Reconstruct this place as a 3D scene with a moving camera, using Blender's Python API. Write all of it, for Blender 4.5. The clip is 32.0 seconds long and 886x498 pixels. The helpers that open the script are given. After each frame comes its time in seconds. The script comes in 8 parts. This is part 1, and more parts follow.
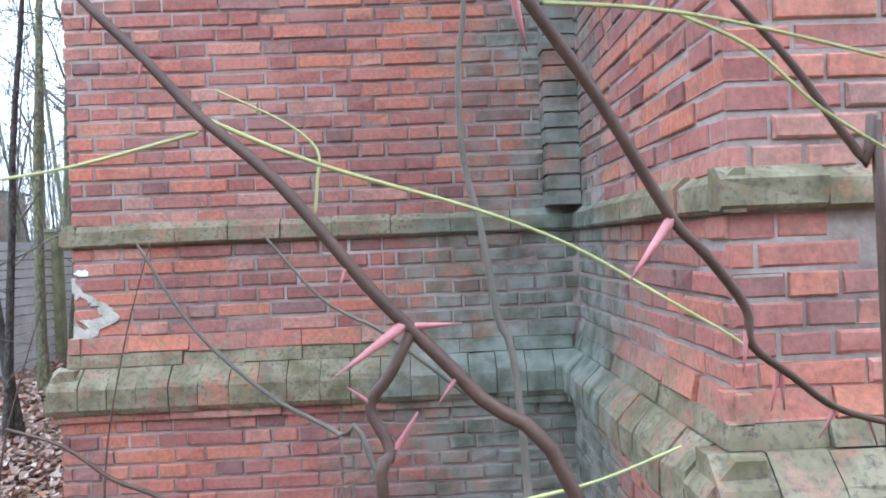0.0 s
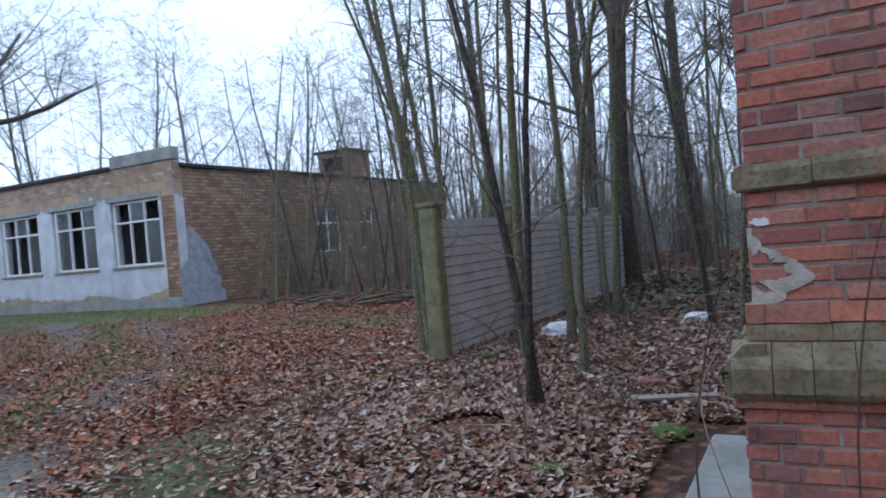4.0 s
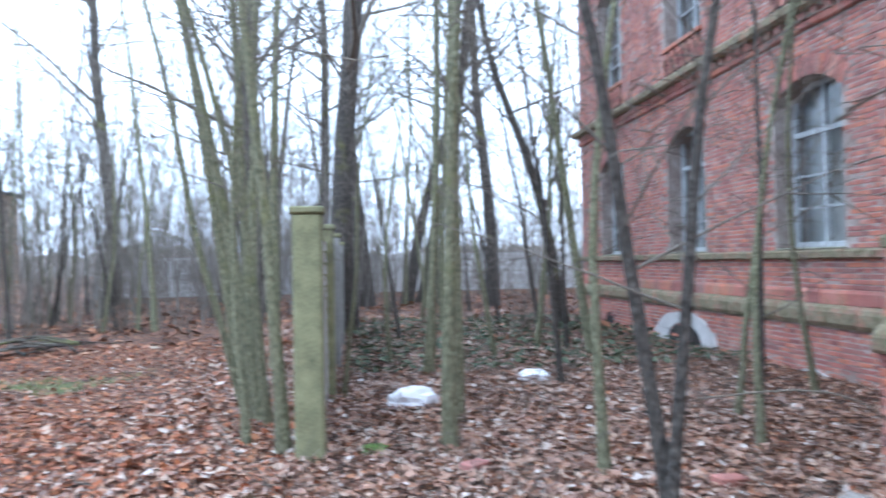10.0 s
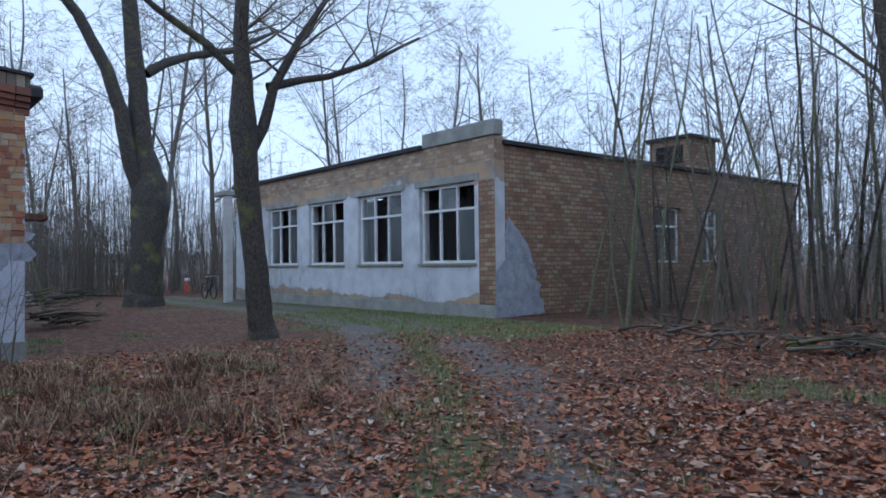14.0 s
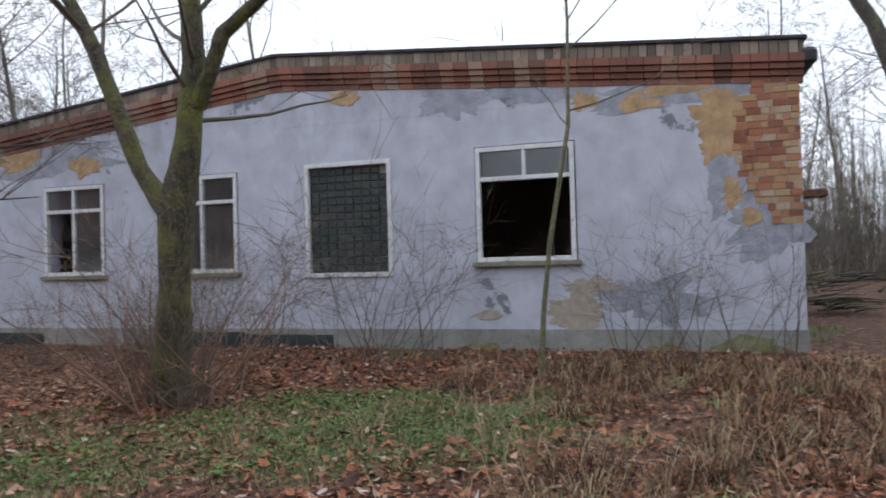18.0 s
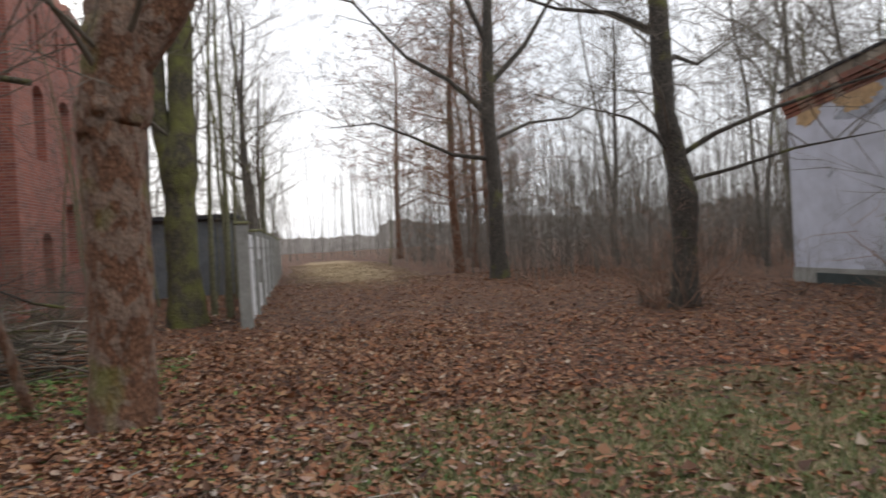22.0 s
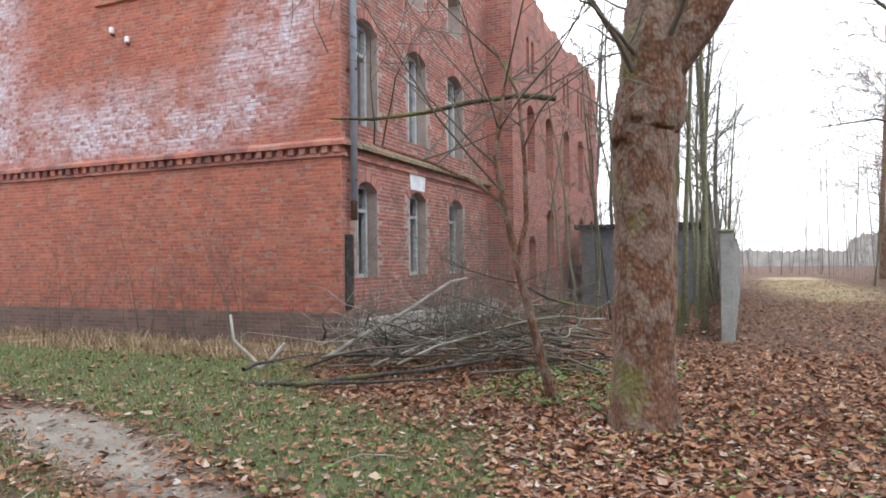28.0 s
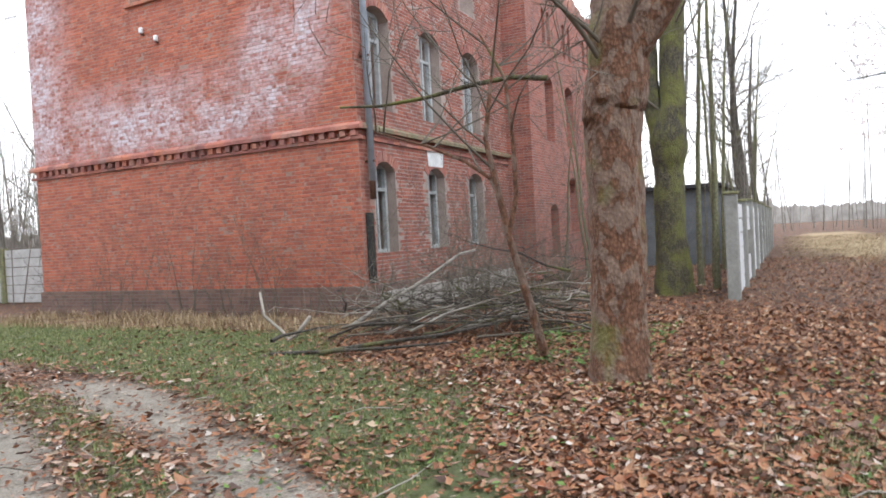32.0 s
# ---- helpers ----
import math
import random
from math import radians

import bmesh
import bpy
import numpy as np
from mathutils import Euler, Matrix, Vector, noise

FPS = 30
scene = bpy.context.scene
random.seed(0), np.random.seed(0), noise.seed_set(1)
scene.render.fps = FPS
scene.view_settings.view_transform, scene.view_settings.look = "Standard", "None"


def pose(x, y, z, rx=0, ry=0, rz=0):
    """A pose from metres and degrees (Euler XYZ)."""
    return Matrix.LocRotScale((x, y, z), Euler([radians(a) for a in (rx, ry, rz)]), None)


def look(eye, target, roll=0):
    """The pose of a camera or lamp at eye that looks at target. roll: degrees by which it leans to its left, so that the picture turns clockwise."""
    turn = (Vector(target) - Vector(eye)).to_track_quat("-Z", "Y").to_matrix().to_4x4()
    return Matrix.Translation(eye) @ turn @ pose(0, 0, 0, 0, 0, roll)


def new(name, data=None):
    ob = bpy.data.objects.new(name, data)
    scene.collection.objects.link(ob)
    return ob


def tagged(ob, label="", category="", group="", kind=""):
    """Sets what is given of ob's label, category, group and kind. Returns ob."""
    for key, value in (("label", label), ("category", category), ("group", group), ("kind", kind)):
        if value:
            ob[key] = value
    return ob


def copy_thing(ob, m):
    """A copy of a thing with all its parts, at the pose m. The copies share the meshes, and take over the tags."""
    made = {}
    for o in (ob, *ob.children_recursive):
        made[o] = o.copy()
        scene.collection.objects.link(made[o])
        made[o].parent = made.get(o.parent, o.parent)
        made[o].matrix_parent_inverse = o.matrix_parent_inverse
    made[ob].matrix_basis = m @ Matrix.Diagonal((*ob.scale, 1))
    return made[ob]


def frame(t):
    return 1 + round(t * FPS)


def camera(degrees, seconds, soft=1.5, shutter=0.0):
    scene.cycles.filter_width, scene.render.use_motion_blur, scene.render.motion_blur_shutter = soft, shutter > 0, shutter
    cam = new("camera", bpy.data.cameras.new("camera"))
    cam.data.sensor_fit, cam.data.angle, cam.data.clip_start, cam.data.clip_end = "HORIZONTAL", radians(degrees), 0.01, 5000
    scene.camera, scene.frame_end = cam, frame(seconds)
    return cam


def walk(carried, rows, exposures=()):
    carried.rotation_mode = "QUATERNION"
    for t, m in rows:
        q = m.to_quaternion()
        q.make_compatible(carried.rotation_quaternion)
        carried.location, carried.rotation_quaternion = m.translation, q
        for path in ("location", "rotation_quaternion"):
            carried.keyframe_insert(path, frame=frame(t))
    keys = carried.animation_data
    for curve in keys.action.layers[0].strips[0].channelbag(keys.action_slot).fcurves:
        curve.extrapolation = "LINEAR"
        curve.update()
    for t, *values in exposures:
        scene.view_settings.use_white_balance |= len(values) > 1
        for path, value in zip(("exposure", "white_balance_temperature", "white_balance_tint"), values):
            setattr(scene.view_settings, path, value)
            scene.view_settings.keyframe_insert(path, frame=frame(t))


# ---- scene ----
cam = camera(65.0, 32.0, soft=1.7, shutter=0.4)
PATH = [
    (0, (1.096, -0.526, 1.446), (1.139, 1.474, 1.432), -2.3),
    (0.5, (1.071, -0.557, 1.464), (1.102, 1.443, 1.504), -1.9),
    (1, (1.046, -0.52, 1.481), (0.94, 1.477, 1.524), -1.7),
    (1.5, (1.001, -0.491, 1.465), (0.748, 1.493, 1.485), -1.6),
    (2, (0.842, -0.458, 1.478), (0.107, 1.402, 1.504), -3.9),
    (2.5, (0.598, -0.54, 1.428), (-0.453, 1.161, 1.456), -5.9),
    (4.5, (-0.529, 0.1, 1.406), (-1.328, 1.932, 1.353), -3.2),
    (5, (-0.879, 0.285, 1.426), (-1.376, 2.221, 1.356), -1.9),
    (5.5, (-1.199, 0.367, 1.434), (-1.22, 2.364, 1.32), -3.1),
    (6, (-1.503, 0.539, 1.439), (-1.265, 2.523, 1.36), -2.3),
    (6.5, (-1.841, 0.679, 1.439), (-1.373, 2.622, 1.364), -3.7),
    (7, (-2.099, 0.811, 1.419), (-1.311, 2.648, 1.355), -2.2),
    (7.5, (-2.323, 0.917, 1.431), (-1.195, 2.568, 1.375), -1.1),
    (8, (-2.629, 0.98, 1.456), (-1.424, 2.574, 1.37), -1.3),
    (8.5, (-2.929, 1.134, 1.458), (-1.782, 2.771, 1.404), -2.5),
    (9, (-3.289, 1.283, 1.476), (-2.194, 2.956, 1.455), -2.8),
    (9.5, (-3.616, 1.503, 1.469), (-2.883, 3.363, 1.476), -1.7),
    (10, (-3.853, 1.817, 1.452), (-3.612, 3.802, 1.489), -1.1),
    (10.5, (-4.19, 1.914, 1.452), (-4.244, 3.912, 1.509), -3.3),
    (11, (-4.571, 1.998, 1.457), (-4.99, 3.953, 1.514), -2.6),
    (11.5, (-4.754, 2.343, 1.452), (-5.644, 4.133, 1.512), -2.0),
    (12, (-4.91, 2.708, 1.451), (-6.14, 4.284, 1.513), -2.0),
    (12.5, (-5.13, 2.868, 1.45), (-6.558, 4.267, 1.496), -1.9),
    (13, (-5.283, 2.924, 1.448), (-6.804, 4.223, 1.487), -1.6),
    (13.5, (-5.316, 2.937, 1.445), (-6.836, 4.236, 1.487), -0.6),
    (15.5, (-6.232, 3.2, 1.432), (-8.048, 4.036, 1.458), -1.9),
    (16, (-6.584, 3.272, 1.428), (-8.548, 3.649, 1.46), -1.4),
    (16.5, (-6.783, 3.361, 1.451), (-8.783, 3.37, 1.473), -1.3),
    (17, (-6.881, 3.2, 1.45), (-8.87, 2.989, 1.475), -1.6),
    (17.5, (-6.881, 3.009, 1.451), (-8.84, 2.608, 1.481), -1.6),
    (18, (-6.925, 2.973, 1.458), (-8.836, 2.383, 1.489), -1.6),
    (18.5, (-6.937, 2.907, 1.459), (-8.816, 2.222, 1.483), -2.5),
    (19, (-6.976, 2.769, 1.448), (-8.851, 2.075, 1.485), -3.4),
    (19.5, (-7.163, 2.766, 1.445), (-8.972, 1.913, 1.473), -3.8),
    (20, (-7.137, 2.487, 1.458), (-8.722, 1.267, 1.448), -2.4),
    (20.5, (-7.164, 2.435, 1.459), (-8.423, 0.883, 1.403), -3.0),
    (21, (-7.162, 2.35, 1.446), (-8.12, 0.595, 1.397), -3.6),
    (21.5, (-7.081, 2.33, 1.443), (-7.767, 0.452, 1.393), -3.6),
    (22, (-6.987, 2.263, 1.427), (-7.396, 0.305, 1.396), -3.4),
    (22.5, (-6.964, 2.267, 1.432), (-7.037, 0.268, 1.423), -3.9),
    (23, (-6.96, 2.231, 1.43), (-6.699, 0.249, 1.445), -3.1),
    (23.5, (-6.927, 2.215, 1.439), (-6.509, 0.259, 1.439), -2.1),
    (24, (-6.821, 2.212, 1.441), (-6.223, 0.304, 1.454), -2.3),
    (24.5, (-6.705, 2.156, 1.484), (-5.895, 0.328, 1.514), -2.3),
    (25, (-6.691, 2.167, 1.469), (-5.709, 0.426, 1.531), -2.2),
    (25.5, (-6.66, 2.167, 1.468), (-5.604, 0.471, 1.552), -2.2),
    (27.5, (-6.447, 2.14, 1.433), (-5.652, 0.305, 1.476), -0.2),
    (28, (-6.28, 2.102, 1.425), (-5.487, 0.266, 1.464), -0.6),
    (28.5, (-6.156, 2.118, 1.447), (-5.423, 0.258, 1.467), -3.0),
    (29, (-6.133, 2.129, 1.455), (-5.465, 0.244, 1.467), -2.3),
    (29.5, (-6.264, 2.114, 1.438), (-5.554, 0.245, 1.473), -2.1),
    (30, (-6.397, 2.158, 1.449), (-5.673, 0.295, 1.491), -1.9),
    (30.5, (-6.534, 2.282, 1.445), (-5.78, 0.43, 1.491), -1.9),
    (31, (-6.675, 2.369, 1.449), (-5.878, 0.535, 1.484), -2.8),
    (31.5, (-6.853, 2.422, 1.44), (-5.977, 0.625, 1.451), -0.3),
    (32, (-6.995, 2.56, 1.465), (-6.094, 0.775, 1.422), -3.1),
]
EXPOSURE = [(0.0, 1.9, 5150, 3), (1.5, 1.9, 5100, 3), (2.5, 1.4, 5100, 4), (4.5, 0.2, 5150, 8), (5.5, 0.4, 5250, 8), (6.5, 0.95, 5350, 8), (8.0, 1.6, 5400, 8), (9.0, 1.7, 5250, 8), (10.0, 1.75, 5050, 6), (11.0, 1.05, 5050, 6),
            (12.0, 0.2, 4950, 8), (13.5, -0.08, 4950, 6), (15.5, -0.15, 5350, 8), (17.0, 0.15, 5900, 9), (19.0, 0.6, 6150, 10), (20.0, 0.7, 6300, 10), (21.0, 0.4, 6500, 10), (22.0, 0.12, 6700, 10), (23.0, -0.05, 6800, 10), (24.0, 0.4, 6650, 10), (25.0, 1.0, 6450, 8), (28.0, 1.15, 6250, 8), (32.0, 1.2, 6300, 8)]
walk(cam, [(t, look(eye, target, roll)) for t, eye, target, roll in PATH], EXPOSURE)

# ---- world, sun ----
world = bpy.data.worlds.new("overcast_sky")
scene.world = world
world.use_nodes = True
wn, wl = world.node_tree.nodes, world.node_tree.links
wn.clear()
sky = wn.new("ShaderNodeTexSky")
sky.sky_type, sky.sun_disc = "NISHITA", False
sky.sun_elevation, sky.sun_rotation = radians(32), radians(150)
sky.air_density, sky.dust_density, sky.ozone_density = 1.0, 3.0, 1.0
hsv = wn.new("ShaderNodeHueSaturation")
hsv.inputs["Saturation"].default_value = 0.35
cloud = wn.new("ShaderNodeTexNoise")
cloud.inputs["Scale"].default_value, cloud.inputs["Detail"].default_value = 2.2, 5.0
ramp = wn.new("ShaderNodeValToRGB")
ramp.color_ramp.elements[0].position, ramp.color_ramp.elements[0].color = 0.3, (7.2, 7.7, 8.6, 1)
ramp.color_ramp.elements[1].position, ramp.color_ramp.elements[1].color = 0.7, (10.5, 10.7, 11.2, 1)
mixw = wn.new("ShaderNodeMix")
mixw.data_type = "RGBA"
mixw.inputs["Factor"].default_value = 0.72
back = wn.new("ShaderNodeBackground")
back.inputs["Strength"].default_value = 0.13
out = wn.new("ShaderNodeOutputWorld")
wl.new(sky.outputs[0], hsv.inputs["Color"])
wl.new(cloud.outputs["Fac"], ramp.inputs[0])
wl.new(hsv.outputs[0], mixw.inputs["A"])
wl.new(ramp.outputs[0], mixw.inputs["B"])
wl.new(mixw.outputs["Result"], back.inputs["Color"])
wl.new(back.outputs[0], out.inputs[0])
sun = new("sun", bpy.data.lights.new("sun", "SUN"))
sun.data.energy, sun.data.angle, sun.data.color = 0.5, radians(25), (1.0, 0.96, 0.9)
sun.matrix_world = look((0, 0, 30), (16.0, -10.0, 0))

# ---- materials ----
def nodes_of(name):
    m = bpy.data.materials.new(name)
    m.use_nodes = True
    t = m.node_tree
    return m, t.nodes, t.links, t.nodes["Principled BSDF"]


def tex_noise(n, l, coord, scale, detail=4.0, rough=0.55):
    t = n.new("ShaderNodeTexNoise")
    t.inputs["Scale"].default_value, t.inputs["Detail"].default_value, t.inputs["Roughness"].default_value = scale, detail, rough
    if coord is not None:
        l.new(coord, t.inputs["Vector"])
    return t.outputs["Fac"]


def ramp_of(n, l, fac, stops, mode="LINEAR"):
    r = n.new("ShaderNodeValToRGB")
    r.color_ramp.interpolation = mode
    e = r.color_ramp.elements
    e[0].position, e[0].color = stops[0][0], (*stops[0][1], 1)
    e[1].position, e[1].color = stops[-1][0], (*stops[-1][1], 1)
    for p, c in stops[1:-1]:
        s = e.new(p)
        s.color = (*c, 1)
    l.new(fac, r.inputs[0])
    return r.outputs[0]


def mixed(n, l, fac, a, b, mode="MIX"):
    m = n.new("ShaderNodeMix")
    m.data_type, m.blend_type = "RGBA", mode
    for key, v in (("Factor", fac), ("A", a), ("B", b)):
        if isinstance(v, (int, float)):
            m.inputs[key].default_value = v
        elif isinstance(v, tuple):
            m.inputs[key].default_value = (*v, 1)
        else:
            l.new(v, m.inputs[key])
    return m.outputs["Result"]


def maths(n, l, op, a, b=0.0, clamp=False):
    m = n.new("ShaderNodeMath")
    m.operation, m.use_clamp = op, clamp
    for i, v in enumerate((a, b)):
        if isinstance(v, (int, float)):
            m.inputs[i].default_value = v
        else:
            l.new(v, m.inputs[i])
    return m.outputs[0]


def span(n, l, v, lo, hi):
    m = n.new("ShaderNodeMapRange")
    m.inputs["From Min"].default_value, m.inputs["From Max"].default_value = lo, hi
    l.new(v, m.inputs["Value"])
    return m.outputs[0]


def bump(n, l, p, h, strength=0.4, dist=0.01):
    b = n.new("ShaderNodeBump")
    b.inputs["Strength"].default_value, b.inputs["Distance"].default_value = strength, dist
    l.new(h, b.inputs["Height"])
    l.new(b.outputs[0], p.inputs["Normal"])


def where(n):
    return n.new("ShaderNodeNewGeometry").outputs["Position"]


def plain(name, color, rough=0.8, metal=0.0, vary=0.25, scale=6.0, relief=0.3, dist=0.004):
    """A surface of one colour with grain and stains at two scales."""
    m, n, l, p = nodes_of(name)
    pos = where(n)
    a, b = tex_noise(n, l, pos, scale), tex_noise(n, l, pos, scale * 9)
    f = maths(n, l, "ADD", maths(n, l, "MULTIPLY", a, 0.65), maths(n, l, "MULTIPLY", b, 0.35))
    lo, hi = tuple(c * (1 - vary) for c in color), tuple(min(1, c * (1 + vary)) for c in color)
    l.new(ramp_of(n, l, f, [(0.3, lo), (0.7, hi)]), p.inputs["Base Color"])
    p.inputs["Roughness"].default_value, p.inputs["Metallic"].default_value = rough, metal
    if relief:
        bump(n, l, p, f, relief, dist)
    return m


BRICK_STOPS = [(0.0, (0.21, 0.09, 0.085)), (0.12, (0.34, 0.13, 0.11)), (0.4, (0.43, 0.155, 0.125)), (0.66, (0.52, 0.19, 0.135)),
               (0.86, (0.58, 0.21, 0.125)), (0.95, (0.55, 0.28, 0.22)), (1.0, (0.25, 0.14, 0.13))]


def corner_coat(n, l, pos, base):
    """Grey-green coat on the bricks, stronger towards the inner corner of the porch and lower down."""
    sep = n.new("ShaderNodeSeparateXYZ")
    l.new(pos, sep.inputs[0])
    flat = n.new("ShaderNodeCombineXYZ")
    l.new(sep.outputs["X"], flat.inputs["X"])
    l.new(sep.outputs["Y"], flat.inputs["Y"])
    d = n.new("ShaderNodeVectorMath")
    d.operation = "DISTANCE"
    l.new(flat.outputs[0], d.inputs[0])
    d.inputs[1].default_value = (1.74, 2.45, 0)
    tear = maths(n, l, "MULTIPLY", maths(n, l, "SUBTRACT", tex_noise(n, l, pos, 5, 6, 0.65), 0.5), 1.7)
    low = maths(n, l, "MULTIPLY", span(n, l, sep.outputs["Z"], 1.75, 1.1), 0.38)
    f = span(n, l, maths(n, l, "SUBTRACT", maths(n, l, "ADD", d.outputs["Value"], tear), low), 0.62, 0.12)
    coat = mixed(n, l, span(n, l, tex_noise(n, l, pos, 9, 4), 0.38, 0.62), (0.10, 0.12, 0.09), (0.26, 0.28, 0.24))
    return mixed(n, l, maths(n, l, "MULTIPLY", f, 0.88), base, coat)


def mortar_mat():
    m, n, l, p = nodes_of("stained_lime_mortar")
    pos = where(n)
    a, b = tex_noise(n, l, pos, 3.0, 6, 0.7), tex_noise(n, l, pos, 50, 4)
    col = ramp_of(n, l, a, [(0.32, (0.15, 0.11, 0.095)), (0.46, (0.30, 0.24, 0.21)), (0.6, (0.44, 0.38, 0.34)), (0.74, (0.62, 0.57, 0.52))])
    col = mixed(n, l, maths(n, l, "MULTIPLY", b, 0.35), col, (0.22, 0.17, 0.15))
    l.new(col, p.inputs["Base Color"])
    p.inputs["Roughness"].default_value = 0.95
    bump(n, l, p, b, 0.6, 0.006)
    return m


def brick_piece(name, source, moss=0.0):
    """Single bricks, each with its own tone. source: 'object' or 'island'. moss: how far green-grey weathering covers them."""
    m, n, l, p = nodes_of(name)
    pos = where(n)
    if source == "object":
        rnd = n.new("ShaderNodeObjectInfo").outputs["Random"]
    else:
        rnd = n.new("ShaderNodeNewGeometry").outputs["Random Per Island"]
    base = ramp_of(n, l, rnd, BRICK_STOPS)
    fine, big = tex_noise(n, l, pos, 60, 5), tex_noise(n, l, pos, 3.5, 3)
    base = mixed(n, l, span(n, l, fine, 0.35, 0.75), base, mixed(n, l, 0.5, base, (0.09, 0.045, 0.04)))
    base = mixed(n, l, maths(n, l, "MULTIPLY", span(n, l, big, 0.42, 0.7), 0.3), base, (0.45, 0.30, 0.26))
    grime, dust = tex_noise(n, l, pos, 1.7, 7, 0.7), tex_noise(n, l, pos, 22, 6, 0.7)
    base = mixed(n, l, maths(n, l, "MULTIPLY", span(n, l, maths(n, l, "ADD", maths(n, l, "MULTIPLY", grime, 0.6), maths(n, l, "MULTIPLY", dust, 0.4)), 0.5, 0.66), 0.7), base, (0.085, 0.065, 0.06))
    base = mixed(n, l, maths(n, l, "MULTIPLY", span(n, l, dust, 0.6, 0.74), 0.42), base, (0.52, 0.46, 0.43))
    if moss:
        patch = maths(n, l, "ADD", maths(n, l, "MULTIPLY", tex_noise(n, l, pos, 4, 7, 0.7), 0.6), maths(n, l, "MULTIPLY", dust, 0.4))
        coat = mixed(n, l, span(n, l, tex_noise(n, l, pos, 11, 5), 0.35, 0.65), (0.12, 0.12, 0.055), (0.27, 0.25, 0.16))
        coat = mixed(n, l, span(n, l, fine, 0.5, 0.7), coat, (0.10, 0.085, 0.07))
        base = mixed(n, l, maths(n, l, "MULTIPLY", span(n, l, patch, 0.62 - 0.3 * moss, 0.80 - 0.3 * moss), 0.93), base, coat)
    base = corner_coat(n, l, pos, base)
    l.new(base, p.inputs["Base Color"])
    p.inputs["Roughness"].default_value = 0.88
    bump(n, l, p, fine, 0.5, 0.004)
    return m


def brick_wall(name, bw, bh, stops, mortar, lime=0.0, soot=0.0, gap=0.008, laid=False):
    """A face of bricks from the mesh's own metres (UV), or the tones of bricks laid one by one. lime: white bloom on the upper wall."""
    m, n, l, p = nodes_of(name)
    uv = n.new("ShaderNodeUVMap").outputs[0]
    t = n.new("ShaderNodeTexBrick")
    l.new(uv, t.inputs["Vector"])
    for key, v in (("Scale", 1.0), ("Brick Width", bw), ("Row Height", bh), ("Mortar Size", gap), ("Mortar Smooth", 0.3), ("Bias", 0.0)):
        t.inputs[key].default_value = v
    t.inputs["Color1"].default_value, t.inputs["Color2"].default_value, t.inputs["Mortar"].default_value = (0, 0, 0, 1), (1, 1, 1, 1), (0.5, 0.5, 0.5, 1)
    pos = where(n)
    jitter = tex_noise(n, l, pos, 7, 2)
    tone = n.new("ShaderNodeNewGeometry").outputs["Random Per Island"] if laid else t.outputs["Color"]
    col = ramp_of(n, l, maths(n, l, "ADD", maths(n, l, "MULTIPLY", tone, 0.6), maths(n, l, "MULTIPLY", jitter, 0.4)), stops)
    fine, big = tex_noise(n, l, pos, 45, 4), tex_noise(n, l, pos, 1.7, 8, 0.72)
    col = mixed(n, l, maths(n, l, "MULTIPLY", span(n, l, fine, 0.4, 0.8), 0.35), col, (0.12, 0.05, 0.04))
    if soot:
        col = mixed(n, l, maths(n, l, "MULTIPLY", span(n, l, big, 0.45, 0.7), soot), col, (0.11, 0.075, 0.07))
    if lime:
        sep = n.new("ShaderNodeSeparateXYZ")
        l.new(pos, sep.inputs[0])
        high = maths(n, l, "MULTIPLY", span(n, l, sep.outputs["Z"], 3.3, 4.0), span(n, l, sep.outputs["Z"], 9.6, 7.6))
        blot = span(n, l, tex_noise(n, l, pos, 0.9, 7, 0.75), 0.36, 0.55)
        lean = maths(n, l, "ADD", sep.outputs["X"], maths(n, l, "MULTIPLY", sep.outputs["Z"], 0.62))
        left = maths(n, l, "ADD", span(n, l, sep.outputs["X"], 8.0, 9.4), span(n, l, maths(n, l, "ABSOLUTE", maths(n, l, "SUBTRACT", lean, 5.2)), 1.7, 0.4))
        low = maths(n, l, "MULTIPLY", span(n, l, sep.outputs["Z"], 5.5, 4.4), span(n, l, lean, 4.4, 5.2))
        area = maths(n, l, "MULTIPLY", maths(n, l, "MAXIMUM", left, low, True), high)
        f = maths(n, l, "MULTIPLY", maths(n, l, "MULTIPLY", area, blot), lime, True)
        speck = span(n, l, maths(n, l, "ADD", maths(n, l, "MULTIPLY", tex_noise(n, l, pos, 14, 3), 0.7), maths(n, l, "MULTIPLY", tone, 0.3)), 0.25, 0.6)
        col = mixed(n, l, maths(n, l, "MULTIPLY", f, speck), col, (0.68, 0.63, 0.70))
    if laid:
        l.new(col, p.inputs["Base Color"])
        p.inputs["Roughness"].default_value = 0.9
        bump(n, l, p, fine, 0.5, 0.004)
        return m
    col = mixed(n, l, t.outputs["Fac"], col, mortar)
    l.new(col, p.inputs["Base Color"])
    p.inputs["Roughness"].default_value = 0.9
    h = maths(n, l, "SUBTRACT", maths(n, l, "MULTIPLY", fine, 0.3), t.outputs["Fac"])
    bump(n, l, p, h, 0.6, 0.008)
    return m


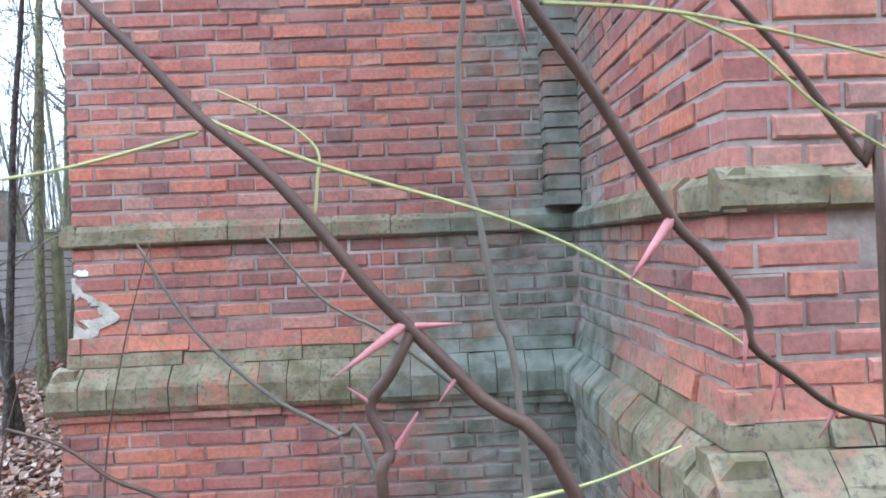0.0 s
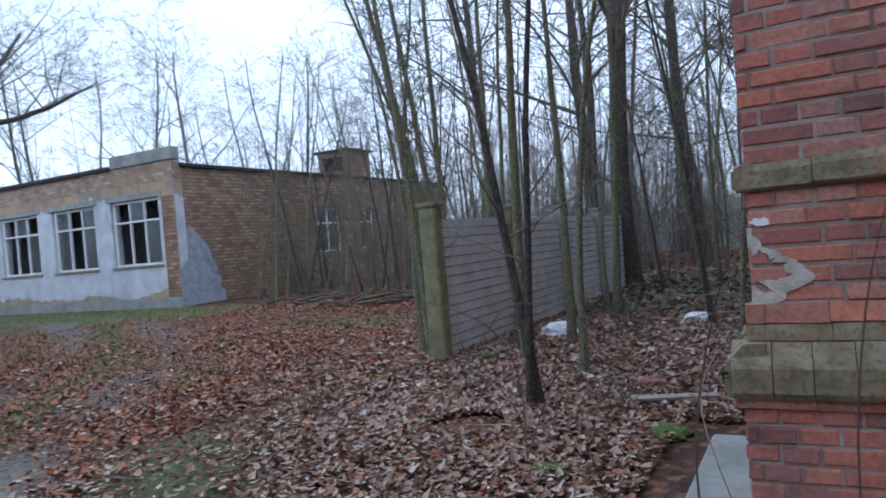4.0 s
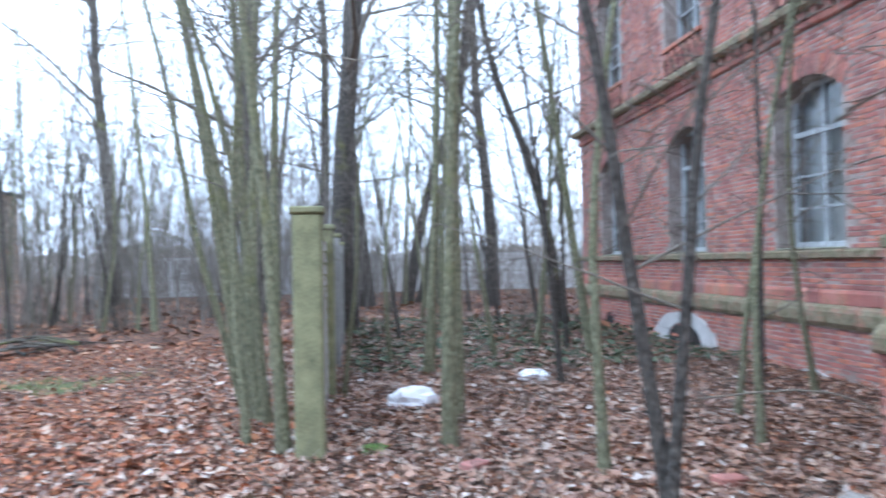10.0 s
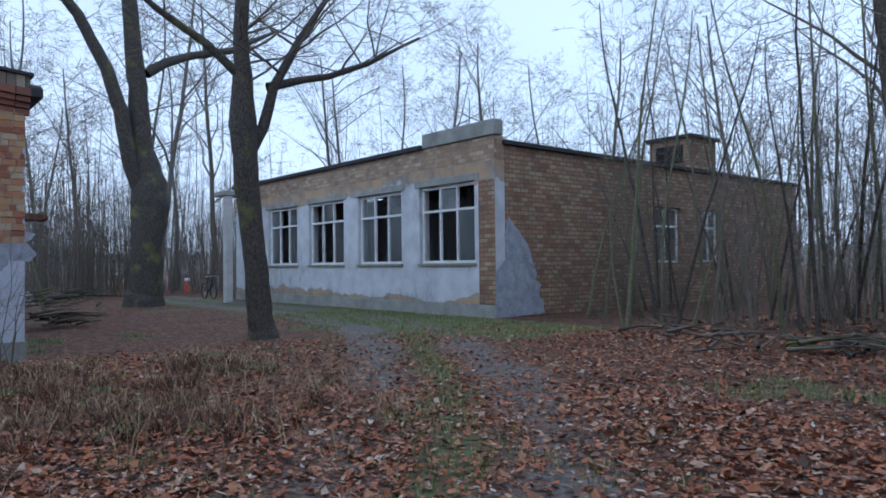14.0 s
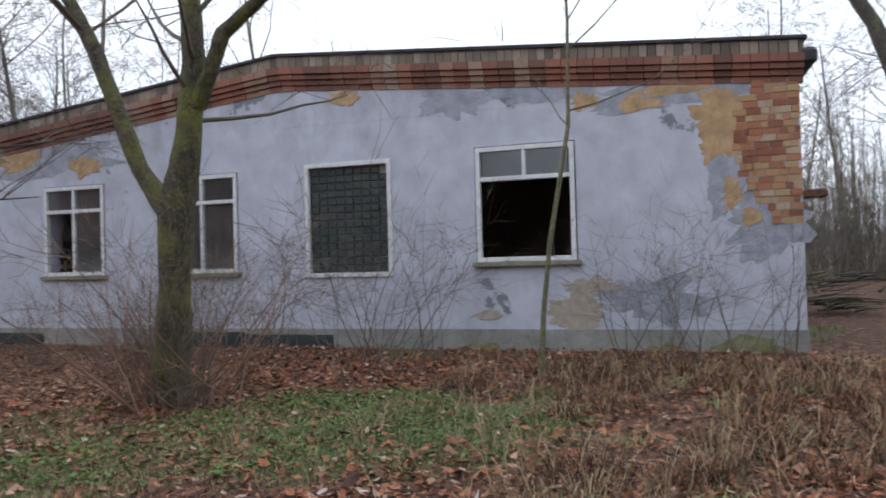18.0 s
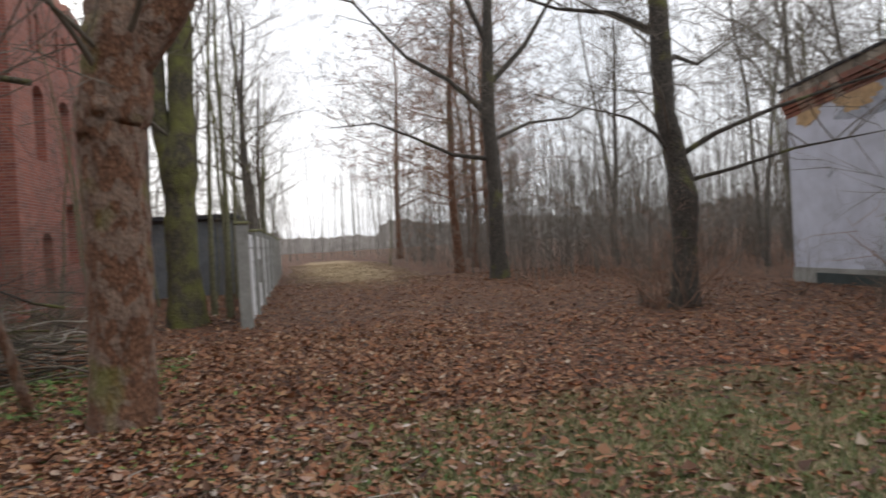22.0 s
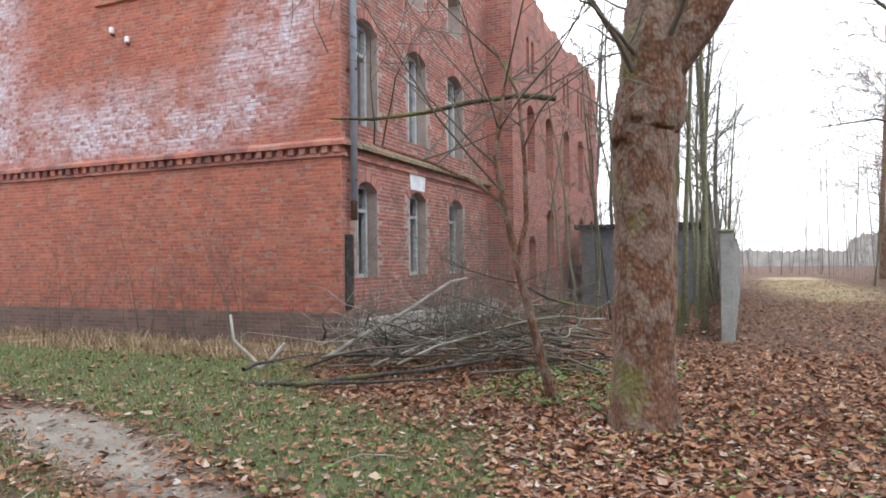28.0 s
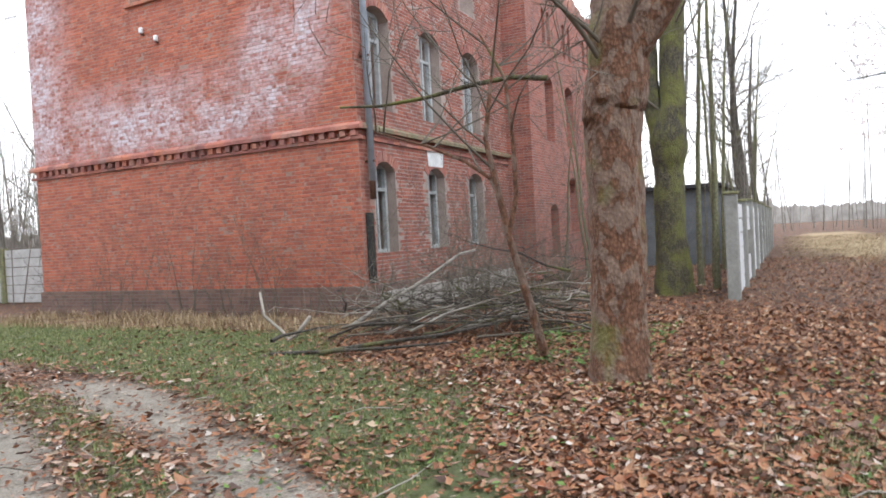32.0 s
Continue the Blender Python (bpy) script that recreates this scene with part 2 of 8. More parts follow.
def plaster_mat(name, paint, under, socket, worn=0.17, soil=0.65, low=1.0):
    """Old paint on render that has come away in patches."""
    m, n, l, p = nodes_of(name)
    pos = where(n)
    sep = n.new("ShaderNodeSeparateXYZ")
    l.new(pos, sep.inputs[0])
    big, mid, fine = tex_noise(n, l, pos, 0.5, 6, 0.65), tex_noise(n, l, pos, 2.2, 5), tex_noise(n, l, pos, 40, 4)
    wash = mixed(n, l, span(n, l, mid, 0.3, 0.7), tuple(c * 0.8 for c in paint), tuple(min(1, c * 1.1) for c in paint))
    wash = mixed(n, l, maths(n, l, "MULTIPLY", fine, 0.25), wash, tuple(c * 0.6 for c in paint))
    edge = maths(n, l, "MAXIMUM", span(n, l, sep.outputs["Z"], 3.35, 4.25), maths(n, l, "MULTIPLY", span(n, l, sep.outputs["Z"], 0.75, 0.3), low))
    lost = maths(n, l, "ADD", big, maths(n, l, "MULTIPLY", edge, worn))
    grey = mixed(n, l, mid, socket, tuple(c * 0.6 for c in socket))
    col = mixed(n, l, span(n, l, lost, 0.66, 0.68), wash, grey)
    col = mixed(n, l, span(n, l, maths(n, l, "ADD", lost, maths(n, l, "MULTIPLY", mid, 0.16)), 0.79, 0.8), col, under)
    smear = n.new("ShaderNodeMapping")
    smear.inputs["Scale"].default_value = (1.0, 1.0, 0.45)
    l.new(pos, smear.inputs["Vector"])
    soot = maths(n, l, "ADD", tex_noise(n, l, smear.outputs[0], 1.5, 7, 0.7), maths(n, l, "MULTIPLY", edge, 0.16))
    col = mixed(n, l, maths(n, l, "MULTIPLY", span(n, l, soot, 0.57, 0.74), soil), col, tuple(c * 0.28 for c in paint))
    l.new(col, p.inputs["Base Color"])
    p.inputs["Roughness"].default_value = 0.9
    bump(n, l, p, maths(n, l, "ADD", fine, maths(n, l, "MULTIPLY", span(n, l, lost, 0.68, 0.66), 2.0)), 0.5, 0.006)
    return m


def bark_mat(name, dark, light, moss=0.0, plates=None):
    m, n, l, p = nodes_of(name)
    tc = n.new("ShaderNodeTexCoord").outputs["Object"]
    mp = n.new("ShaderNodeMapping")
    mp.inputs["Scale"].default_value = (1.0, 1.0, 0.62)
    l.new(tc, mp.inputs["Vector"])
    v = n.new("ShaderNodeTexVoronoi")
    v.inputs["Scale"].default_value = 34
    l.new(mp.outputs[0], v.inputs["Vector"])
    f = tex_noise(n, l, mp.outputs[0], 22, 6, 0.65)
    g = tex_noise(n, l, tc, 1.6, 3)
    col = mixed(n, l, span(n, l, f, 0.3, 0.7), dark, light)
    col = mixed(n, l, maths(n, l, "MULTIPLY", span(n, l, v.outputs["Distance"], 0.3, 0.75), 0.5), col, tuple(c * 0.5 for c in dark))
    if plates:
        v2 = n.new("ShaderNodeTexVoronoi")
        v2.inputs["Scale"].default_value = 15
        warp = mixed(n, l, 0.16, mp.outputs[0], n.new("ShaderNodeTexNoise").outputs["Color"])
        l.new(warp, v2.inputs["Vector"])
        cell = n.new("ShaderNodeSeparateColor")
        l.new(v2.outputs["Color"], cell.inputs[0])
        up = span(n, l, maths(n, l, "ADD", cell.outputs[0], maths(n, l, "MULTIPLY", maths(n, l, "SUBTRACT", g, 0.5), 1.6)), 0.5, 0.62)
        col = mixed(n, l, maths(n, l, "MULTIPLY", up, 0.5), col, mixed(n, l, f, tuple(c * 0.6 for c in plates), plates))
        col = mixed(n, l, maths(n, l, "MULTIPLY", span(n, l, v2.outputs["Distance"], 0.4, 0.75), 0.3), col, tuple(c * 0.45 for c in dark))
    if moss:
        col = mixed(n, l, maths(n, l, "MULTIPLY", span(n, l, g, 0.62 - 0.3 * moss, 0.75 - 0.2 * moss), 0.8), col, (0.165, 0.17, 0.045))
    l.new(col, p.inputs["Base Color"])
    p.inputs["Roughness"].default_value = 0.92
    bump(n, l, p, maths(n, l, "ADD", f, v.outputs["Distance"]), 0.8, 0.02)
    return m


def island_mat(name, stops, rough=0.75, noise_scale=40):
    m, n, l, p = nodes_of(name)
    rnd = n.new("ShaderNodeNewGeometry").outputs["Random Per Island"]
    col = ramp_of(n, l, rnd, stops)
    f = tex_noise(n, l, where(n), noise_scale, 3)
    col = mixed(n, l, maths(n, l, "MULTIPLY", f, 0.4), col, tuple(c * 0.5 for c in stops[0][1]))
    l.new(col, p.inputs["Base Color"])
    p.inputs["Roughness"].default_value = rough
    return m


def ground_mat():
    m, n, l, p = nodes_of("leaf_littered_soil")
    pos = where(n)
    att = n.new("ShaderNodeVertexColor")
    att.layer_name = "cover"
    sep = n.new("ShaderNodeSeparateColor")
    l.new(att.outputs["Color"], sep.inputs[0])
    a, b, c = tex_noise(n, l, pos, 1.3, 5), tex_noise(n, l, pos, 14, 5), tex_noise(n, l, pos, 70, 3)
    v = n.new("ShaderNodeTexVoronoi")
    v.inputs["Scale"].default_value = 13
    l.new(pos, v.inputs["Vector"])
    sc = n.new("ShaderNodeSeparateColor")
    l.new(v.outputs["Color"], sc.inputs[0])
    litter = ramp_of(n, l, sc.outputs[0], [(0, (0.035, 0.02, 0.014)), (0.4, (0.11, 0.046, 0.026)), (0.7, (0.22, 0.09, 0.044)), (1, (0.33, 0.16, 0.08))])
    litter = mixed(n, l, span(n, l, b, 0.35, 0.7), litter, (0.055, 0.038, 0.027))
    green = mixed(n, l, b, (0.05, 0.06, 0.025), (0.15, 0.17, 0.065))
    gravel = mixed(n, l, span(n, l, maths(n, l, "ADD", maths(n, l, "MULTIPLY", c, 0.6), maths(n, l, "MULTIPLY", a, 0.4)), 0.35, 0.65), (0.17, 0.145, 0.12), (0.43, 0.385, 0.325))
    straw = mixed(n, l, b, (0.22, 0.155, 0.085), (0.54, 0.41, 0.235))
    wob = maths(n, l, "MULTIPLY", maths(n, l, "SUBTRACT", a, 0.5), 1.3)
    wob2 = maths(n, l, "MULTIPLY", maths(n, l, "SUBTRACT", b, 0.5), 1.0)
    w = maths(n, l, "ADD", wob, wob2)
    col = mixed(n, l, span(n, l, maths(n, l, "ADD", sep.outputs[1], w), 0.35, 0.75), litter, green)
    col = mixed(n, l, span(n, l, maths(n, l, "ADD", sep.outputs[2], w), 0.4, 0.8), col, straw)
    mud = mixed(n, l, span(n, l, b, 0.35, 0.65), (0.075, 0.062, 0.055), (0.21, 0.185, 0.165))
    gravel = mixed(n, l, att.outputs["Alpha"], gravel, mud)
    col = mixed(n, l, span(n, l, maths(n, l, "ADD", sep.outputs[0], wob2), 0.4, 0.8), col, gravel)
    l.new(col, p.inputs["Base Color"])
    p.inputs["Roughness"].default_value = 0.95
    bump(n, l, p, maths(n, l, "ADD", maths(n, l, "ADD", b, v.outputs["Distance"]), c), 0.9, 0.03)
    return m


def glass_mat():
    m, n, l, p = nodes_of("old_dusty_glass")
    p.inputs["Base Color"].default_value = (0.82, 0.86, 0.88, 1)
    p.inputs["Transmission Weight"].default_value = 0.97
    f = tex_noise(n, l, where(n), 5, 4)
    l.new(maths(n, l, "MULTIPLY", span(n, l, f, 0.3, 0.9), 0.25), p.inputs["Roughness"])
    return m


M_BRICK_ONE = brick_piece("single_red_brick", "object")
M_BRICK_MANY = brick_piece("laid_red_brick", "island")
M_BRICK_MOSS = brick_piece("weathered_moulded_brick", "island", 1.0)
M_BRICK_GREEN = brick_piece("damp_green_brick", "island", 0.45)
RED = [(0.0, (0.28, 0.105, 0.09)), (0.35, (0.37, 0.13, 0.105)), (0.65, (0.45, 0.165, 0.125)), (1.0, (0.52, 0.22, 0.165))]
ORANGE = [(0.0, (0.28, 0.085, 0.06)), (0.35, (0.44, 0.125, 0.08)), (0.7, (0.55, 0.165, 0.095)), (1.0, (0.62, 0.24, 0.15))]
YELLOW = [(0.0, (0.16, 0.085, 0.055)), (0.3, (0.30, 0.17, 0.10)), (0.55, (0.38, 0.26, 0.165)), (0.8, (0.43, 0.34, 0.23)), (1.0, (0.50, 0.44, 0.36))]
M_RED_WALL = brick_wall("red_brick_wall", 0.24, 0.064, RED, (0.38, 0.30, 0.265), soot=0.4)
# tones duller and darker than the gable's, for the ruin's other walls
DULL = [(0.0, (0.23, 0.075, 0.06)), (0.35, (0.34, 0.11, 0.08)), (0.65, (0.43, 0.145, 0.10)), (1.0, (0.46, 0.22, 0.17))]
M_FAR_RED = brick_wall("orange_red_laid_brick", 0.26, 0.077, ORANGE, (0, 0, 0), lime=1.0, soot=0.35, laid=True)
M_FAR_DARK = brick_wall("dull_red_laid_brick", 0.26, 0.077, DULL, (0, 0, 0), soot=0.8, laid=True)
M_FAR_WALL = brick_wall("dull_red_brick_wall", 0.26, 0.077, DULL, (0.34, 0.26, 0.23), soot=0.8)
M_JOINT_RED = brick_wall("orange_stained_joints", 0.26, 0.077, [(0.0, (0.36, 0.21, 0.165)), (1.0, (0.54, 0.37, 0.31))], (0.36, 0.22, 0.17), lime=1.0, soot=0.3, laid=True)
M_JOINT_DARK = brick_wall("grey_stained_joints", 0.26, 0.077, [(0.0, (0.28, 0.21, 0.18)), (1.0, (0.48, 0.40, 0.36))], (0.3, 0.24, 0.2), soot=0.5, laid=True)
M_SOCLE_BRICK = brick_wall("grey_brown_brick_footing", 0.26, 0.077, [(0, (0.13, 0.08, 0.065)), (0.5, (0.2, 0.12, 0.10)), (1, (0.3, 0.17, 0.13))], (0.2, 0.17, 0.15), soot=0.5)
M_YELLOW_FRONT = brick_wall("pale_yellow_brick_wall", 0.30, 0.125, [(0.0, (0.25, 0.16, 0.10)), (0.4, (0.40, 0.29, 0.19)), (0.7, (0.50, 0.41, 0.29)), (1.0, (0.60, 0.55, 0.47))], (0.25, 0.21, 0.17), soot=0.6, gap=0.012)
M_YELLOW_WALL = brick_wall("worn_yellow_brick_wall", 0.30, 0.125, YELLOW, (0.13, 0.105, 0.085), soot=0.65, gap=0.014)
M_MORTAR = mortar_mat()
M_GREYPLASTER = plaster_mat("flaking_blue_grey_plaster", (0.59, 0.615, 0.705), (0.44, 0.28, 0.13), (0.27, 0.285, 0.33), 0.12, 0.3, 0.0)
M_WHITEPLASTER = plaster_mat("flaking_white_plaster", (0.62, 0.64, 0.68), (0.46, 0.33, 0.21), (0.44, 0.40, 0.34), 0.34)
M_ROOM = plaster_mat("damp_interior_plaster", (0.36, 0.37, 0.36), (0.14, 0.125, 0.11), (0.10, 0.095, 0.09))
M_BROWNWALL = plain("brown_stained_inner_wall", (0.11, 0.075, 0.055), 0.95, vary=0.5, scale=1.2, relief=0.2)
M_BLUEPAINT = plain("flaking_dark_blue_oil_paint", (0.028, 0.034, 0.06), 0.5, vary=0.5, scale=4)
M_CONCRETE = plain("weathered_concrete", (0.30, 0.30, 0.28), 0.92, vary=0.35, scale=2.2, relief=0.5, dist=0.01)
M_DAMPCON = plain("dark_damp_concrete", (0.15, 0.165, 0.175), 0.92, vary=0.35, scale=1.5, relief=0.4)
M_WHITECON = plain("pale_concrete_plank", (0.50, 0.49, 0.48), 0.9, vary=0.25, scale=3, relief=0.5, dist=0.008)
M_WHITEWASH = plain("whitewashed_concrete", (0.70, 0.71, 0.73), 0.9, vary=0.15, scale=3, relief=0.5, dist=0.008)
M_TWIG_RUST = plain("rusty_larch_twigs", (0.26, 0.16, 0.115), 0.9, vary=0.3, scale=3, relief=0)
M_MOSSCON = plain("mossy_concrete", (0.22, 0.22, 0.12), 0.95, vary=0.5, scale=5, relief=0.6, dist=0.01)
M_DARKROOF = plain("tar_paper_edge", (0.035, 0.035, 0.04), 0.8, vary=0.5, scale=4)
M_WHITEWOOD = plain("peeling_white_window_paint", (0.74, 0.75, 0.76), 0.7, vary=0.2, scale=7)
M_DIRTYWOOD = plain("grimy_pale_window_paint", (0.40, 0.42, 0.43), 0.75, vary=0.35, scale=6)
M_GREYWOOD = plain("bleached_grey_wood", (0.33, 0.31, 0.28), 0.85, vary=0.3, scale=8)
# near-black colour that stands for the shade inside holes and openings
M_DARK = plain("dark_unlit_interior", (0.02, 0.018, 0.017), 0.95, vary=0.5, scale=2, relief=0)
M_TAR = plain("faded_tar_coat", (0.035, 0.05, 0.05), 0.7, vary=0.4, scale=5)
M_ZINC = plain("dull_blue_zinc", (0.36, 0.41, 0.48), 0.55, 0.1, vary=0.2, scale=6)
M_RUST = plain("rusted_iron", (0.12, 0.06, 0.04), 0.8, 0.3, vary=0.5, scale=12)
M_SILL = plain("mossy_stone_sill", (0.24, 0.24, 0.18), 0.95, vary=0.4, scale=9, relief=0.6)
M_PLASTIC = plain("white_plastic_litter", (0.80, 0.81, 0.84), 0.45, vary=0.08, scale=10)
M_RUBBLE = plain("dusty_rubble", (0.36, 0.34, 0.31), 0.95, vary=0.4, scale=9)
M_BARK = bark_mat("grey_brown_bark", (0.035, 0.031, 0.027), (0.135, 0.118, 0.098), 0.12)
# bark of the far trees, paled to carry the haze of distance
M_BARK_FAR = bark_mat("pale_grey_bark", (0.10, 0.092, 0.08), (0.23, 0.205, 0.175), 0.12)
M_BARK_MOSS = bark_mat("mossy_bark", (0.045, 0.04, 0.028), (0.155, 0.135, 0.09), 0.5, (0.17, 0.165, 0.06))
M_BARK_RED = bark_mat("flaky_brown_bark", (0.105, 0.05, 0.03), (0.32, 0.165, 0.098), 0.08, (0.36, 0.29, 0.24))
M_WEED = island_mat("dead_weed_stalks", [(0.0, (0.02, 0.010, 0.006)), (0.4, (0.085, 0.030, 0.013)), (0.75, (0.20, 0.078, 0.032)), (1.0, (0.38, 0.23, 0.11))])
M_BARK_OLIVE = bark_mat("smooth_olive_bark", (0.13, 0.13, 0.075), (0.29, 0.285, 0.175), 0.25)
# twigs further off, their haze mixed into a paler grey
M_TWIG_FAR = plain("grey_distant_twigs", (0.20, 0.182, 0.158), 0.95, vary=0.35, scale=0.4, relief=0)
M_TWIG = plain("grey_brown_twigs", (0.145, 0.125, 0.10), 0.9, vary=0.35, scale=5, relief=0)
M_TWIG_PALE = plain("pale_dead_wood", (0.34, 0.31, 0.27), 0.9, vary=0.35, scale=9)
M_TWIG_RED = plain("reddish_thorn_twig", (0.085, 0.045, 0.03), 0.6, vary=0.3, scale=30)
M_THORN = plain("pink_red_thorn", (0.42, 0.16, 0.16), 0.5, vary=0.3, scale=40)
M_GREENSTEM = plain("yellow_green_shoot", (0.42, 0.42, 0.17), 0.6, vary=0.25, scale=20)
M_MOSS = plain("green_moss", (0.10, 0.16, 0.03), 0.95, vary=0.5, scale=30, relief=0.8, dist=0.02)
M_GLASS = glass_mat()
M_GROUND = ground_mat()
M_LEAF = island_mat("fallen_brown_leaves", [(0.0, (0.07, 0.035, 0.024)), (0.25, (0.15, 0.068, 0.04)), (0.5, (0.28, 0.115, 0.055)), (0.75, (0.40, 0.17, 0.078)), (0.96, (0.42, 0.24, 0.14)), (1.0, (0.48, 0.38, 0.29))], 0.6)
# wet leaves, with the sky's sheen on them put into pale tones
M_LEAF_GREY = island_mat("damp_pale_leaves", [(0.0, (0.15, 0.09, 0.065)), (0.3, (0.29, 0.16, 0.11)), (0.6, (0.43, 0.245, 0.16)), (0.85, (0.50, 0.37, 0.28)), (1.0, (0.64, 0.58, 0.53))], 0.32)
M_LEAF_TAN = island_mat("tan_fallen_leaves", [(0.0, (0.10, 0.045, 0.024)), (0.3, (0.23, 0.10, 0.048)), (0.6, (0.38, 0.165, 0.075)), (0.88, (0.47, 0.27, 0.14)), (1.0, (0.58, 0.48, 0.37))], 0.65)
M_LEAF_PALE = island_mat("trodden_pale_leaves", [(0.0, (0.07, 0.03, 0.02)), (0.25, (0.20, 0.072, 0.034)), (0.55, (0.40, 0.12, 0.042)), (0.85, (0.47, 0.2, 0.085)), (1.0, (0.58, 0.47, 0.37))], 0.65)
M_WEEDGREEN = island_mat("fresh_green_weeds", [(0.0, (0.05, 0.10, 0.018)), (0.6, (0.11, 0.21, 0.04)), (1.0, (0.22, 0.33, 0.09))])
M_GRASS = island_mat("short_green_grass", [(0.0, (0.11, 0.145, 0.045)), (0.45, (0.20, 0.26, 0.085)), (0.75, (0.30, 0.33, 0.14)), (1.0, (0.50, 0.44, 0.25))])
M_STRAW = island_mat("dry_straw_grass", [(0.0, (0.18, 0.125, 0.07)), (0.5, (0.36, 0.26, 0.15)), (1.0, (0.58, 0.46, 0.29))])
M_IVY = island_mat("dull_ivy_leaves", [(0.0, (0.04, 0.055, 0.03)), (0.6, (0.08, 0.11, 0.06)), (1.0, (0.16, 0.19, 0.11))])
M_CEMENT = plain("damp_cement_render", (0.35, 0.37, 0.43), 0.95, vary=0.35, scale=5)
M_CORNICE = island_mat("weathered_cornice_brick", [(0.0, (0.17, 0.09, 0.07)), (0.3, (0.26, 0.115, 0.085)), (0.7, (0.36, 0.15, 0.10)), (0.9, (0.37, 0.22, 0.16)), (1.0, (0.40, 0.33, 0.27))], 0.92, 12)
M_BEIGE = plain("beige_undercoat", (0.42, 0.37, 0.31), 0.95, vary=0.25, scale=8)
M_YELLOWSTAIN = plain("ochre_render_patch", (0.47, 0.32, 0.18), 0.95, vary=0.35, scale=6)
M_ORANGEPAINT = plain("orange_red_enamel", (0.55, 0.07, 0.03), 0.4, vary=0.15)
M_BLACK = plain("black_rubber", (0.02, 0.02, 0.022), 0.6, vary=0.3)

# ---- mesh helpers ----
R = random.Random(7)


def thing(name, label="", category="", group="", kind="", at=(0, 0, 0)):
    ob = new(name)
    ob.location = at
    return tagged(ob, label, category, group, kind)


def metre_uv(me):
    uv = me.uv_layers.new(name="UVMap")
    for f in me.polygons:
        n = f.normal
        a = 0 if abs(n.x) >= max(abs(n.y), abs(n.z)) else (1 if abs(n.y) >= abs(n.z) else 2)
        for i in f.loop_indices:
            c = me.vertices[me.loops[i].vertex_index].co
            uv.data[i].uv = ((c.y, c.z), (c.x, c.z), (c.x, c.y))[a]


def mesh_of(name, bm, mat, smooth=False, uv=False):
    me = bpy.data.meshes.new(name)
    bm.to_mesh(me)
    bm.free()
    me.materials.append(mat)
    if smooth:
        for f in me.polygons:
            f.use_smooth = True
    if uv:
        metre_uv(me)
    return me


def part(name, bm, material, parent=None, label="", smooth=False, uv=False, kind=""):
    """Links a bmesh as one mesh object under a thing or a part."""
    ob = new(name, mesh_of(name, bm, material, smooth, uv))
    if parent is not None:
        ob.parent = parent
        if parent.parent is None:
            ob.matrix_parent_inverse = Matrix.Translation(parent.location).inverted()
        else:
            ob.matrix_parent_inverse = Matrix.Translation(parent.parent.location).inverted()
    return tagged(ob, label, kind=kind)


def solid(name, bm, material, label, category, kind="", smooth=False, uv=False, group=""):
    return tagged(new(name, mesh_of(name, bm, material, smooth, uv)), label, category, group, kind)


def from_lists(name, verts, faces, mat, smooth=False):
    me = bpy.data.meshes.new(name)
    me.from_pydata(verts, [], faces)
    me.materials.append(mat)
    if smooth:
        me.polygons.foreach_set("use_smooth", [True] * len(me.polygons))
    me.update()
    return me


def bx(bm, x0, y0, z0, x1, y1, z1, m=None):
    vs = [bm.verts.new(m @ Vector(p) if m else p) for p in ((x0, y0, z0), (x1, y0, z0), (x1, y1, z0), (x0, y1, z0), (x0, y0, z1), (x1, y0, z1), (x1, y1, z1), (x0, y1, z1))]
    for q in ((3, 2, 1, 0), (4, 5, 6, 7), (0, 1, 5, 4), (1, 2, 6, 5), (2, 3, 7, 6), (3, 0, 4, 7)):
        bm.faces.new([vs[i] for i in q])
    return vs


def box(*a, bevel=0.0, m=None):
    bm = bmesh.new()
    bx(bm, *a, m=m)
    if bevel:
        bmesh.ops.bevel(bm, geom=bm.edges[:], offset=bevel, segments=1, affect="EDGES")
    return bm


def prism(bm, poly, axis, a, b):
    """A polygon of (u, z) points drawn out along an axis: 'x' draws along x with u = y, 'y' along y with u = x."""
    def at(u, z, w):
        return (w, u, z) if axis == "x" else (u, w, z)
    lo, hi = [bm.verts.new(at(u, z, a)) for u, z in poly], [bm.verts.new(at(u, z, b)) for u, z in poly]
    bm.faces.new(lo[::-1])
    bm.faces.new(hi)
    for i in range(len(poly)):
        j = (i + 1) % len(poly)
        bm.faces.new((lo[i], lo[j], hi[j], hi[i]))
    bmesh.ops.recalc_face_normals(bm, faces=bm.faces[:])


def arch_z(u, u0, u1, zs, za):
    """Height of a segmental arch over u0..u1 that springs at zs and peaks at za."""
    h, w = za - zs, (u1 - u0) / 2
    r = (w * w + h * h) / (2 * h)
    d = u - (u0 + u1) / 2
    return za - r + math.sqrt(max(0.0, r * r - d * d))


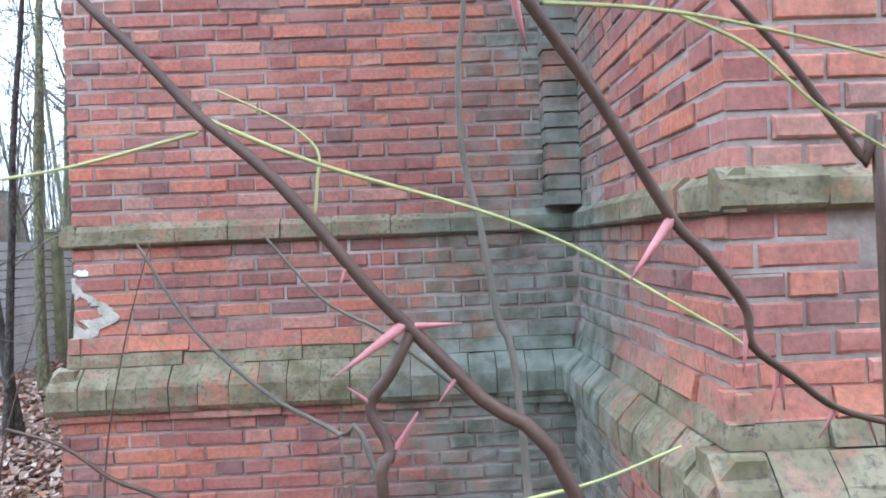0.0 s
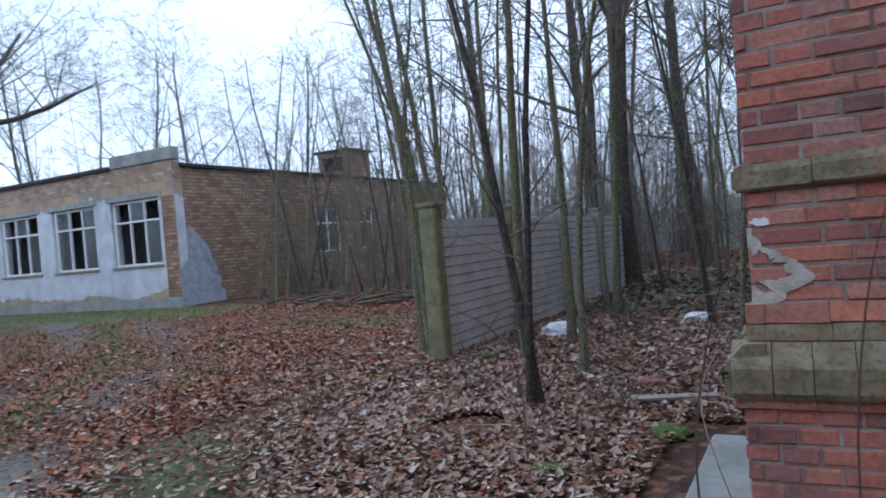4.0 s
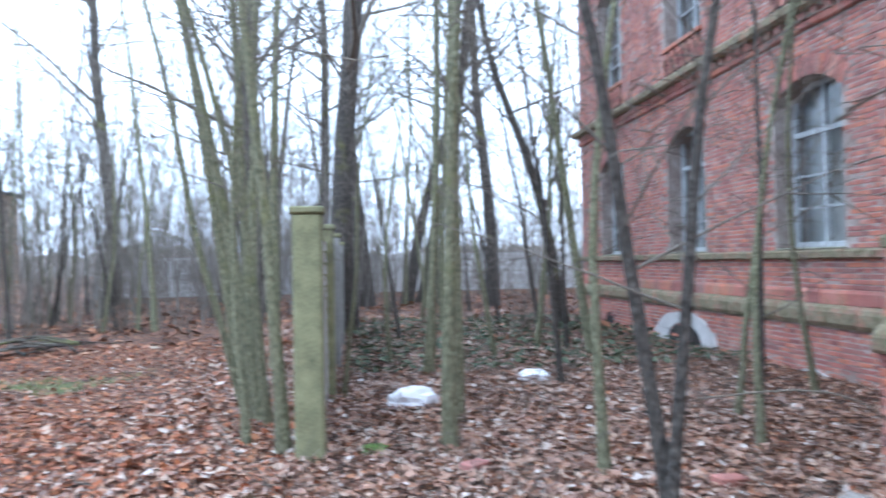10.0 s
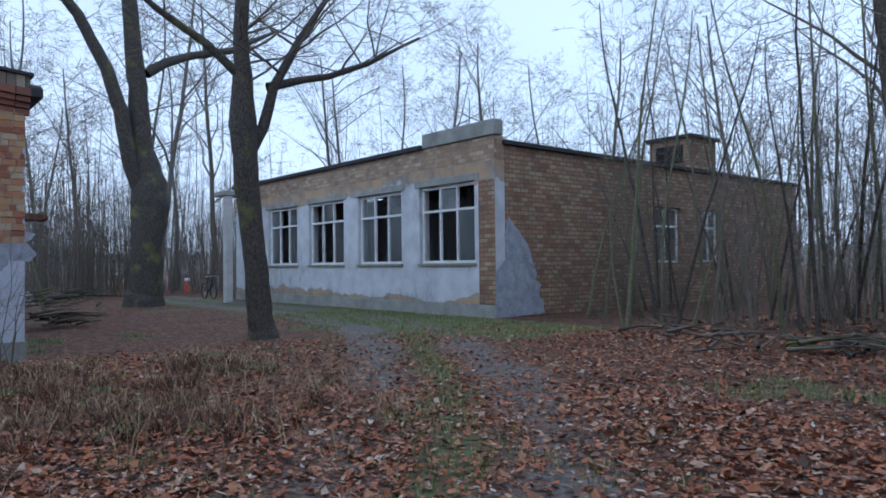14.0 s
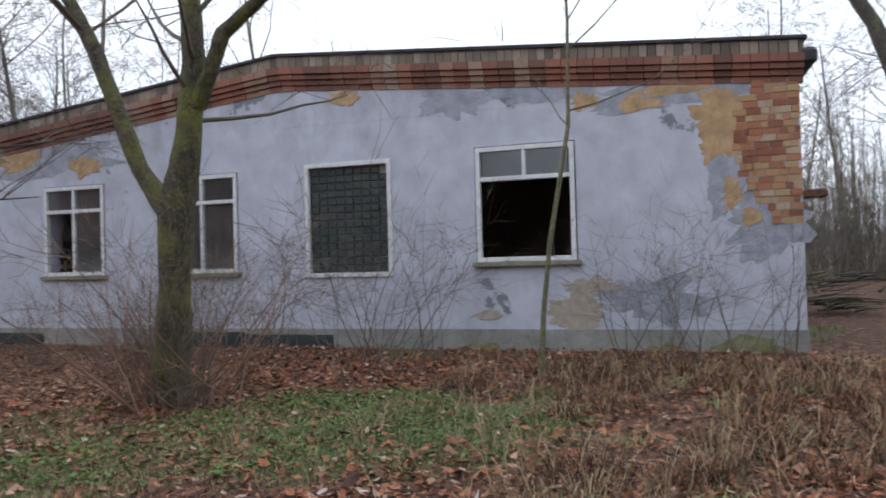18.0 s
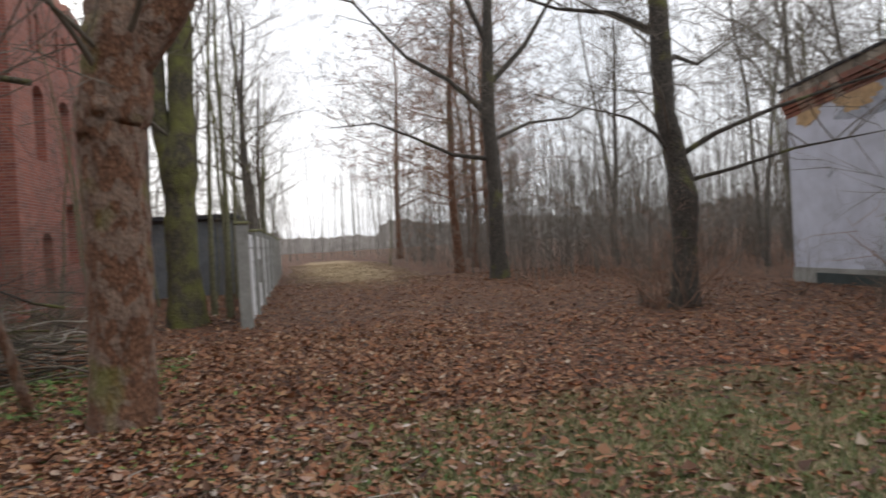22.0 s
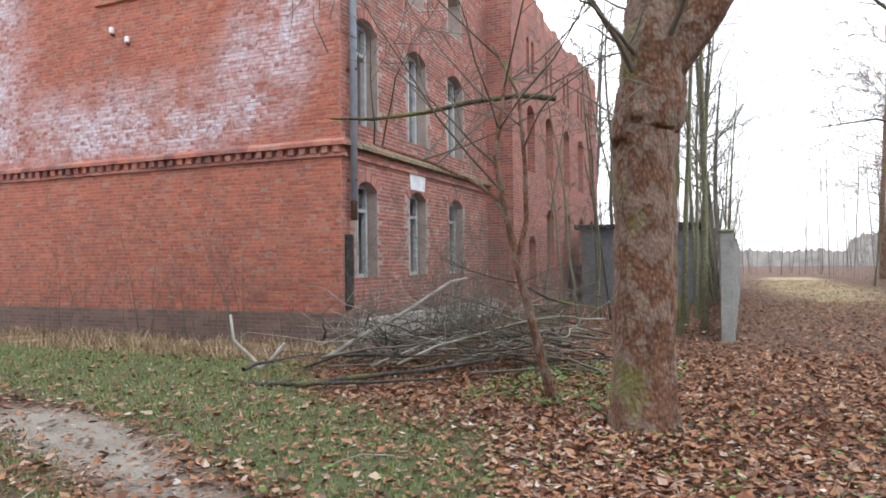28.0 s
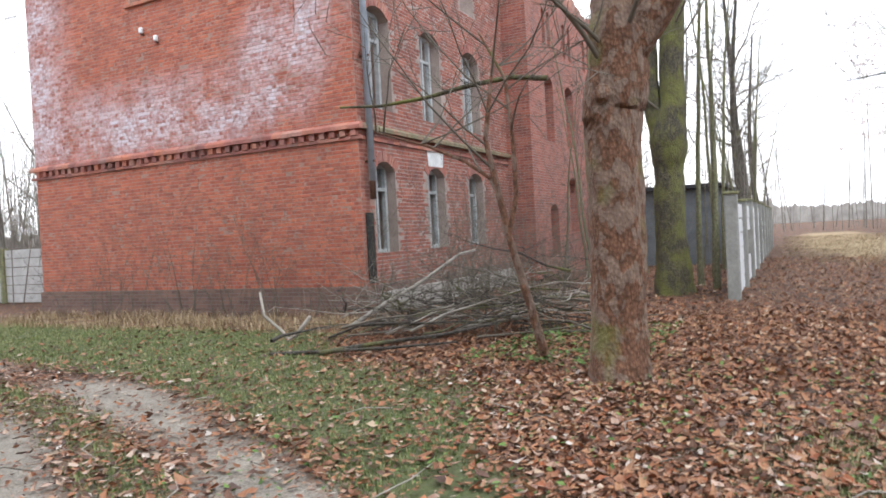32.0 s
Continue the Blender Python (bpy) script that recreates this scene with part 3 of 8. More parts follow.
def wall_slab(axis, w0, w1, u0, u1, z0, z1, holes=(), arched=()):
    """A wall between w0 and w1 across, u0..u1 along, with real openings. axis: 'x' for a wall whose faces look along x.
    holes: (u0, u1, z0, z1); arched: the same with the spring height, the top being the arch's peak."""
    bm = bmesh.new()
    cut = list(holes) + [(a, b, c, d) for a, b, c, d, _ in arched]
    us = sorted({u0, u1, *(h[0] for h in cut), *(h[1] for h in cut)})
    zs = sorted({z0, z1, *(h[2] for h in cut), *(h[3] for h in cut)})
    us, zs = [u for u in us if u0 <= u <= u1], [z for z in zs if z0 <= z <= z1]

    def at(u, z, w):
        return (w, u, z) if axis == "x" else (u, w, z)

    def full(i, j):
        if not (0 <= i < len(us) - 1 and 0 <= j < len(zs) - 1):
            return False
        u, z = (us[i] + us[i + 1]) / 2, (zs[j] + zs[j + 1]) / 2
        return not any(a < u < b and c < z < d for a, b, c, d in cut)
    for i in range(len(us) - 1):
        for j in range(len(zs) - 1):
            if not full(i, j):
                continue
            a, b, c, d = us[i], us[i + 1], zs[j], zs[j + 1]
            quads = [[(a, c, w0), (b, c, w0), (b, d, w0), (a, d, w0)], [(a, c, w1), (a, d, w1), (b, d, w1), (b, c, w1)]]
            if not full(i - 1, j):
                quads.append([(a, c, w0), (a, d, w0), (a, d, w1), (a, c, w1)])
            if not full(i + 1, j):
                quads.append([(b, c, w0), (b, c, w1), (b, d, w1), (b, d, w0)])
            if not full(i, j - 1):
                quads.append([(a, c, w0), (a, c, w1), (b, c, w1), (b, c, w0)])
            if not full(i, j + 1):
                quads.append([(a, d, w0), (b, d, w0), (b, d, w1), (a, d, w1)])
            for q in quads:
                bm.faces.new([bm.verts.new(at(*p)) for p in q])
    bmesh.ops.remove_doubles(bm, verts=bm.verts[:], dist=1e-5)
    for a, b, c, za, spr in arched:
        n = 8
        for k in range(n):
            p, q = a + (b - a) * k / n, a + (b - a) * (k + 1) / n
            prism(bm, [(p, arch_z(p, a, b, spr, za)), (q, arch_z(q, a, b, spr, za)), (q, za), (p, za)] if 0 < k < n - 1 else
                  ([(p, arch_z(p, a, b, spr, za)), (q, arch_z(q, a, b, spr, za)), (q, za), (p, za)]), axis, w0, w1)
    bmesh.ops.remove_doubles(bm, verts=bm.verts[:], dist=1e-5)
    bmesh.ops.recalc_face_normals(bm, faces=bm.faces[:])
    return bm


def tube(vs, fs, pts, radii, sides=6):
    """Appends a tapering tube through pts."""
    base = len(vs)
    run = pts[-1] - pts[0]
    up = Vector((0.94, 0.31, 0.13)) if abs(run.z) > 0.6 * run.length else Vector((0.13, 0.31, 0.94))
    for i, p in enumerate(pts):
        d = (pts[min(i + 1, len(pts) - 1)] - pts[max(i - 1, 0)])
        d = d.normalized() if d.length > 1e-9 else Vector((0, 0, 1))
        a = d.cross(up)
        a = a.normalized() if a.length > 1e-3 else d.cross(Vector((1, 0, 0))).normalized()
        b = d.cross(a)
        for k in range(sides):
            t = 2 * math.pi * k / sides
            vs.append(p + (a * math.cos(t) + b * math.sin(t)) * radii[i])
    for i in range(len(pts) - 1):
        for k in range(sides):
            k2 = (k + 1) % sides
            fs.append((base + i * sides + k, base + i * sides + k2, base + (i + 1) * sides + k2, base + (i + 1) * sides + k))
    fs.append(tuple(base + (len(pts) - 1) * sides + k for k in range(sides)))


def rough_trunk(vs, fs, pts, radii, sides=22, amp=0.1):
    """A tube with ridges, swellings and flaking bark on it."""
    base = len(vs)
    tube(vs, fs, pts, radii, sides)
    for i, p in enumerate(pts):
        for k in range(sides):
            v = vs[base + i * sides + k]
            o = v - p
            t = 2 * math.pi * k / sides
            ridge = noise.noise((3.2 * math.cos(t), 3.2 * math.sin(t), v.z * 0.6 + 3.0))
            lump = noise.noise(v * 2.6)
            flake = noise.noise(Vector((v.x * 14, v.y * 14, v.z * 7)))
            vs[base + i * sides + k] = p + o * (1 + amp * (0.8 * ridge + 0.9 * lump + 0.35 * flake))


# ---- openings ----
def window_set(name, axis, w, u0, u1, z0, z1, cols, bar, mat, deep=0.07, open_panes=(), top=0.0, parent=None, sill=True, out=-1, spring=None, label="", glass=True, pane_mat=None):
    """A window: frame, mullions, a transom bar at height bar (0..1), panes and a sill. out: which way the outside lies along the axis."""
    win = thing(name, label, "window", kind="structure") if parent is None else part(name, box(0, 0, 0, 0.001, 0.001, 0.001), mat, parent)
    fw = 0.075

    def slat(n, a, b, c, d, e=deep, m=mat, o=0.0):
        lo, hi = sorted((w + o, w + o + e))
        bm = box(lo, a, c, hi, b, d, bevel=0.006) if axis == "x" else box(a, lo, c, b, hi, d, bevel=0.006)
        return part(n, bm, m, win)
    slat("frame", u0, u0 + fw, z0, z1)
    slat("frame", u1 - fw, u1, z0, z1)
    slat("frame", u0 + fw, u1 - fw, z0, z0 + fw)
    slat("frame", u0 + fw, u1 - fw, z1 - fw, z1)
    zb = z0 + (z1 - z0) * bar
    if bar:
        slat("transom", u0 + fw, u1 - fw, zb - 0.035, zb + 0.035)
    edges = [u0 + fw + (u1 - u0 - 2 * fw) * k / cols for k in range(cols + 1)]
    for k in range(1, cols):
        slat("mullion", edges[k] - 0.03, edges[k] + 0.03, z0 + fw, (zb - 0.035) if bar else z1 - fw)
        if bar:
            slat("mullion", edges[k] - 0.03, edges[k] + 0.03, zb + 0.035, z1 - fw)
    if glass:
        for k in range(cols):
            for r in range(2 if bar else 1):
                if (k, r) in open_panes:
                    continue
                c, d = (z0 + fw, (zb - 0.035) if bar else z1 - fw) if r == 0 else (zb + 0.035, z1 - fw)
                g = slat("pane", edges[k] + 0.02, edges[k + 1] - 0.02, c - 0.01, d + 0.01, 0.006, pane_mat or M_GLASS, deep * 0.5)
                g.visible_shadow = False
    if sill:
        lo, hi = sorted((w + out * 0.16, w + 0.02))
        bm = box(lo, u0 - 0.08, z0 - 0.08, hi, u1 + 0.08, z0 - 0.004, bevel=0.012) if axis == "x" else box(u0 - 0.08, lo, z0 - 0.08, u1 + 0.08, hi, z0 - 0.004, bevel=0.012)
        part("sill", bm, M_SILL, win)
    return win


def dark_box(name, x0, y0, z0, x1, y1, z1, parent):
    """Inner faces of the rooms behind the windows."""
    bm = box(x0, y0, z0, x1, y1, z1)
    bmesh.ops.reverse_faces(bm, faces=bm.faces[:])
    return part(name, bm, M_ROOM, parent)


# ---- bricks laid one by one ----
COURSE, LONG, HALF = 0.0642, 0.24, 0.12


def brick_mesh(name, w, h, mat, deep=0.03, chip=0.005):
    """A brick face of width w and height h with eased arrises, its back at y = 0, its face towards -y."""
    bm = bmesh.new()
    b = [bm.verts.new(p) for p in ((0, 0, 0), (w, 0, 0), (w, 0, h), (0, 0, h))]
    m = [bm.verts.new(p) for p in ((0, -deep + chip, 0), (w, -deep + chip, 0), (w, -deep + chip, h), (0, -deep + chip, h))]
    f = [bm.verts.new(p) for p in ((chip, -deep, chip), (w - chip, -deep, chip), (w - chip, -deep, h - chip), (chip, -deep, h - chip))]
    for i in range(4):
        j = (i + 1) % 4
        bm.faces.new((b[i], b[j], m[j], m[i]))
        bm.faces.new((m[i], m[j], f[j], f[i]))
    bm.faces.new(f)
    return mesh_of(name, bm, mat)


def lay(axis, w, sign, u0, u1, z0, z1, skip, wall, single, course=COURSE, many=None, deep=0.03, name="brickwork", joint=0.0125, whole=False):
    """Lays bricks on a face. axis 'y': the face looks along sign*y, u = x; axis 'x': u = y. skip(u, z): no brick there.
    whole: one brick fills each course. single: (ua, ub, za, zb) in which each brick is an object of its own."""
    vs, fs = [], []
    rows = int(round((z1 - z0) / course))
    count = 0
    meshes = {}
    for r in range(rows):
        z = z0 + r * course
        u = u0 if whole else u0 - HALF * (0.0 if r % 2 else 0.5) - R.uniform(0, 0.03)
        k = 0
        while u < u1 - 0.01:
            ln = (LONG if R.random() < 0.3 else HALF) * R.uniform(0.96, 1.04)
            ln = (u1 - u0) if whole else ln
            a, b = max(u, u0), min(u + ln, u1)
            u += ln
            k += 1
            if b - a < 0.03 or skip((a + b) / 2, z + course / 2, a, b):
                continue
            jit = R.uniform(-0.004, 0.004)
            p0, p1, q0, q1 = a + joint * 0.38 + R.uniform(-0.002, 0.002), b - joint * 0.38 + R.uniform(-0.002, 0.002), z + joint / 2, z + course - joint / 2
            f = deep + jit
            inside = single[0] < (a + b) / 2 < single[1] and single[2] < z < single[3]
            if inside and count < 298:
                wq = round(p1 - p0, 2)
                if wq not in meshes:
                    meshes[wq] = brick_mesh("brick", wq, course - joint, M_BRICK_ONE, deep)
                ob = new("brick", meshes[wq])
                if axis == "y":
                    ob.matrix_basis = Matrix.Translation((p0, w + jit * 1.0, q0)) if sign < 0 else Matrix.Translation((p1, w, q0)) @ Matrix.Rotation(math.pi, 4, "Z")
                else:
                    ob.matrix_basis = (Matrix.Translation((w + jit, p1, q0)) @ Matrix.Rotation(-math.pi / 2, 4, "Z")) if sign < 0 else (Matrix.Translation((w, p0, q0)) @ Matrix.Rotation(math.pi / 2, 4, "Z"))
                ob.parent = wall
                count += 1
                continue
            c = R.uniform(0.003, 0.007)
            base = len(vs)

            def at(uu, dd, zz):
                return (uu, w + sign * dd, zz) if axis == "y" else (w + sign * dd, uu, zz)
            for uu, zz in ((p0, q0), (p1, q0), (p1, q1), (p0, q1)):
                vs.append(at(uu, 0.0, zz))
            for uu, zz in ((p0, q0), (p1, q0), (p1, q1), (p0, q1)):
                vs.append(at(uu, f - c, zz))
            for uu, zz in ((p0 + c, q0 + c), (p1 - c, q0 + c), (p1 - c, q1 - c), (p0 + c, q1 - c)):
                vs.append(at(uu + R.uniform(-0.003, 0.003), f - R.choice((0, 0, 0, 0.001, 0.005)), zz + R.uniform(-0.002, 0.002)))
            flip = (sign > 0) == (axis == "y")
            for i in range(4):
                j = (i + 1) % 4
                for q in ((base + i, base + j, base + 4 + j, base + 4 + i), (base + 4 + i, base + 4 + j, base + 8 + j, base + 8 + i)):
                    fs.append(q[::-1] if flip else q)
            q = (base + 8, base + 9, base + 10, base + 11)
            fs.append(q[::-1] if flip else q)
    if vs:
        ob = new(name, from_lists(name, vs, fs, many or M_BRICK_MANY))
        ob.parent = wall
        tagged(ob, "joined red facing bricks with pale joints", kind="stuff")
    return count


def profile_run(axis, w, sign, u0, u1, profile, step, wall, mat, name):
    """Moulded bricks side by side: each a prism of the (out, z) profile."""
    vs, fs = [], []
    u = u0
    while u < u1 - 0.02:
        ln = step * R.uniform(0.9, 1.1)
        a, b = u + 0.0015, min(u + ln, u1) - 0.0015
        u += ln
        j = R.uniform(-0.006, 0.006)
        base, n = len(vs), len(profile)
        for uu in (a, b):
            for d, z in profile:
                dd = d + j + R.uniform(-0.007, 0.004) if d > 0.012 else d
                vs.append((uu, w + sign * dd, z + j * 0.5) if axis == "y" else (w + sign * dd, uu, z + j * 0.5))
        fs.append(tuple(range(base, base + n)))
        fs.append(tuple(range(base + 2 * n - 1, base + n - 1, -1)))
        for i in range(n):
            k = (i + 1) % n
            fs.append((base + i, base + n + i, base + n + k, base + k))
    me = from_lists(name, vs, fs, mat)
    bm = bmesh.new()
    bm.from_mesh(me)
    bmesh.ops.recalc_face_normals(bm, faces=bm.faces[:])
    bm.to_mesh(me)
    bm.free()
    ob = new(name, me)
    ob.parent = wall
    return tagged(ob, "weathered moulded bricks with moss and lime stains", kind="stuff")

# ---- torn outlines ----
def ragged(cy, cz, ry, rz, n=110):
    """A torn outline: lobes, notches and small crumbs of the edge."""
    pts = []
    for k in range(n):
        t = 2 * math.pi * k / n
        v = Vector((math.cos(t), math.sin(t), cy + cz))
        s = 1 + 0.55 * noise.noise(v * 1.3) + 0.4 * noise.noise(v * 3.1) + 0.22 * noise.noise(v * 8.0)
        pts.append((cy + ry * s * math.cos(t), cz + rz * s * math.sin(t)))
    return pts


# ---- red brick building with the arched porch ----
PX, PY = -0.41, 2.45            # outer corner of the porch: its faces x = PX and y = PY
INX, INY = 1.74, 0.95           # inner corner and the next projection
DOOR0, DOOR1, SPR, APEX = 3.33, 4.93, 1.98, 2.34
END = 6.03                      # where the porch meets the set-back wall
MWX = 1.70

wall_porch = thing("wall_porch", "red brick porch walls with moulded plinth and arched doorway", "wall", kind="structure")
back, CORE = 0.028, 0.0055
part("mortar_core", wall_slab("x", PX + CORE, PX + 0.30, PY + CORE, END, -0.1, 9.0, arched=[(DOOR0, DOOR1, 0.02, APEX, SPR)]), M_MORTAR, wall_porch)
part("mortar_core", wall_slab("y", PY + CORE, PY + 0.46, PX + 0.301, INX + 0.4, -0.1, 9.0), M_MORTAR, wall_porch)
part("mortar_core", wall_slab("x", INX + CORE, INX + 0.46, INY + CORE, PY + CORE - 0.001, -0.1, 9.0), M_MORTAR, wall_porch)
part("mortar_core", wall_slab("y", INY + CORE, INY + 0.46, INX + 0.461, 7.0, -0.1, 9.0), M_MORTAR, wall_porch)
part("mortar_core", wall_slab("y", END - 0.46, END, PX + 0.301, MWX + 0.4, -0.1, 9.0), M_MORTAR, wall_porch)
for args in (("x", PX - 0.046, PX + 0.007, PY - 0.046, DOOR0), ("x", PX - 0.046, PX + 0.007, DOOR1, END), ("y", PY - 0.046, PY + 0.007, PX + 0.0075, INX - 0.0465), ("x", INX - 0.046, INX + 0.007, INY - 0.046, PY - 0.0465), ("y", INY - 0.046, INY + 0.007, INX + 0.0075, 6.0)):
    part("plinth_core", wall_slab(*args, -0.1, 0.764), M_MORTAR, wall_porch)

BELT0, BELT1 = 1.49, 1.572
PL_TOP, PL_BOT = 1.105, 0.766
TOPZ = 4.4


HALFW, RISE = (DOOR1 - DOOR0) / 2, APEX - SPR
RAD = (HALFW ** 2 + RISE ** 2) / (2 * RISE)


def door_gap(u, z, a, b):
    """No brick in the doorway or where the arch bricks stand."""
    d, up = u - (DOOR0 + DOOR1) / 2, z - (APEX - RAD)
    if abs(d) < HALFW and (z < SPR or math.hypot(d, up) < RAD + 0.02):
        return True
    return up > 0 and math.hypot(d, up) < RAD + 0.12 and abs(d) < up * HALFW / (SPR - APEX + RAD) + 0.01


def none(u, z, a, b):
    return False


BACKX, BACKY = PX + back, PY + back
# left face of the porch with the doorway
lay("x", BACKX, -1, PY, END, BELT1, TOPZ, door_gap, wall_porch, (PY, 3.35, BELT1, 2.3))
lay("x", BACKX, -1, PY, DOOR0, PL_TOP, BELT0, none, wall_porch, (PY, DOOR0, PL_TOP, BELT0))
lay("x", BACKX, -1, DOOR1, END, PL_TOP, BELT0, none, wall_porch, (0, 0, 0, 0))
lay("x", BACKX - 0.055, -1, PY - 0.055, DOOR0, 0.0, PL_BOT, none, wall_porch, (0, 0, 0, 0))
lay("x", BACKX - 0.055, -1, DOOR1, END, 0.0, PL_BOT, none, wall_porch, (0, 0, 0, 0))
# front face
lay("y", BACKY, -1, PX, INX, BELT1, TOPZ, none, wall_porch, (PX, INX, BELT1, 1.9))
lay("y", BACKY, -1, PX, 0.9, PL_TOP, BELT0, none, wall_porch, (PX, INX, PL_TOP, BELT0))
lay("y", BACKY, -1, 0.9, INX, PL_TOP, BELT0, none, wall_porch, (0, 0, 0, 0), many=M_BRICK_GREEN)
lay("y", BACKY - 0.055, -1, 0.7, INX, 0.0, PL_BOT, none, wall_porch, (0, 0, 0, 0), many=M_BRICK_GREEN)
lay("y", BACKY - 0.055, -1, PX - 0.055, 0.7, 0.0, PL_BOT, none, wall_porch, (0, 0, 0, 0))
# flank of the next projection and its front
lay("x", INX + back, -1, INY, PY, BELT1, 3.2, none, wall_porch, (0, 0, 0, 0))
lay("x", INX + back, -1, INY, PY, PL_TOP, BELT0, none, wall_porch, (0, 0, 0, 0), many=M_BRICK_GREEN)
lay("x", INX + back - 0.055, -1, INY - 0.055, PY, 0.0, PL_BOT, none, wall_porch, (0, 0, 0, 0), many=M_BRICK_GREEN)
lay("y", INY + back, -1, INX, 3.6, BELT1, 3.2, none, wall_porch, (0, 0, 0, 0))
lay("y", INY + back, -1, INX, 3.6, PL_TOP, BELT0, lambda u, z, a, b: z > BELT0 - 0.13 and 2.05 < u < 2.2, wall_porch, (0, 0, 0, 0))
lay("y", INY + back - 0.055, -1, INX - 0.055, 3.6, 0.0, PL_BOT, none, wall_porch, (0, 0, 0, 0))
# small corner shaft above the belt
bm = bmesh.new()
for k in range(40):
    z, j = BELT1 + 0.02 + k * COURSE, R.uniform(-0.005, 0.005)
    bx(bm, INX - 0.14 + j, PY - 0.11 + j, z, INX - 0.002, PY, z + COURSE - 0.009)
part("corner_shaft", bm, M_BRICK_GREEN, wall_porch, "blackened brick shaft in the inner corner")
part("shaft_core", box(INX - 0.125, PY - 0.095, BELT1 + 0.03, INX - 0.004, PY, 4.1), M_MORTAR, wall_porch)
for y in (DOOR0 - 0.012, DOOR1 - 0.004):
    part("plinth_end", box(PX - 0.054, y, -0.02, PX + 0.004, y + 0.016, 0.762, bevel=0.004), M_BRICK_GREEN, wall_porch)

BELT = [(0.0, BELT1 + 0.012), (0.03, BELT1 + 0.012), (0.062, BELT1 - 0.016), (0.062, BELT0 + 0.01), (0.05, BELT0), (0.0, BELT0)]
LIP = [(0.0, PL_TOP), (0.034, PL_TOP), (0.045, 1.045), (0.045, 1.04), (0.0, 1.04)]
SLOPE = [(0.0, 1.038), (0.046, 1.038), (0.06, 0.985), (0.0, 0.985)]
MOULD = [(0.0, 0.982), (0.068, 0.982), (0.124, 0.925), (0.135, 0.905), (0.135, 0.825), (0.12, 0.80), (0.0, 0.80)]
FOOT = [(0.0, 0.796), (0.105, 0.796), (0.105, PL_BOT), (0.0, PL_BOT)]
for axis, w, u0, u1 in (("x", BACKX, PY - 0.03, DOOR0), ("x", BACKX, DOOR1, END), ("y", BACKY, PX - 0.03, INX - 0.03), ("x", INX + back, INY - 0.03, PY - 0.03), ("y", INY + back, INX - 0.03, 3.6)):
    profile_run(axis, w, -1, u0, u1, BELT, 0.24, wall_porch, M_BRICK_MOSS, "belt_course")
    profile_run(axis, w, -1, u0, u1, LIP, 0.24, wall_porch, M_BRICK_GREEN, "plinth_lip")
    profile_run(axis, w, -1, u0, u1, SLOPE, 0.24, wall_porch, M_BRICK_MOSS, "sloped_course")
    profile_run(axis, w, -1, u0 - 0.05, u1, MOULD, 0.125, wall_porch, M_BRICK_MOSS, "plinth_moulding")
    profile_run(axis, w, -1, u0 - 0.04, u1, FOOT, 0.24, wall_porch, M_BRICK_GREEN, "plinth_foot")


def arch_ring(w0, w1, u0, u1, spr, apex, deep, n, mat, parent, name):
    """Wedge bricks of an arch, each proud by a hair of its own."""
    vs, fs = [], []
    for k in range(n):
        a, b = u0 + (u1 - u0) * (k + 0.05) / n, u0 + (u1 - u0) * (k + 0.95) / n
        mid = (u0 + u1) / 2
        j = R.uniform(-0.006, 0.006)
        quad = []
        for u, up in ((a, 0), (b, 0), (b, 1), (a, 1)):
            z = arch_z(u, u0, u1, spr, apex)
            h, wd = apex - spr, (u1 - u0) / 2
            r = (wd * wd + h * h) / (2 * h)
            s = (r + deep * up) / r
            quad.append((mid + (u - mid) * s, apex - r + (z - (apex - r)) * s))
        base = len(vs)
        for w in (w0 + j, w1):
            vs.extend((w, u, z) for u, z in quad)
        fs += [(base, base + 1, base + 2, base + 3)[::-1], (base + 4, base + 5, base + 6, base + 7)]
        fs += [(base + i, base + (i + 1) % 4, base + 4 + (i + 1) % 4, base + 4 + i) for i in range(4)]
    me = from_lists(name, vs, fs, mat)
    ob = new(name, me)
    ob.parent = parent
    return ob


arch_ring(PX - 0.004, PX + 0.10, DOOR0, DOOR1, SPR, APEX, 0.14, 28, M_BRICK_MANY, wall_porch, "arch_bricks")
arch_ring(PX + 0.12, PX + 0.27, DOOR0 + 0.055, DOOR1 - 0.055, SPR - 0.03, APEX - 0.055, 0.07, 24, M_BRICK_MANY, wall_porch, "arch_bricks")
for a, b, z in ((DOOR1 - 0.06, DOOR1, 0.02), (DOOR0, DOOR0 + 0.06, 1.69)):
    lay("x", PX + 0.14, -1, a, b, z, SPR, none, wall_porch, (0, 0, 0, 0), whole=True)
    part("jamb_core", box(PX + 0.142, a, z, PX + 0.285, b, SPR + 0.08), M_MORTAR, wall_porch)
for k in range(9):
    bm = box(PX + 0.012, DOOR0 - 0.03, 0, PX + 0.10, DOOR0 + (0.03, 0.0, 0.012, 0.05, 0.004, 0.02, 0.06, 0.045, 0.075)[k], COURSE - 0.012, bevel=0.005, m=Matrix.Translation((0, 0, 1.42 + k * COURSE)))
    part("broken_brick", bm, M_BRICK_ONE, wall_porch)
lay("y", DOOR1 + 0.02, -1, PX + 0.005, PX + 0.115, 0.0, SPR + 0.05, none, wall_porch, (0, 0, 0, 0), whole=True)
lay("y", DOOR1 - 0.042, -1, PX + 0.12, PX + 0.285, 0.0, SPR + 0.02, none, wall_porch, (0, 0, 0, 0))
lay("y", DOOR0 - 0.02, 1, PX + 0.005, PX + 0.285, 0.0, SPR + 0.05, none, wall_porch, (0, 0, 0, 0))
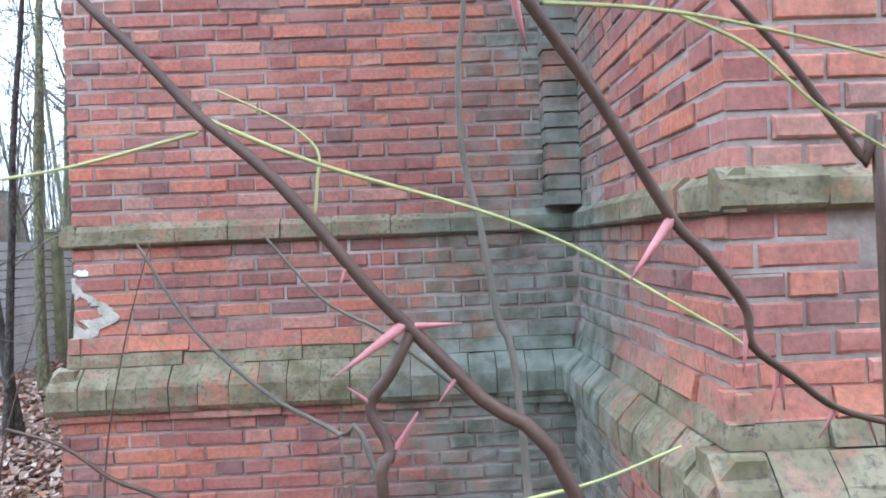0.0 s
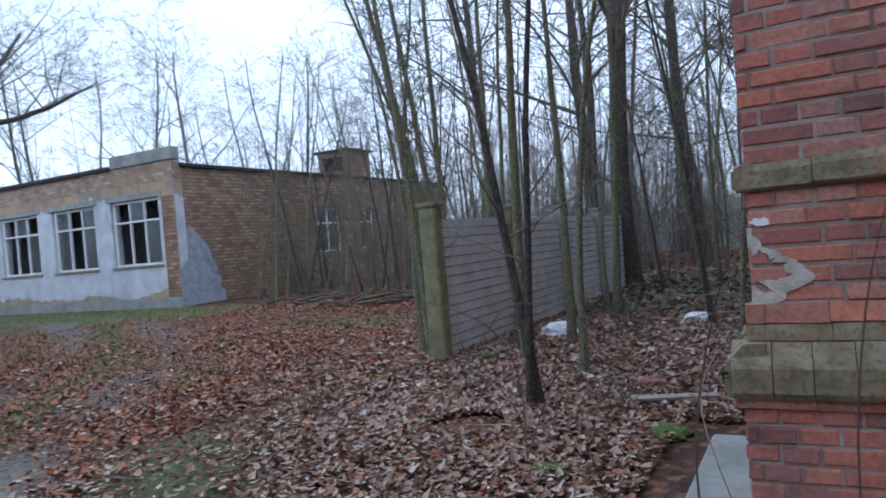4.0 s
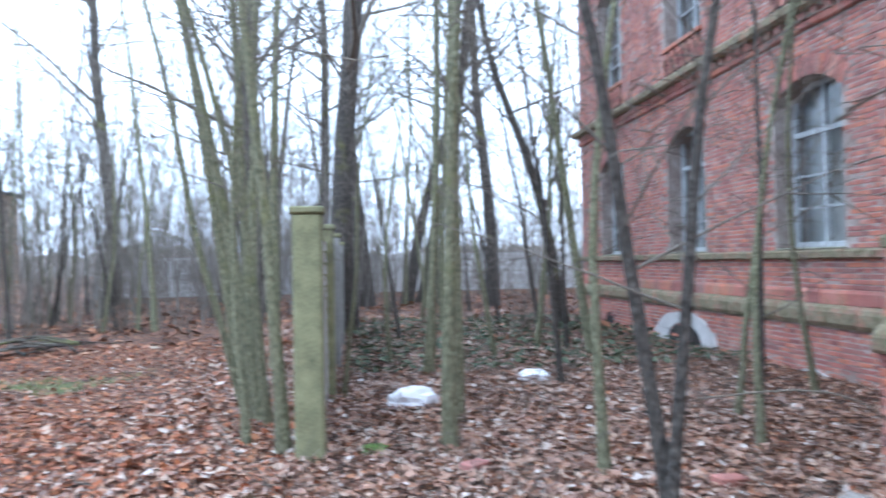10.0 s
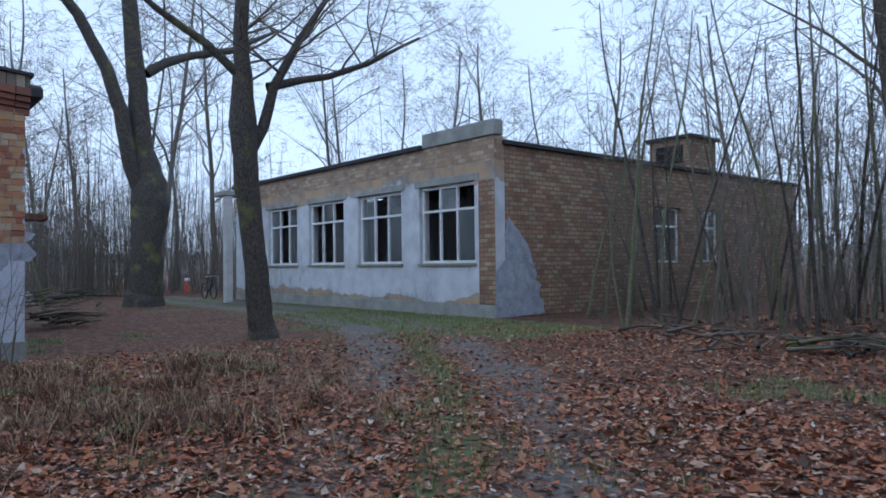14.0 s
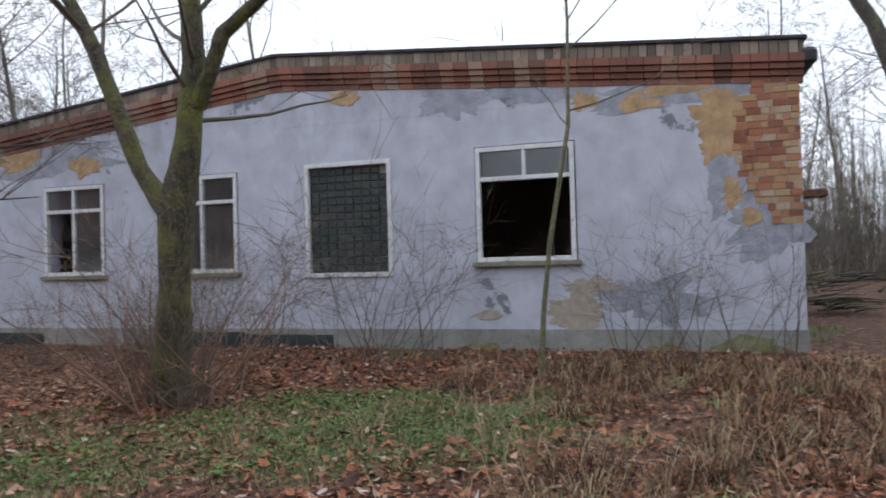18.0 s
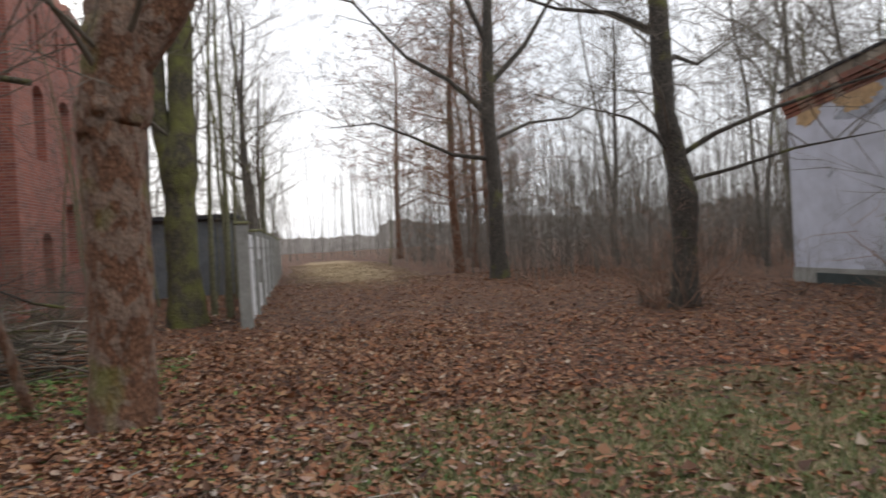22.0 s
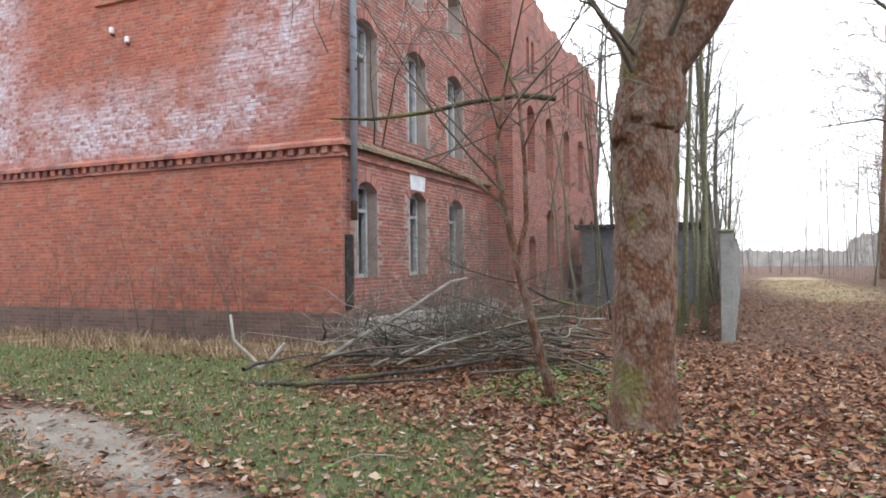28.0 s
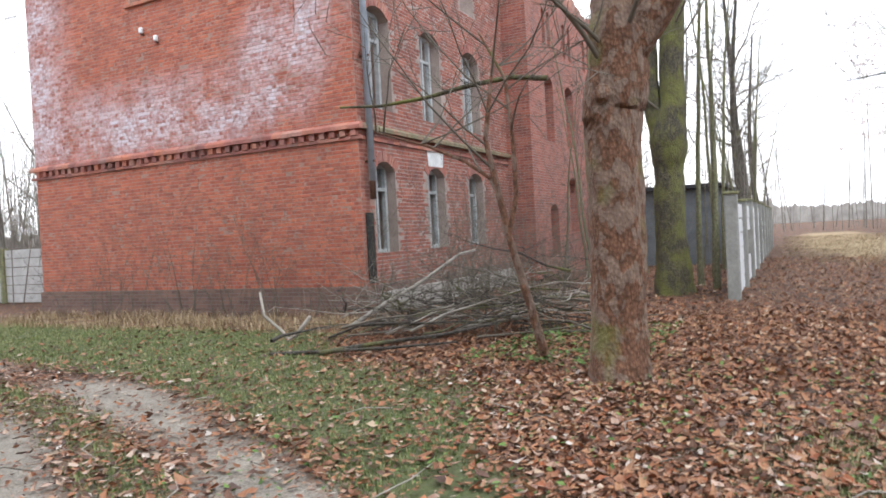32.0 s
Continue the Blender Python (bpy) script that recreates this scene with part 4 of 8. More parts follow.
part("impost", box(PX + 0.0, DOOR1 - 0.13, SPR - 0.01, PX + 0.2, DOOR1 + 0.02, SPR + 0.06, bevel=0.01), M_CONCRETE, wall_porch, "grey stone impost under the arch")
# plaster remnant in the shape of a diamond round the corner
bm = bmesh.new()
for ax, e, w in (("y", PX, PY), ("x", PY, PX)):
    ring = []
    for k in range(47):
        t = math.pi * (k - 23) / 46
        c, d = math.cos(t), math.sin(t)
        r = (1 + 0.1 * noise.noise((1.7 * c, 1.7 * d, w)) + 0.08 * noise.noise((5 * c, 5 * d, w)) + 0.09 * noise.noise((13 * c, 13 * d, w))) / (abs(c) / 0.19 + abs(d) / 0.155)
        q = r * max(0.2, min(0.85, 0.5 + 0.5 * noise.noise((3 * c, 3 * d, w + 5)) + 0.3 * noise.noise((11 * c, 11 * d, w)) + 0.2 * d))
        ring.append(((e - 0.004 + q * c, 1.195 + q * d), (e - 0.004 + r * c, 1.195 + r * d)))
    for (p0, p1), (p3, p2) in zip(ring, ring[1:]):
        prism(bm, [p0, p1, p2, p3], ax, w - 0.006, w + 0.01)
M_LIME = plain("dirty_lime_plaster", (0.48, 0.45, 0.38), 0.95, vary=0.55, scale=18, relief=0.8)
part("plaster_remnant", bm, M_LIME, wall_porch, "pale diamond-shaped plaster remnant on the corner")
bm = bmesh.new()
prism(bm, ragged(PX + 0.035, 1.385, 0.032, 0.014, 24), "y", PY - 0.004, PY + 0.01)
part("plaster_remnant", bm, M_PLASTIC, wall_porch, "small white plaster crumb")
# the hole's inner shade as a flat black patch on the moulding
bm = bmesh.new()
prism(bm, ragged(PY - 0.055, 0.872, 0.028, 0.026, 26), "x", PX - 0.112, PX - 0.09)
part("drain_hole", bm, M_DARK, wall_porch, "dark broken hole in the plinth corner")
# porch room
room = thing("porch_room", "dim plastered porch room with flaking dark blue paint", "room", kind="structure")
# darker plaster for the room's upper wall, end walls and ceiling
M_DARKPLASTER = plain("soot_blackened_plaster", (0.19, 0.18, 0.17), 0.95, vary=0.5, scale=3, relief=0.4)
part("side_wall", box(PX + 0.301, 5.55, 0.0, 1.69, 5.566, 1.8), M_ROOM, room)
part("side_wall", box(PX + 0.301, 5.551, 1.802, 1.69, 5.567, 3.0), M_DARKPLASTER, room, "soot-blackened upper wall")
part("back_wall", box(1.62, 2.92, 0.0, 1.69, 5.549, 3.0), M_DARKPLASTER, room, "soot-blackened end wall")
part("side_wall", box(PX + 0.301, 2.912, 0.0, 1.618, 2.96, 3.0), M_DARKPLASTER, room)
part("inner_face", wall_slab("x", PX + 0.302, PX + 0.312, 2.962, 5.548, 0.0, 2.749, arched=[(DOOR0, DOOR1 - 0.06, 0.02, APEX, SPR)]), M_DARKPLASTER, room)
part("ceiling", box(PX + 0.302, 2.962, 2.75, 1.618, 5.548, 2.9), M_DARKPLASTER, room)
part("floor", box(PX - 0.03, 2.962, -0.05, 1.618, 5.548, 0.06), M_RUBBLE, room)
bm = bmesh.new()
for q, (u, z, ru, rz) in enumerate(((0.85, 1.30, 0.6, 0.15), (0.75, 1.12, 0.45, 0.2), (0.5, 1.36, 0.35, 0.09), (1.3, 1.28, 0.3, 0.19), (1.25, 1.0, 0.24, 0.22), (0.85, 0.82, 0.16, 0.12), (1.4, 0.72, 0.2, 0.14), (0.45, 0.28, 0.2, 0.16), (1.2, 0.26, 0.3, 0.16), (0.8, 0.2, 0.3, 0.12), (0.3, 1.3, 0.16, 0.1), (1.5, 0.5, 0.1, 0.2), (0.2, 0.8, 0.12, 0.5))):
    poly = [(min(1.61, max(-0.05, a)), min(1.45, max(0.07, b))) for a, b in ragged(u, z, ru, rz, 48)]
    prism(bm, poly, "y", 5.548 - 0.0012 * (q % 13 + 1), 5.56)
part("blue_paint", bm, M_BLUEPAINT, room, "flaking dark blue dado paint")
part("door_frame", box(PX + 0.305, 4.86, 0.06, PX + 0.355, 4.91, 1.93, bevel=0.008), M_GREYWOOD, room, "grey wooden remains of a door frame")
slab = box(PX - 0.46, 3.3, -0.06, PX + 0.29, 4.5, 0.055, bevel=0.015)
solid("door_slab", slab, M_CONCRETE, "pale concrete doorstep slab strewn with rubble", "doorstep", kind="structure")
for q in range(48):
    s = R.uniform(0.03, 0.12)
    bm = box(-s, -s * 0.8, 0, s, s * 0.7, s * R.uniform(0.25, 0.8), bevel=s * 0.15, m=pose(R.uniform(PX - 0.1, 1.1), R.uniform(3.6, 5.2), 0.06, R.uniform(-8, 8), R.uniform(-8, 8), R.uniform(0, 360)))
    solid("rubble_piece", bm, R.choice([M_RUBBLE, M_RUBBLE, M_RUBBLE, M_CONCRETE, M_DARKPLASTER, M_BRICK_GREEN]), "piece of dusty rubble on the porch floor", "rubble", group="rubble in the doorway")

def past_openings(holes, ring):
    """Leaves out bricks in arched openings and where their arch bricks stand."""
    def skip(u, z, a, b):
        for p, q, c, d, spr in holes:
            if a < q and b > p and c < z < spr:
                return True
            if spr <= z and p - ring * 0.6 < u < q + ring * 0.6 and z < arch_z(min(max(u, p), q), p, q, spr, d) + ring:
                return True
        return False
    return skip


# set-back wing with arched windows
wall_wing = thing("wall_wing", "weathered red brick wing with arched windows and string course", "wall", kind="structure")
WINS = [(9.18, 10.5), (12.42, 13.73), (15.85, 17.2)]
WEND, WTOP = 18.6, 10.2
arched = [(a, b, 1.53, 3.68, 3.42) for a, b in WINS] + [(a, b, 5.2, 7.5, 7.25) for a, b in WINS]
part("masonry", wall_slab("x", MWX, MWX + 0.45, END + 0.002, WEND, -0.1, WTOP, arched=arched), M_MORTAR, wall_wing)
WING_LAY = (END + 0.01, WEND)
part("end_wall", wall_slab("y", WEND - 0.45, WEND, MWX + 0.451, 11.0, -0.1, WTOP), M_RED_WALL, wall_wing, uv=True)
part("plinth", wall_slab("x", MWX - 0.07, MWX - 0.002, END + 0.002, WEND + 0.06, -0.1, 0.6), M_MORTAR, wall_wing)
profile_run("x", MWX, -1, END + 0.002, WEND, [(0, 1.04), (0.03, 1.04), (0.05, 1.0), (0.05, 0.868), (0, 0.868)], 0.24, wall_wing, M_BRICK_GREEN, "plinth_lip")
profile_run("x", MWX, -1, END + 0.002, WEND, [(0, 0.862), (0.06, 0.862), (0.12, 0.83), (0.14, 0.78), (0.14, 0.66), (0.11, 0.604), (0, 0.604)], 0.125, wall_wing, M_BRICK_MOSS, "plinth_moulding")
profile_run("x", MWX, -1, END + 0.002, WEND, [(0, 1.515), (0.05, 1.515), (0.075, 1.49), (0.075, 1.42), (0.05, 1.40), (0, 1.40)], 0.24, wall_wing, M_BRICK_MOSS, "sill_course")
profile_run("x", MWX, -1, END + 0.002, WEND + 0.08, [(0, 4.64), (0.10, 4.64), (0.2, 4.56), (0.2, 4.48), (0.15, 4.44), (0, 4.44)], 0.24, wall_wing, M_BRICK_MOSS, "string_course")
u = END + 0.05
while u < WEND - 0.1:
    part("dentil", box(MWX - 0.10, u, 4.335, MWX + 0.01, u + 0.12, 4.437), M_BRICK_GREEN, wall_wing)
    u += 0.24
profile_run("x", MWX, -1, END + 0.002, WEND, [(0, 4.33), (0.06, 4.33), (0.06, 4.26), (0.03, 4.24), (0, 4.24)], 0.24, wall_wing, M_BRICK_MANY, "string_course")
for a, b in WINS:
    for z, spr, top in ((1.53, 3.42, 3.68), (5.2, 7.25, 7.5)):
        arch_ring(MWX - 0.012, MWX + 0.05, a, b, spr, top, 0.24, 20, M_BRICK_MANY, wall_wing, "arch_bricks")
        w = window_set("window_wing", "x", MWX + 0.24, a + 0.01, b - 0.01, z + 0.01, top - 0.02, 2, 0.7, M_DIRTYWOOD, open_panes=[(0, 0)] if a < 11 else [(1, 1)], out=-1, label="tall arched window with peeling pale frame and broken panes", sill=False)
        for q in (0.34, 0.62):
            part("glazing_bar", box(MWX + 0.25, a + 0.08, z + (top - z) * q * 0.7, MWX + 0.29, b - 0.08, z + (top - z) * q * 0.7 + 0.03), M_DIRTYWOOD, w)
    part("window_sill", box(MWX - 0.03, a, 1.516, MWX + 0.24, b, 1.545, bevel=0.01), M_SILL, wall_wing)
    part("apron_frame", box(MWX - 0.05, a - 0.06, 5.12, MWX + 0.05, b + 0.06, 5.198, bevel=0.012), M_BRICK_GREEN, wall_wing, "brick sill of an upper window")
    # shade behind the openwork, painted as a black sheet
    part("apron_back", box(MWX - 0.008, a, 4.66, MWX - 0.002, b, 5.118), M_DARK, wall_wing, "sooty ground of an openwork apron")
    for k in range(6):
        c = a + (b - a) * (k + 0.5) / 6
        bm = bmesh.new()
        ring = [(0.1, 0), (0.07, 0.17), (0.0, 0.2), (-0.07, 0.17), (-0.1, 0), (-0.07, -0.17), (0, -0.2), (0.07, -0.17)]
        for i in range(8):
            p, q = ring[i], ring[(i + 1) % 8]
            prism(bm, [(c + p[0], 4.89 + p[1]), (c + q[0], 4.89 + q[1]), (c + q[0] * 0.6, 4.89 + q[1] * 0.6), (c + p[0] * 0.6, 4.89 + p[1] * 0.6)], "x", MWX - 0.045, MWX - 0.009)
        part("apron_ring", bm, M_BRICK_GREEN, wall_wing)
# pale render arches round the cellar openings
for c, r0, r1, z in ((13.1, 0.62, 1.15, 0.0), (9.75, 0.3, 0.55, -0.2)):
    bm = bmesh.new()
    for k in range(14):
        t0, t1 = math.pi * k / 14, math.pi * (k + 1) / 14
        e0, e1 = r1 * (1 + 0.16 * noise.noise((k * 0.8, c, 0))), r1 * (1 + 0.16 * noise.noise(((k + 1) * 0.8, c, 0)))
        prism(bm, [(c + r0 * math.cos(t0), z + 0.55 * r0 * math.sin(t0)), (c + e0 * math.cos(t0), z + 0.46 * e0 * math.sin(t0)), (c + e1 * math.cos(t1), z + 0.46 * e1 * math.sin(t1)), (c + r0 * math.cos(t1), z + 0.55 * r0 * math.sin(t1))], "x", MWX - 0.088, MWX - 0.06)
    part("render_arch", bm, M_WHITECON, wall_wing, "crumbled pale render arch round a cellar opening")
    # black sheet on the plinth, painted shade of the cellar opening
    bm = bmesh.new()
    prism(bm, [(c + r0 * 0.98 * math.cos(math.pi * k / 12), max(-0.1, z + 0.54 * r0 * math.sin(math.pi * k / 12))) for k in range(13)], "x", MWX - 0.078, MWX - 0.03)
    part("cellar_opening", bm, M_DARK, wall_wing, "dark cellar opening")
# round black sheet, again painted shade of an opening
bm = bmesh.new()
prism(bm, [(16.62 + 0.24 * math.cos(k * math.pi / 8), 0.1 + 0.2 * math.sin(k * math.pi / 8)) for k in range(16)], "x", MWX - 0.078, MWX - 0.03)
part("cellar_opening", bm, M_DARK, wall_wing, "dark cellar opening")
for z0, z1 in ((1.04, 1.40), (1.515, 4.24), (4.64, 8.0)):
    lay("x", MWX + 0.024, -1, *WING_LAY, z0, z1, past_openings(arched, 0.24), wall_wing, (0, 0, 0, 0))
lay("x", MWX - 0.046, -1, *WING_LAY, -0.06, 0.6, none, wall_wing, (0, 0, 0, 0))
dark_box("wing_room", MWX + 0.452, END + 0.1, 0.2, 7.0, WEND - 0.5, 9.4, wall_wing)

# ---- concrete plank fence beside the wood ----
def plank_fence(name, x, y0, bays, bay, label, plank_mat, height=1.75, planks=7, dirn=1, gaps=(), first=None):
    """Concrete posts along y with ribbed concrete planks between them."""
    f = thing(name, label, "fence")
    for k in range(bays + 1):
        y = y0 + dirn * k * bay
        h = height + R.uniform(-0.04, 0.05)
        part("post", box(x - 0.11, y - 0.1, -0.1, x + 0.11, y + 0.1, h, bevel=0.02), (first or M_MOSSCON) if k < 2 else M_CONCRETE, f, "weathered concrete post")
        part("cap", box(x - 0.13, y - 0.12, h - 0.004, x + 0.13, y + 0.12, h + 0.05, bevel=0.012), M_MOSSCON, f)
        if k == bays:
            break
        a, b = sorted((y + dirn * 0.1, y + dirn * (bay - 0.1)))
        for q in range(planks):
            if (k, q) in gaps:
                continue
            z = 0.03 + q * (height - 0.12) / planks
            t = (height - 0.12) / planks - 0.02
            bm = bmesh.new()
            prism(bm, [(x - 0.035, z), (x + 0.035, z), (x + 0.025, z + t), (x - 0.025, z + t)], "y", a, b)
            part("plank", bm, plank_mat, f)
    return f


plank_fence("plank_fence", -4.23, 7.12, 4, 2.35, "grey concrete plank fence with mossy posts", M_WHITECON, 1.8, 14)
plank_fence("plank_fence", -6.02, -10.8, 9, 2.6, "white-washed concrete plank fence beside the path", M_WHITEWASH, 1.85, 6, -1, gaps=((1, 3), (1, 2), (4, 5)), first=M_CONCRETE)

# ---- white workshop with tall windows ----
WX, WY = -18.5, 15.8
shop = thing("workshop", "low workshop with flaking white plaster and bare brick flank", "building")
sw = []
for k in range(4):
    b = -19.28 - k * 3.32
    sw.append((b - 2.42, b))
part("front_wall", wall_slab("y", WY, WY + 0.38, -34.8, WX, 0.35, 4.2, holes=[(a, b, 1.45, 3.72) for a, b in sw]), M_WHITEPLASTER, shop)
part("footing", wall_slab("y", WY - 0.03, WY + 0.36, -34.8, WX, -0.2, 0.348), M_CONCRETE, shop)
part("upper_brickwork", wall_slab("y", WY + 0.01, WY + 0.38, -34.8, WX, 4.202, 4.85), M_YELLOW_FRONT, shop, uv=True)
part("side_wall", wall_slab("x", WX - 0.38, WX, WY + 0.382, 34.0, -0.2, 4.62, holes=[(23.1, 24.8, 1.4, 3.3), (26.2, 27.4, 1.4, 3.3)]), M_YELLOW_WALL, shop, uv=True)
part("corner_pier", box(WX - 0.6, WY - 0.025, 0.36, WX + 0.02, WY - 0.002, 3.7, bevel=0.006), M_YELLOW_WALL, shop, uv=True)
part("parapet", box(WX - 3.0, WY - 0.05, 4.86, WX + 0.06, WY + 0.3, 5.28, bevel=0.02), M_CONCRETE, shop, "grey concrete parapet panel")
part("roof", box(-35.0, WY - 0.12, 4.852, WX - 3.01, 34.2, 4.97), M_DARKROOF, shop)
part("roof", box(WX - 3.0, WY + 0.31, 4.63, WX + 0.12, 34.2, 4.74), M_DARKROOF, shop)
part("back_wall", wall_slab("y", 33.6, 33.98, -34.8, WX - 0.39, -0.2, 4.6), M_YELLOW_WALL, shop, uv=True)
part("end_wall", wall_slab("x", -34.8, -34.42, WY + 0.39, 33.5, -0.2, 4.6), M_WHITEPLASTER, shop)
bm = bmesh.new()
prism(bm, [(WY - 0.02, 0.0)] + [(max(WY - 0.02, WY + 0.9 * (1 - k / 14) ** 0.7 + 0.25 * noise.noise((k * 0.9, 2.0, 0)) + 1.0), 0.05 + 0.16 * k) for k in range(14)] + [(WY + 0.5, 2.7), (WY + 0.35, 2.2), (WY + 0.42, 1.6), (WY - 0.02, 1.2)], "x", WX + 0.002, WX + 0.022)
part("render_patch", bm, M_CEMENT, shop, "grey-blue remnant of render")
part("floor", box(-34.4, WY + 0.4, -0.1, WX - 0.4, 33.5, 0.3), M_RUBBLE, shop)
part("inner_wall", box(-34.3, WY + 6.0, 0.3, WX - 0.4, WY + 6.2, 4.5), M_ROOM, shop)
for i, (a, b) in enumerate(sw):
    window_set("window_shop", "y", WY + 0.1, a + 0.02, b - 0.02, 1.47, 3.70, 3, 0.68, M_WHITEWOOD, open_panes=[(0, 0), (1, 0), (0, 1), (2, 1)] if i % 2 == 0 else [(1, 0), (1, 1)], out=-1, label="three-light white window with broken panes", deep=0.09)
    part("lintel", box(a - 0.2, WY - 0.03, 3.72, b + 0.2, WY - 0.002, 3.92, bevel=0.008), M_CONCRETE, shop, "pale concrete lintel")
for a, b in ((23.1, 24.8), (26.2, 27.4)):
    window_set("window_shop", "x", WX - 0.2, a + 0.02, b - 0.02, 1.42, 3.28, 2, 0.66, M_WHITEWOOD, out=1, label="weathered white side window", deep=0.08)
bm = bmesh.new()
bx(bm, -20.6, 26.2, 4.7, -18.9, 28.0, 6.0)
part("roof_house", bm, M_YELLOW_WALL, shop, "small brick roof house with dark openings", uv=True)
# black box on the brick face, painted shade of its openings
part("roof_house_opening", box(-20.3, 26.14, 5.1, -19.2, 26.22, 5.75), M_DARK, shop)
part("roof_house_lid", box(-20.75, 26.05, 6.0, -18.75, 28.15, 6.1), M_DARKROOF, shop)
porch = thing("entrance_porch", "pale concrete entrance porch of the workshop", "porch")
part("pillar", box(-32.55, WY - 1.55, 0, -32.25, WY - 1.25, 4.3, bevel=0.02), M_WHITECON, porch)
part("canopy", box(-33.3, WY - 1.62, 4.3, -32.2, WY - 0.13, 4.5, bevel=0.02), M_CONCRETE, porch)

# ---- grey plastered building with a low gable ----
GX, GY0, GY1 = -18.04, -11.6, 5.0
RIDGE, RZ, EZ0, EZ1 = -3.5, 5.2, 4.28, 4.5
grey = thing("plaster_building", "single-storey building with flaking blue-grey plaster and low gable", "building")
gw = [(0.12, 1.77, 1.38, 3.3), (-3.0, -1.35, 1.2, 3.22), (-5.95, -4.38, 1.31, 3.18), (-8.93, -7.4, 1.32, 3.15)]
part("front_wall", wall_slab("x", GX - 0.38, GX, GY0, GY1, 0.302, 3.9, holes=gw), M_GREYPLASTER, grey)
part("footing", wall_slab("x", GX - 0.38, GX + 0.03, GY0 - 0.02, GY1 + 0.02, -0.3, 0.3), M_CONCRETE, grey, "damp grey concrete footing")
bm = bmesh.new()
prism(bm, [(GY0, 3.902), (GY1, 3.902), (GY1, EZ1 - 0.55), (RIDGE, RZ - 0.62), (GY0, EZ0 - 0.38)], "x", GX - 0.38, GX)
part("gable_plaster", bm, M_GREYPLASTER, grey)


for a, b, c, d in ((-4.25, -2.5, -0.12, 0.2), (-5.9, -4.28, -0.1, 0.24), (-10.9, -8.95, -0.05, 0.2)):
    part("tarred_strip", box(GX + 0.031, a, c, GX + 0.042, b, d, bevel=0.004), M_TAR, grey, "dark green-black tarred strip on the footing")
for y, z, ry, rz in ((4.3, 0.02, 0.5, 0.16), (3.0, -0.03, 0.3, 0.1), (0.2, -0.05, 0.35, 0.1)):
    bm = bmesh.new()
    prism(bm, ragged(y, z, ry, rz, 40), "x", GX + 0.02, GX + 0.036)
    part("moss_patch", bm, M_MOSSCON, grey, "yellow-green moss on the footing")


def roof_line(y):
    return RZ + (EZ1 - RZ) * (y - RIDGE) / (GY1 - RIDGE) if y > RIDGE else RZ + (EZ0 - RZ) * (RIDGE - y) / (RIDGE - GY0)


def follow(dz0, dz1, out0, step, mat, name, tag=""):
    """Bricks in courses that follow the slope of the gable."""
    vs, fs = [], []
    y = GY0 - 0.05
    while y < GY1 + 0.05:
        a, b = y + 0.005, min(y + step, GY1 + 0.06) - 0.005
        y += step
        o = out0 + R.uniform(-0.006, 0.006)
        base = len(vs)
        for x in (GX - 0.1, GX + o):
            for yy, d in ((a, dz0), (b, dz0), (b, dz1), (a, dz1)):
                vs.append((x, yy, roof_line(yy) + d))
        fs += [(base, base + 3, base + 2, base + 1), (base + 4, base + 5, base + 6, base + 7)]
        fs += [(base + i, base + (i + 1) % 4, base + 4 + (i + 1) % 4, base + 4 + i) for i in range(4)]
    ob = new(name, from_lists(name, vs, fs, mat))
    ob.parent = grey
    return tagged(ob, tag, kind="stuff")


M_PARAPET = island_mat("grey_parapet_brick", [(0.0, (0.13, 0.11, 0.09)), (0.4, (0.24, 0.20, 0.16)), (0.75, (0.33, 0.26, 0.20)), (1.0, (0.42, 0.38, 0.32))], 0.92, 12)
follow(-0.62, -0.53, 0.02, 0.25, M_CORNICE, "cornice_bricks", "corbelled red brick cornice")
follow(-0.52, -0.44, 0.06, 0.25, M_CORNICE, "cornice_bricks", "corbelled red brick cornice")
follow(-0.43, -0.35, 0.11, 0.25, M_CORNICE, "cornice_bricks", "corbelled red brick cornice")
follow(-0.34, -0.22, 0.15, 0.25, M_CORNICE, "cornice_bricks", "corbelled red brick cornice")
follow(-0.21, -0.02, 0.10, 0.13, M_PARAPET, "parapet_bricks", "upright grey weathered parapet bricks")
bm = bmesh.new()
prism(bm, [(GY0 - 0.1, EZ0 - 0.02), (RIDGE, RZ - 0.02), (GY1 + 0.1, EZ1 - 0.02), (GY1 + 0.1, EZ1 + 0.03), (RIDGE, RZ + 0.03), (GY0 - 0.1, EZ0 + 0.03)], "x", GX - 14.0, GX + 0.14)
part("roof", bm, M_DARKROOF, grey)
part("side_wall", wall_slab("y", GY1 - 0.38, GY1, GX - 14.0, GX - 0.381, -0.3, 4.1), M_GREYPLASTER, grey)
part("side_wall", wall_slab("y", GY0, GY0 + 0.38, GX - 14.0, GX - 0.381, -0.3, 3.9), M_GREYPLASTER, grey)
part("back_wall", wall_slab("x", GX - 14.0, GX - 13.6, GY0 + 0.381, GY1 - 0.381, -0.3, 4.1), M_GREYPLASTER, grey)
part("floor", box(GX - 13.5, GY0 + 0.4, -0.1, GX - 0.4, GY1 - 0.4, 0.3), M_RUBBLE, grey)
part("inner_wall", box(GX - 4.4, GY0 + 0.4, 0.3, GX - 4.2, GY1 - 0.4, 4.0), M_BROWNWALL, grey)
part("eave_board", box(GX - 1.0, GY1 + 0.002, 4.12, GX + 0.12, GY1 + 0.24, 4.36, bevel=0.05), M_DARKROOF, grey, "rotten dark eave end")
part("roof_scrap", box(GX - 0.2, GY1 + 0.002, 2.2, GX + 0.1, GY1 + 0.3, 2.32, bevel=0.02), M_RUST, grey)
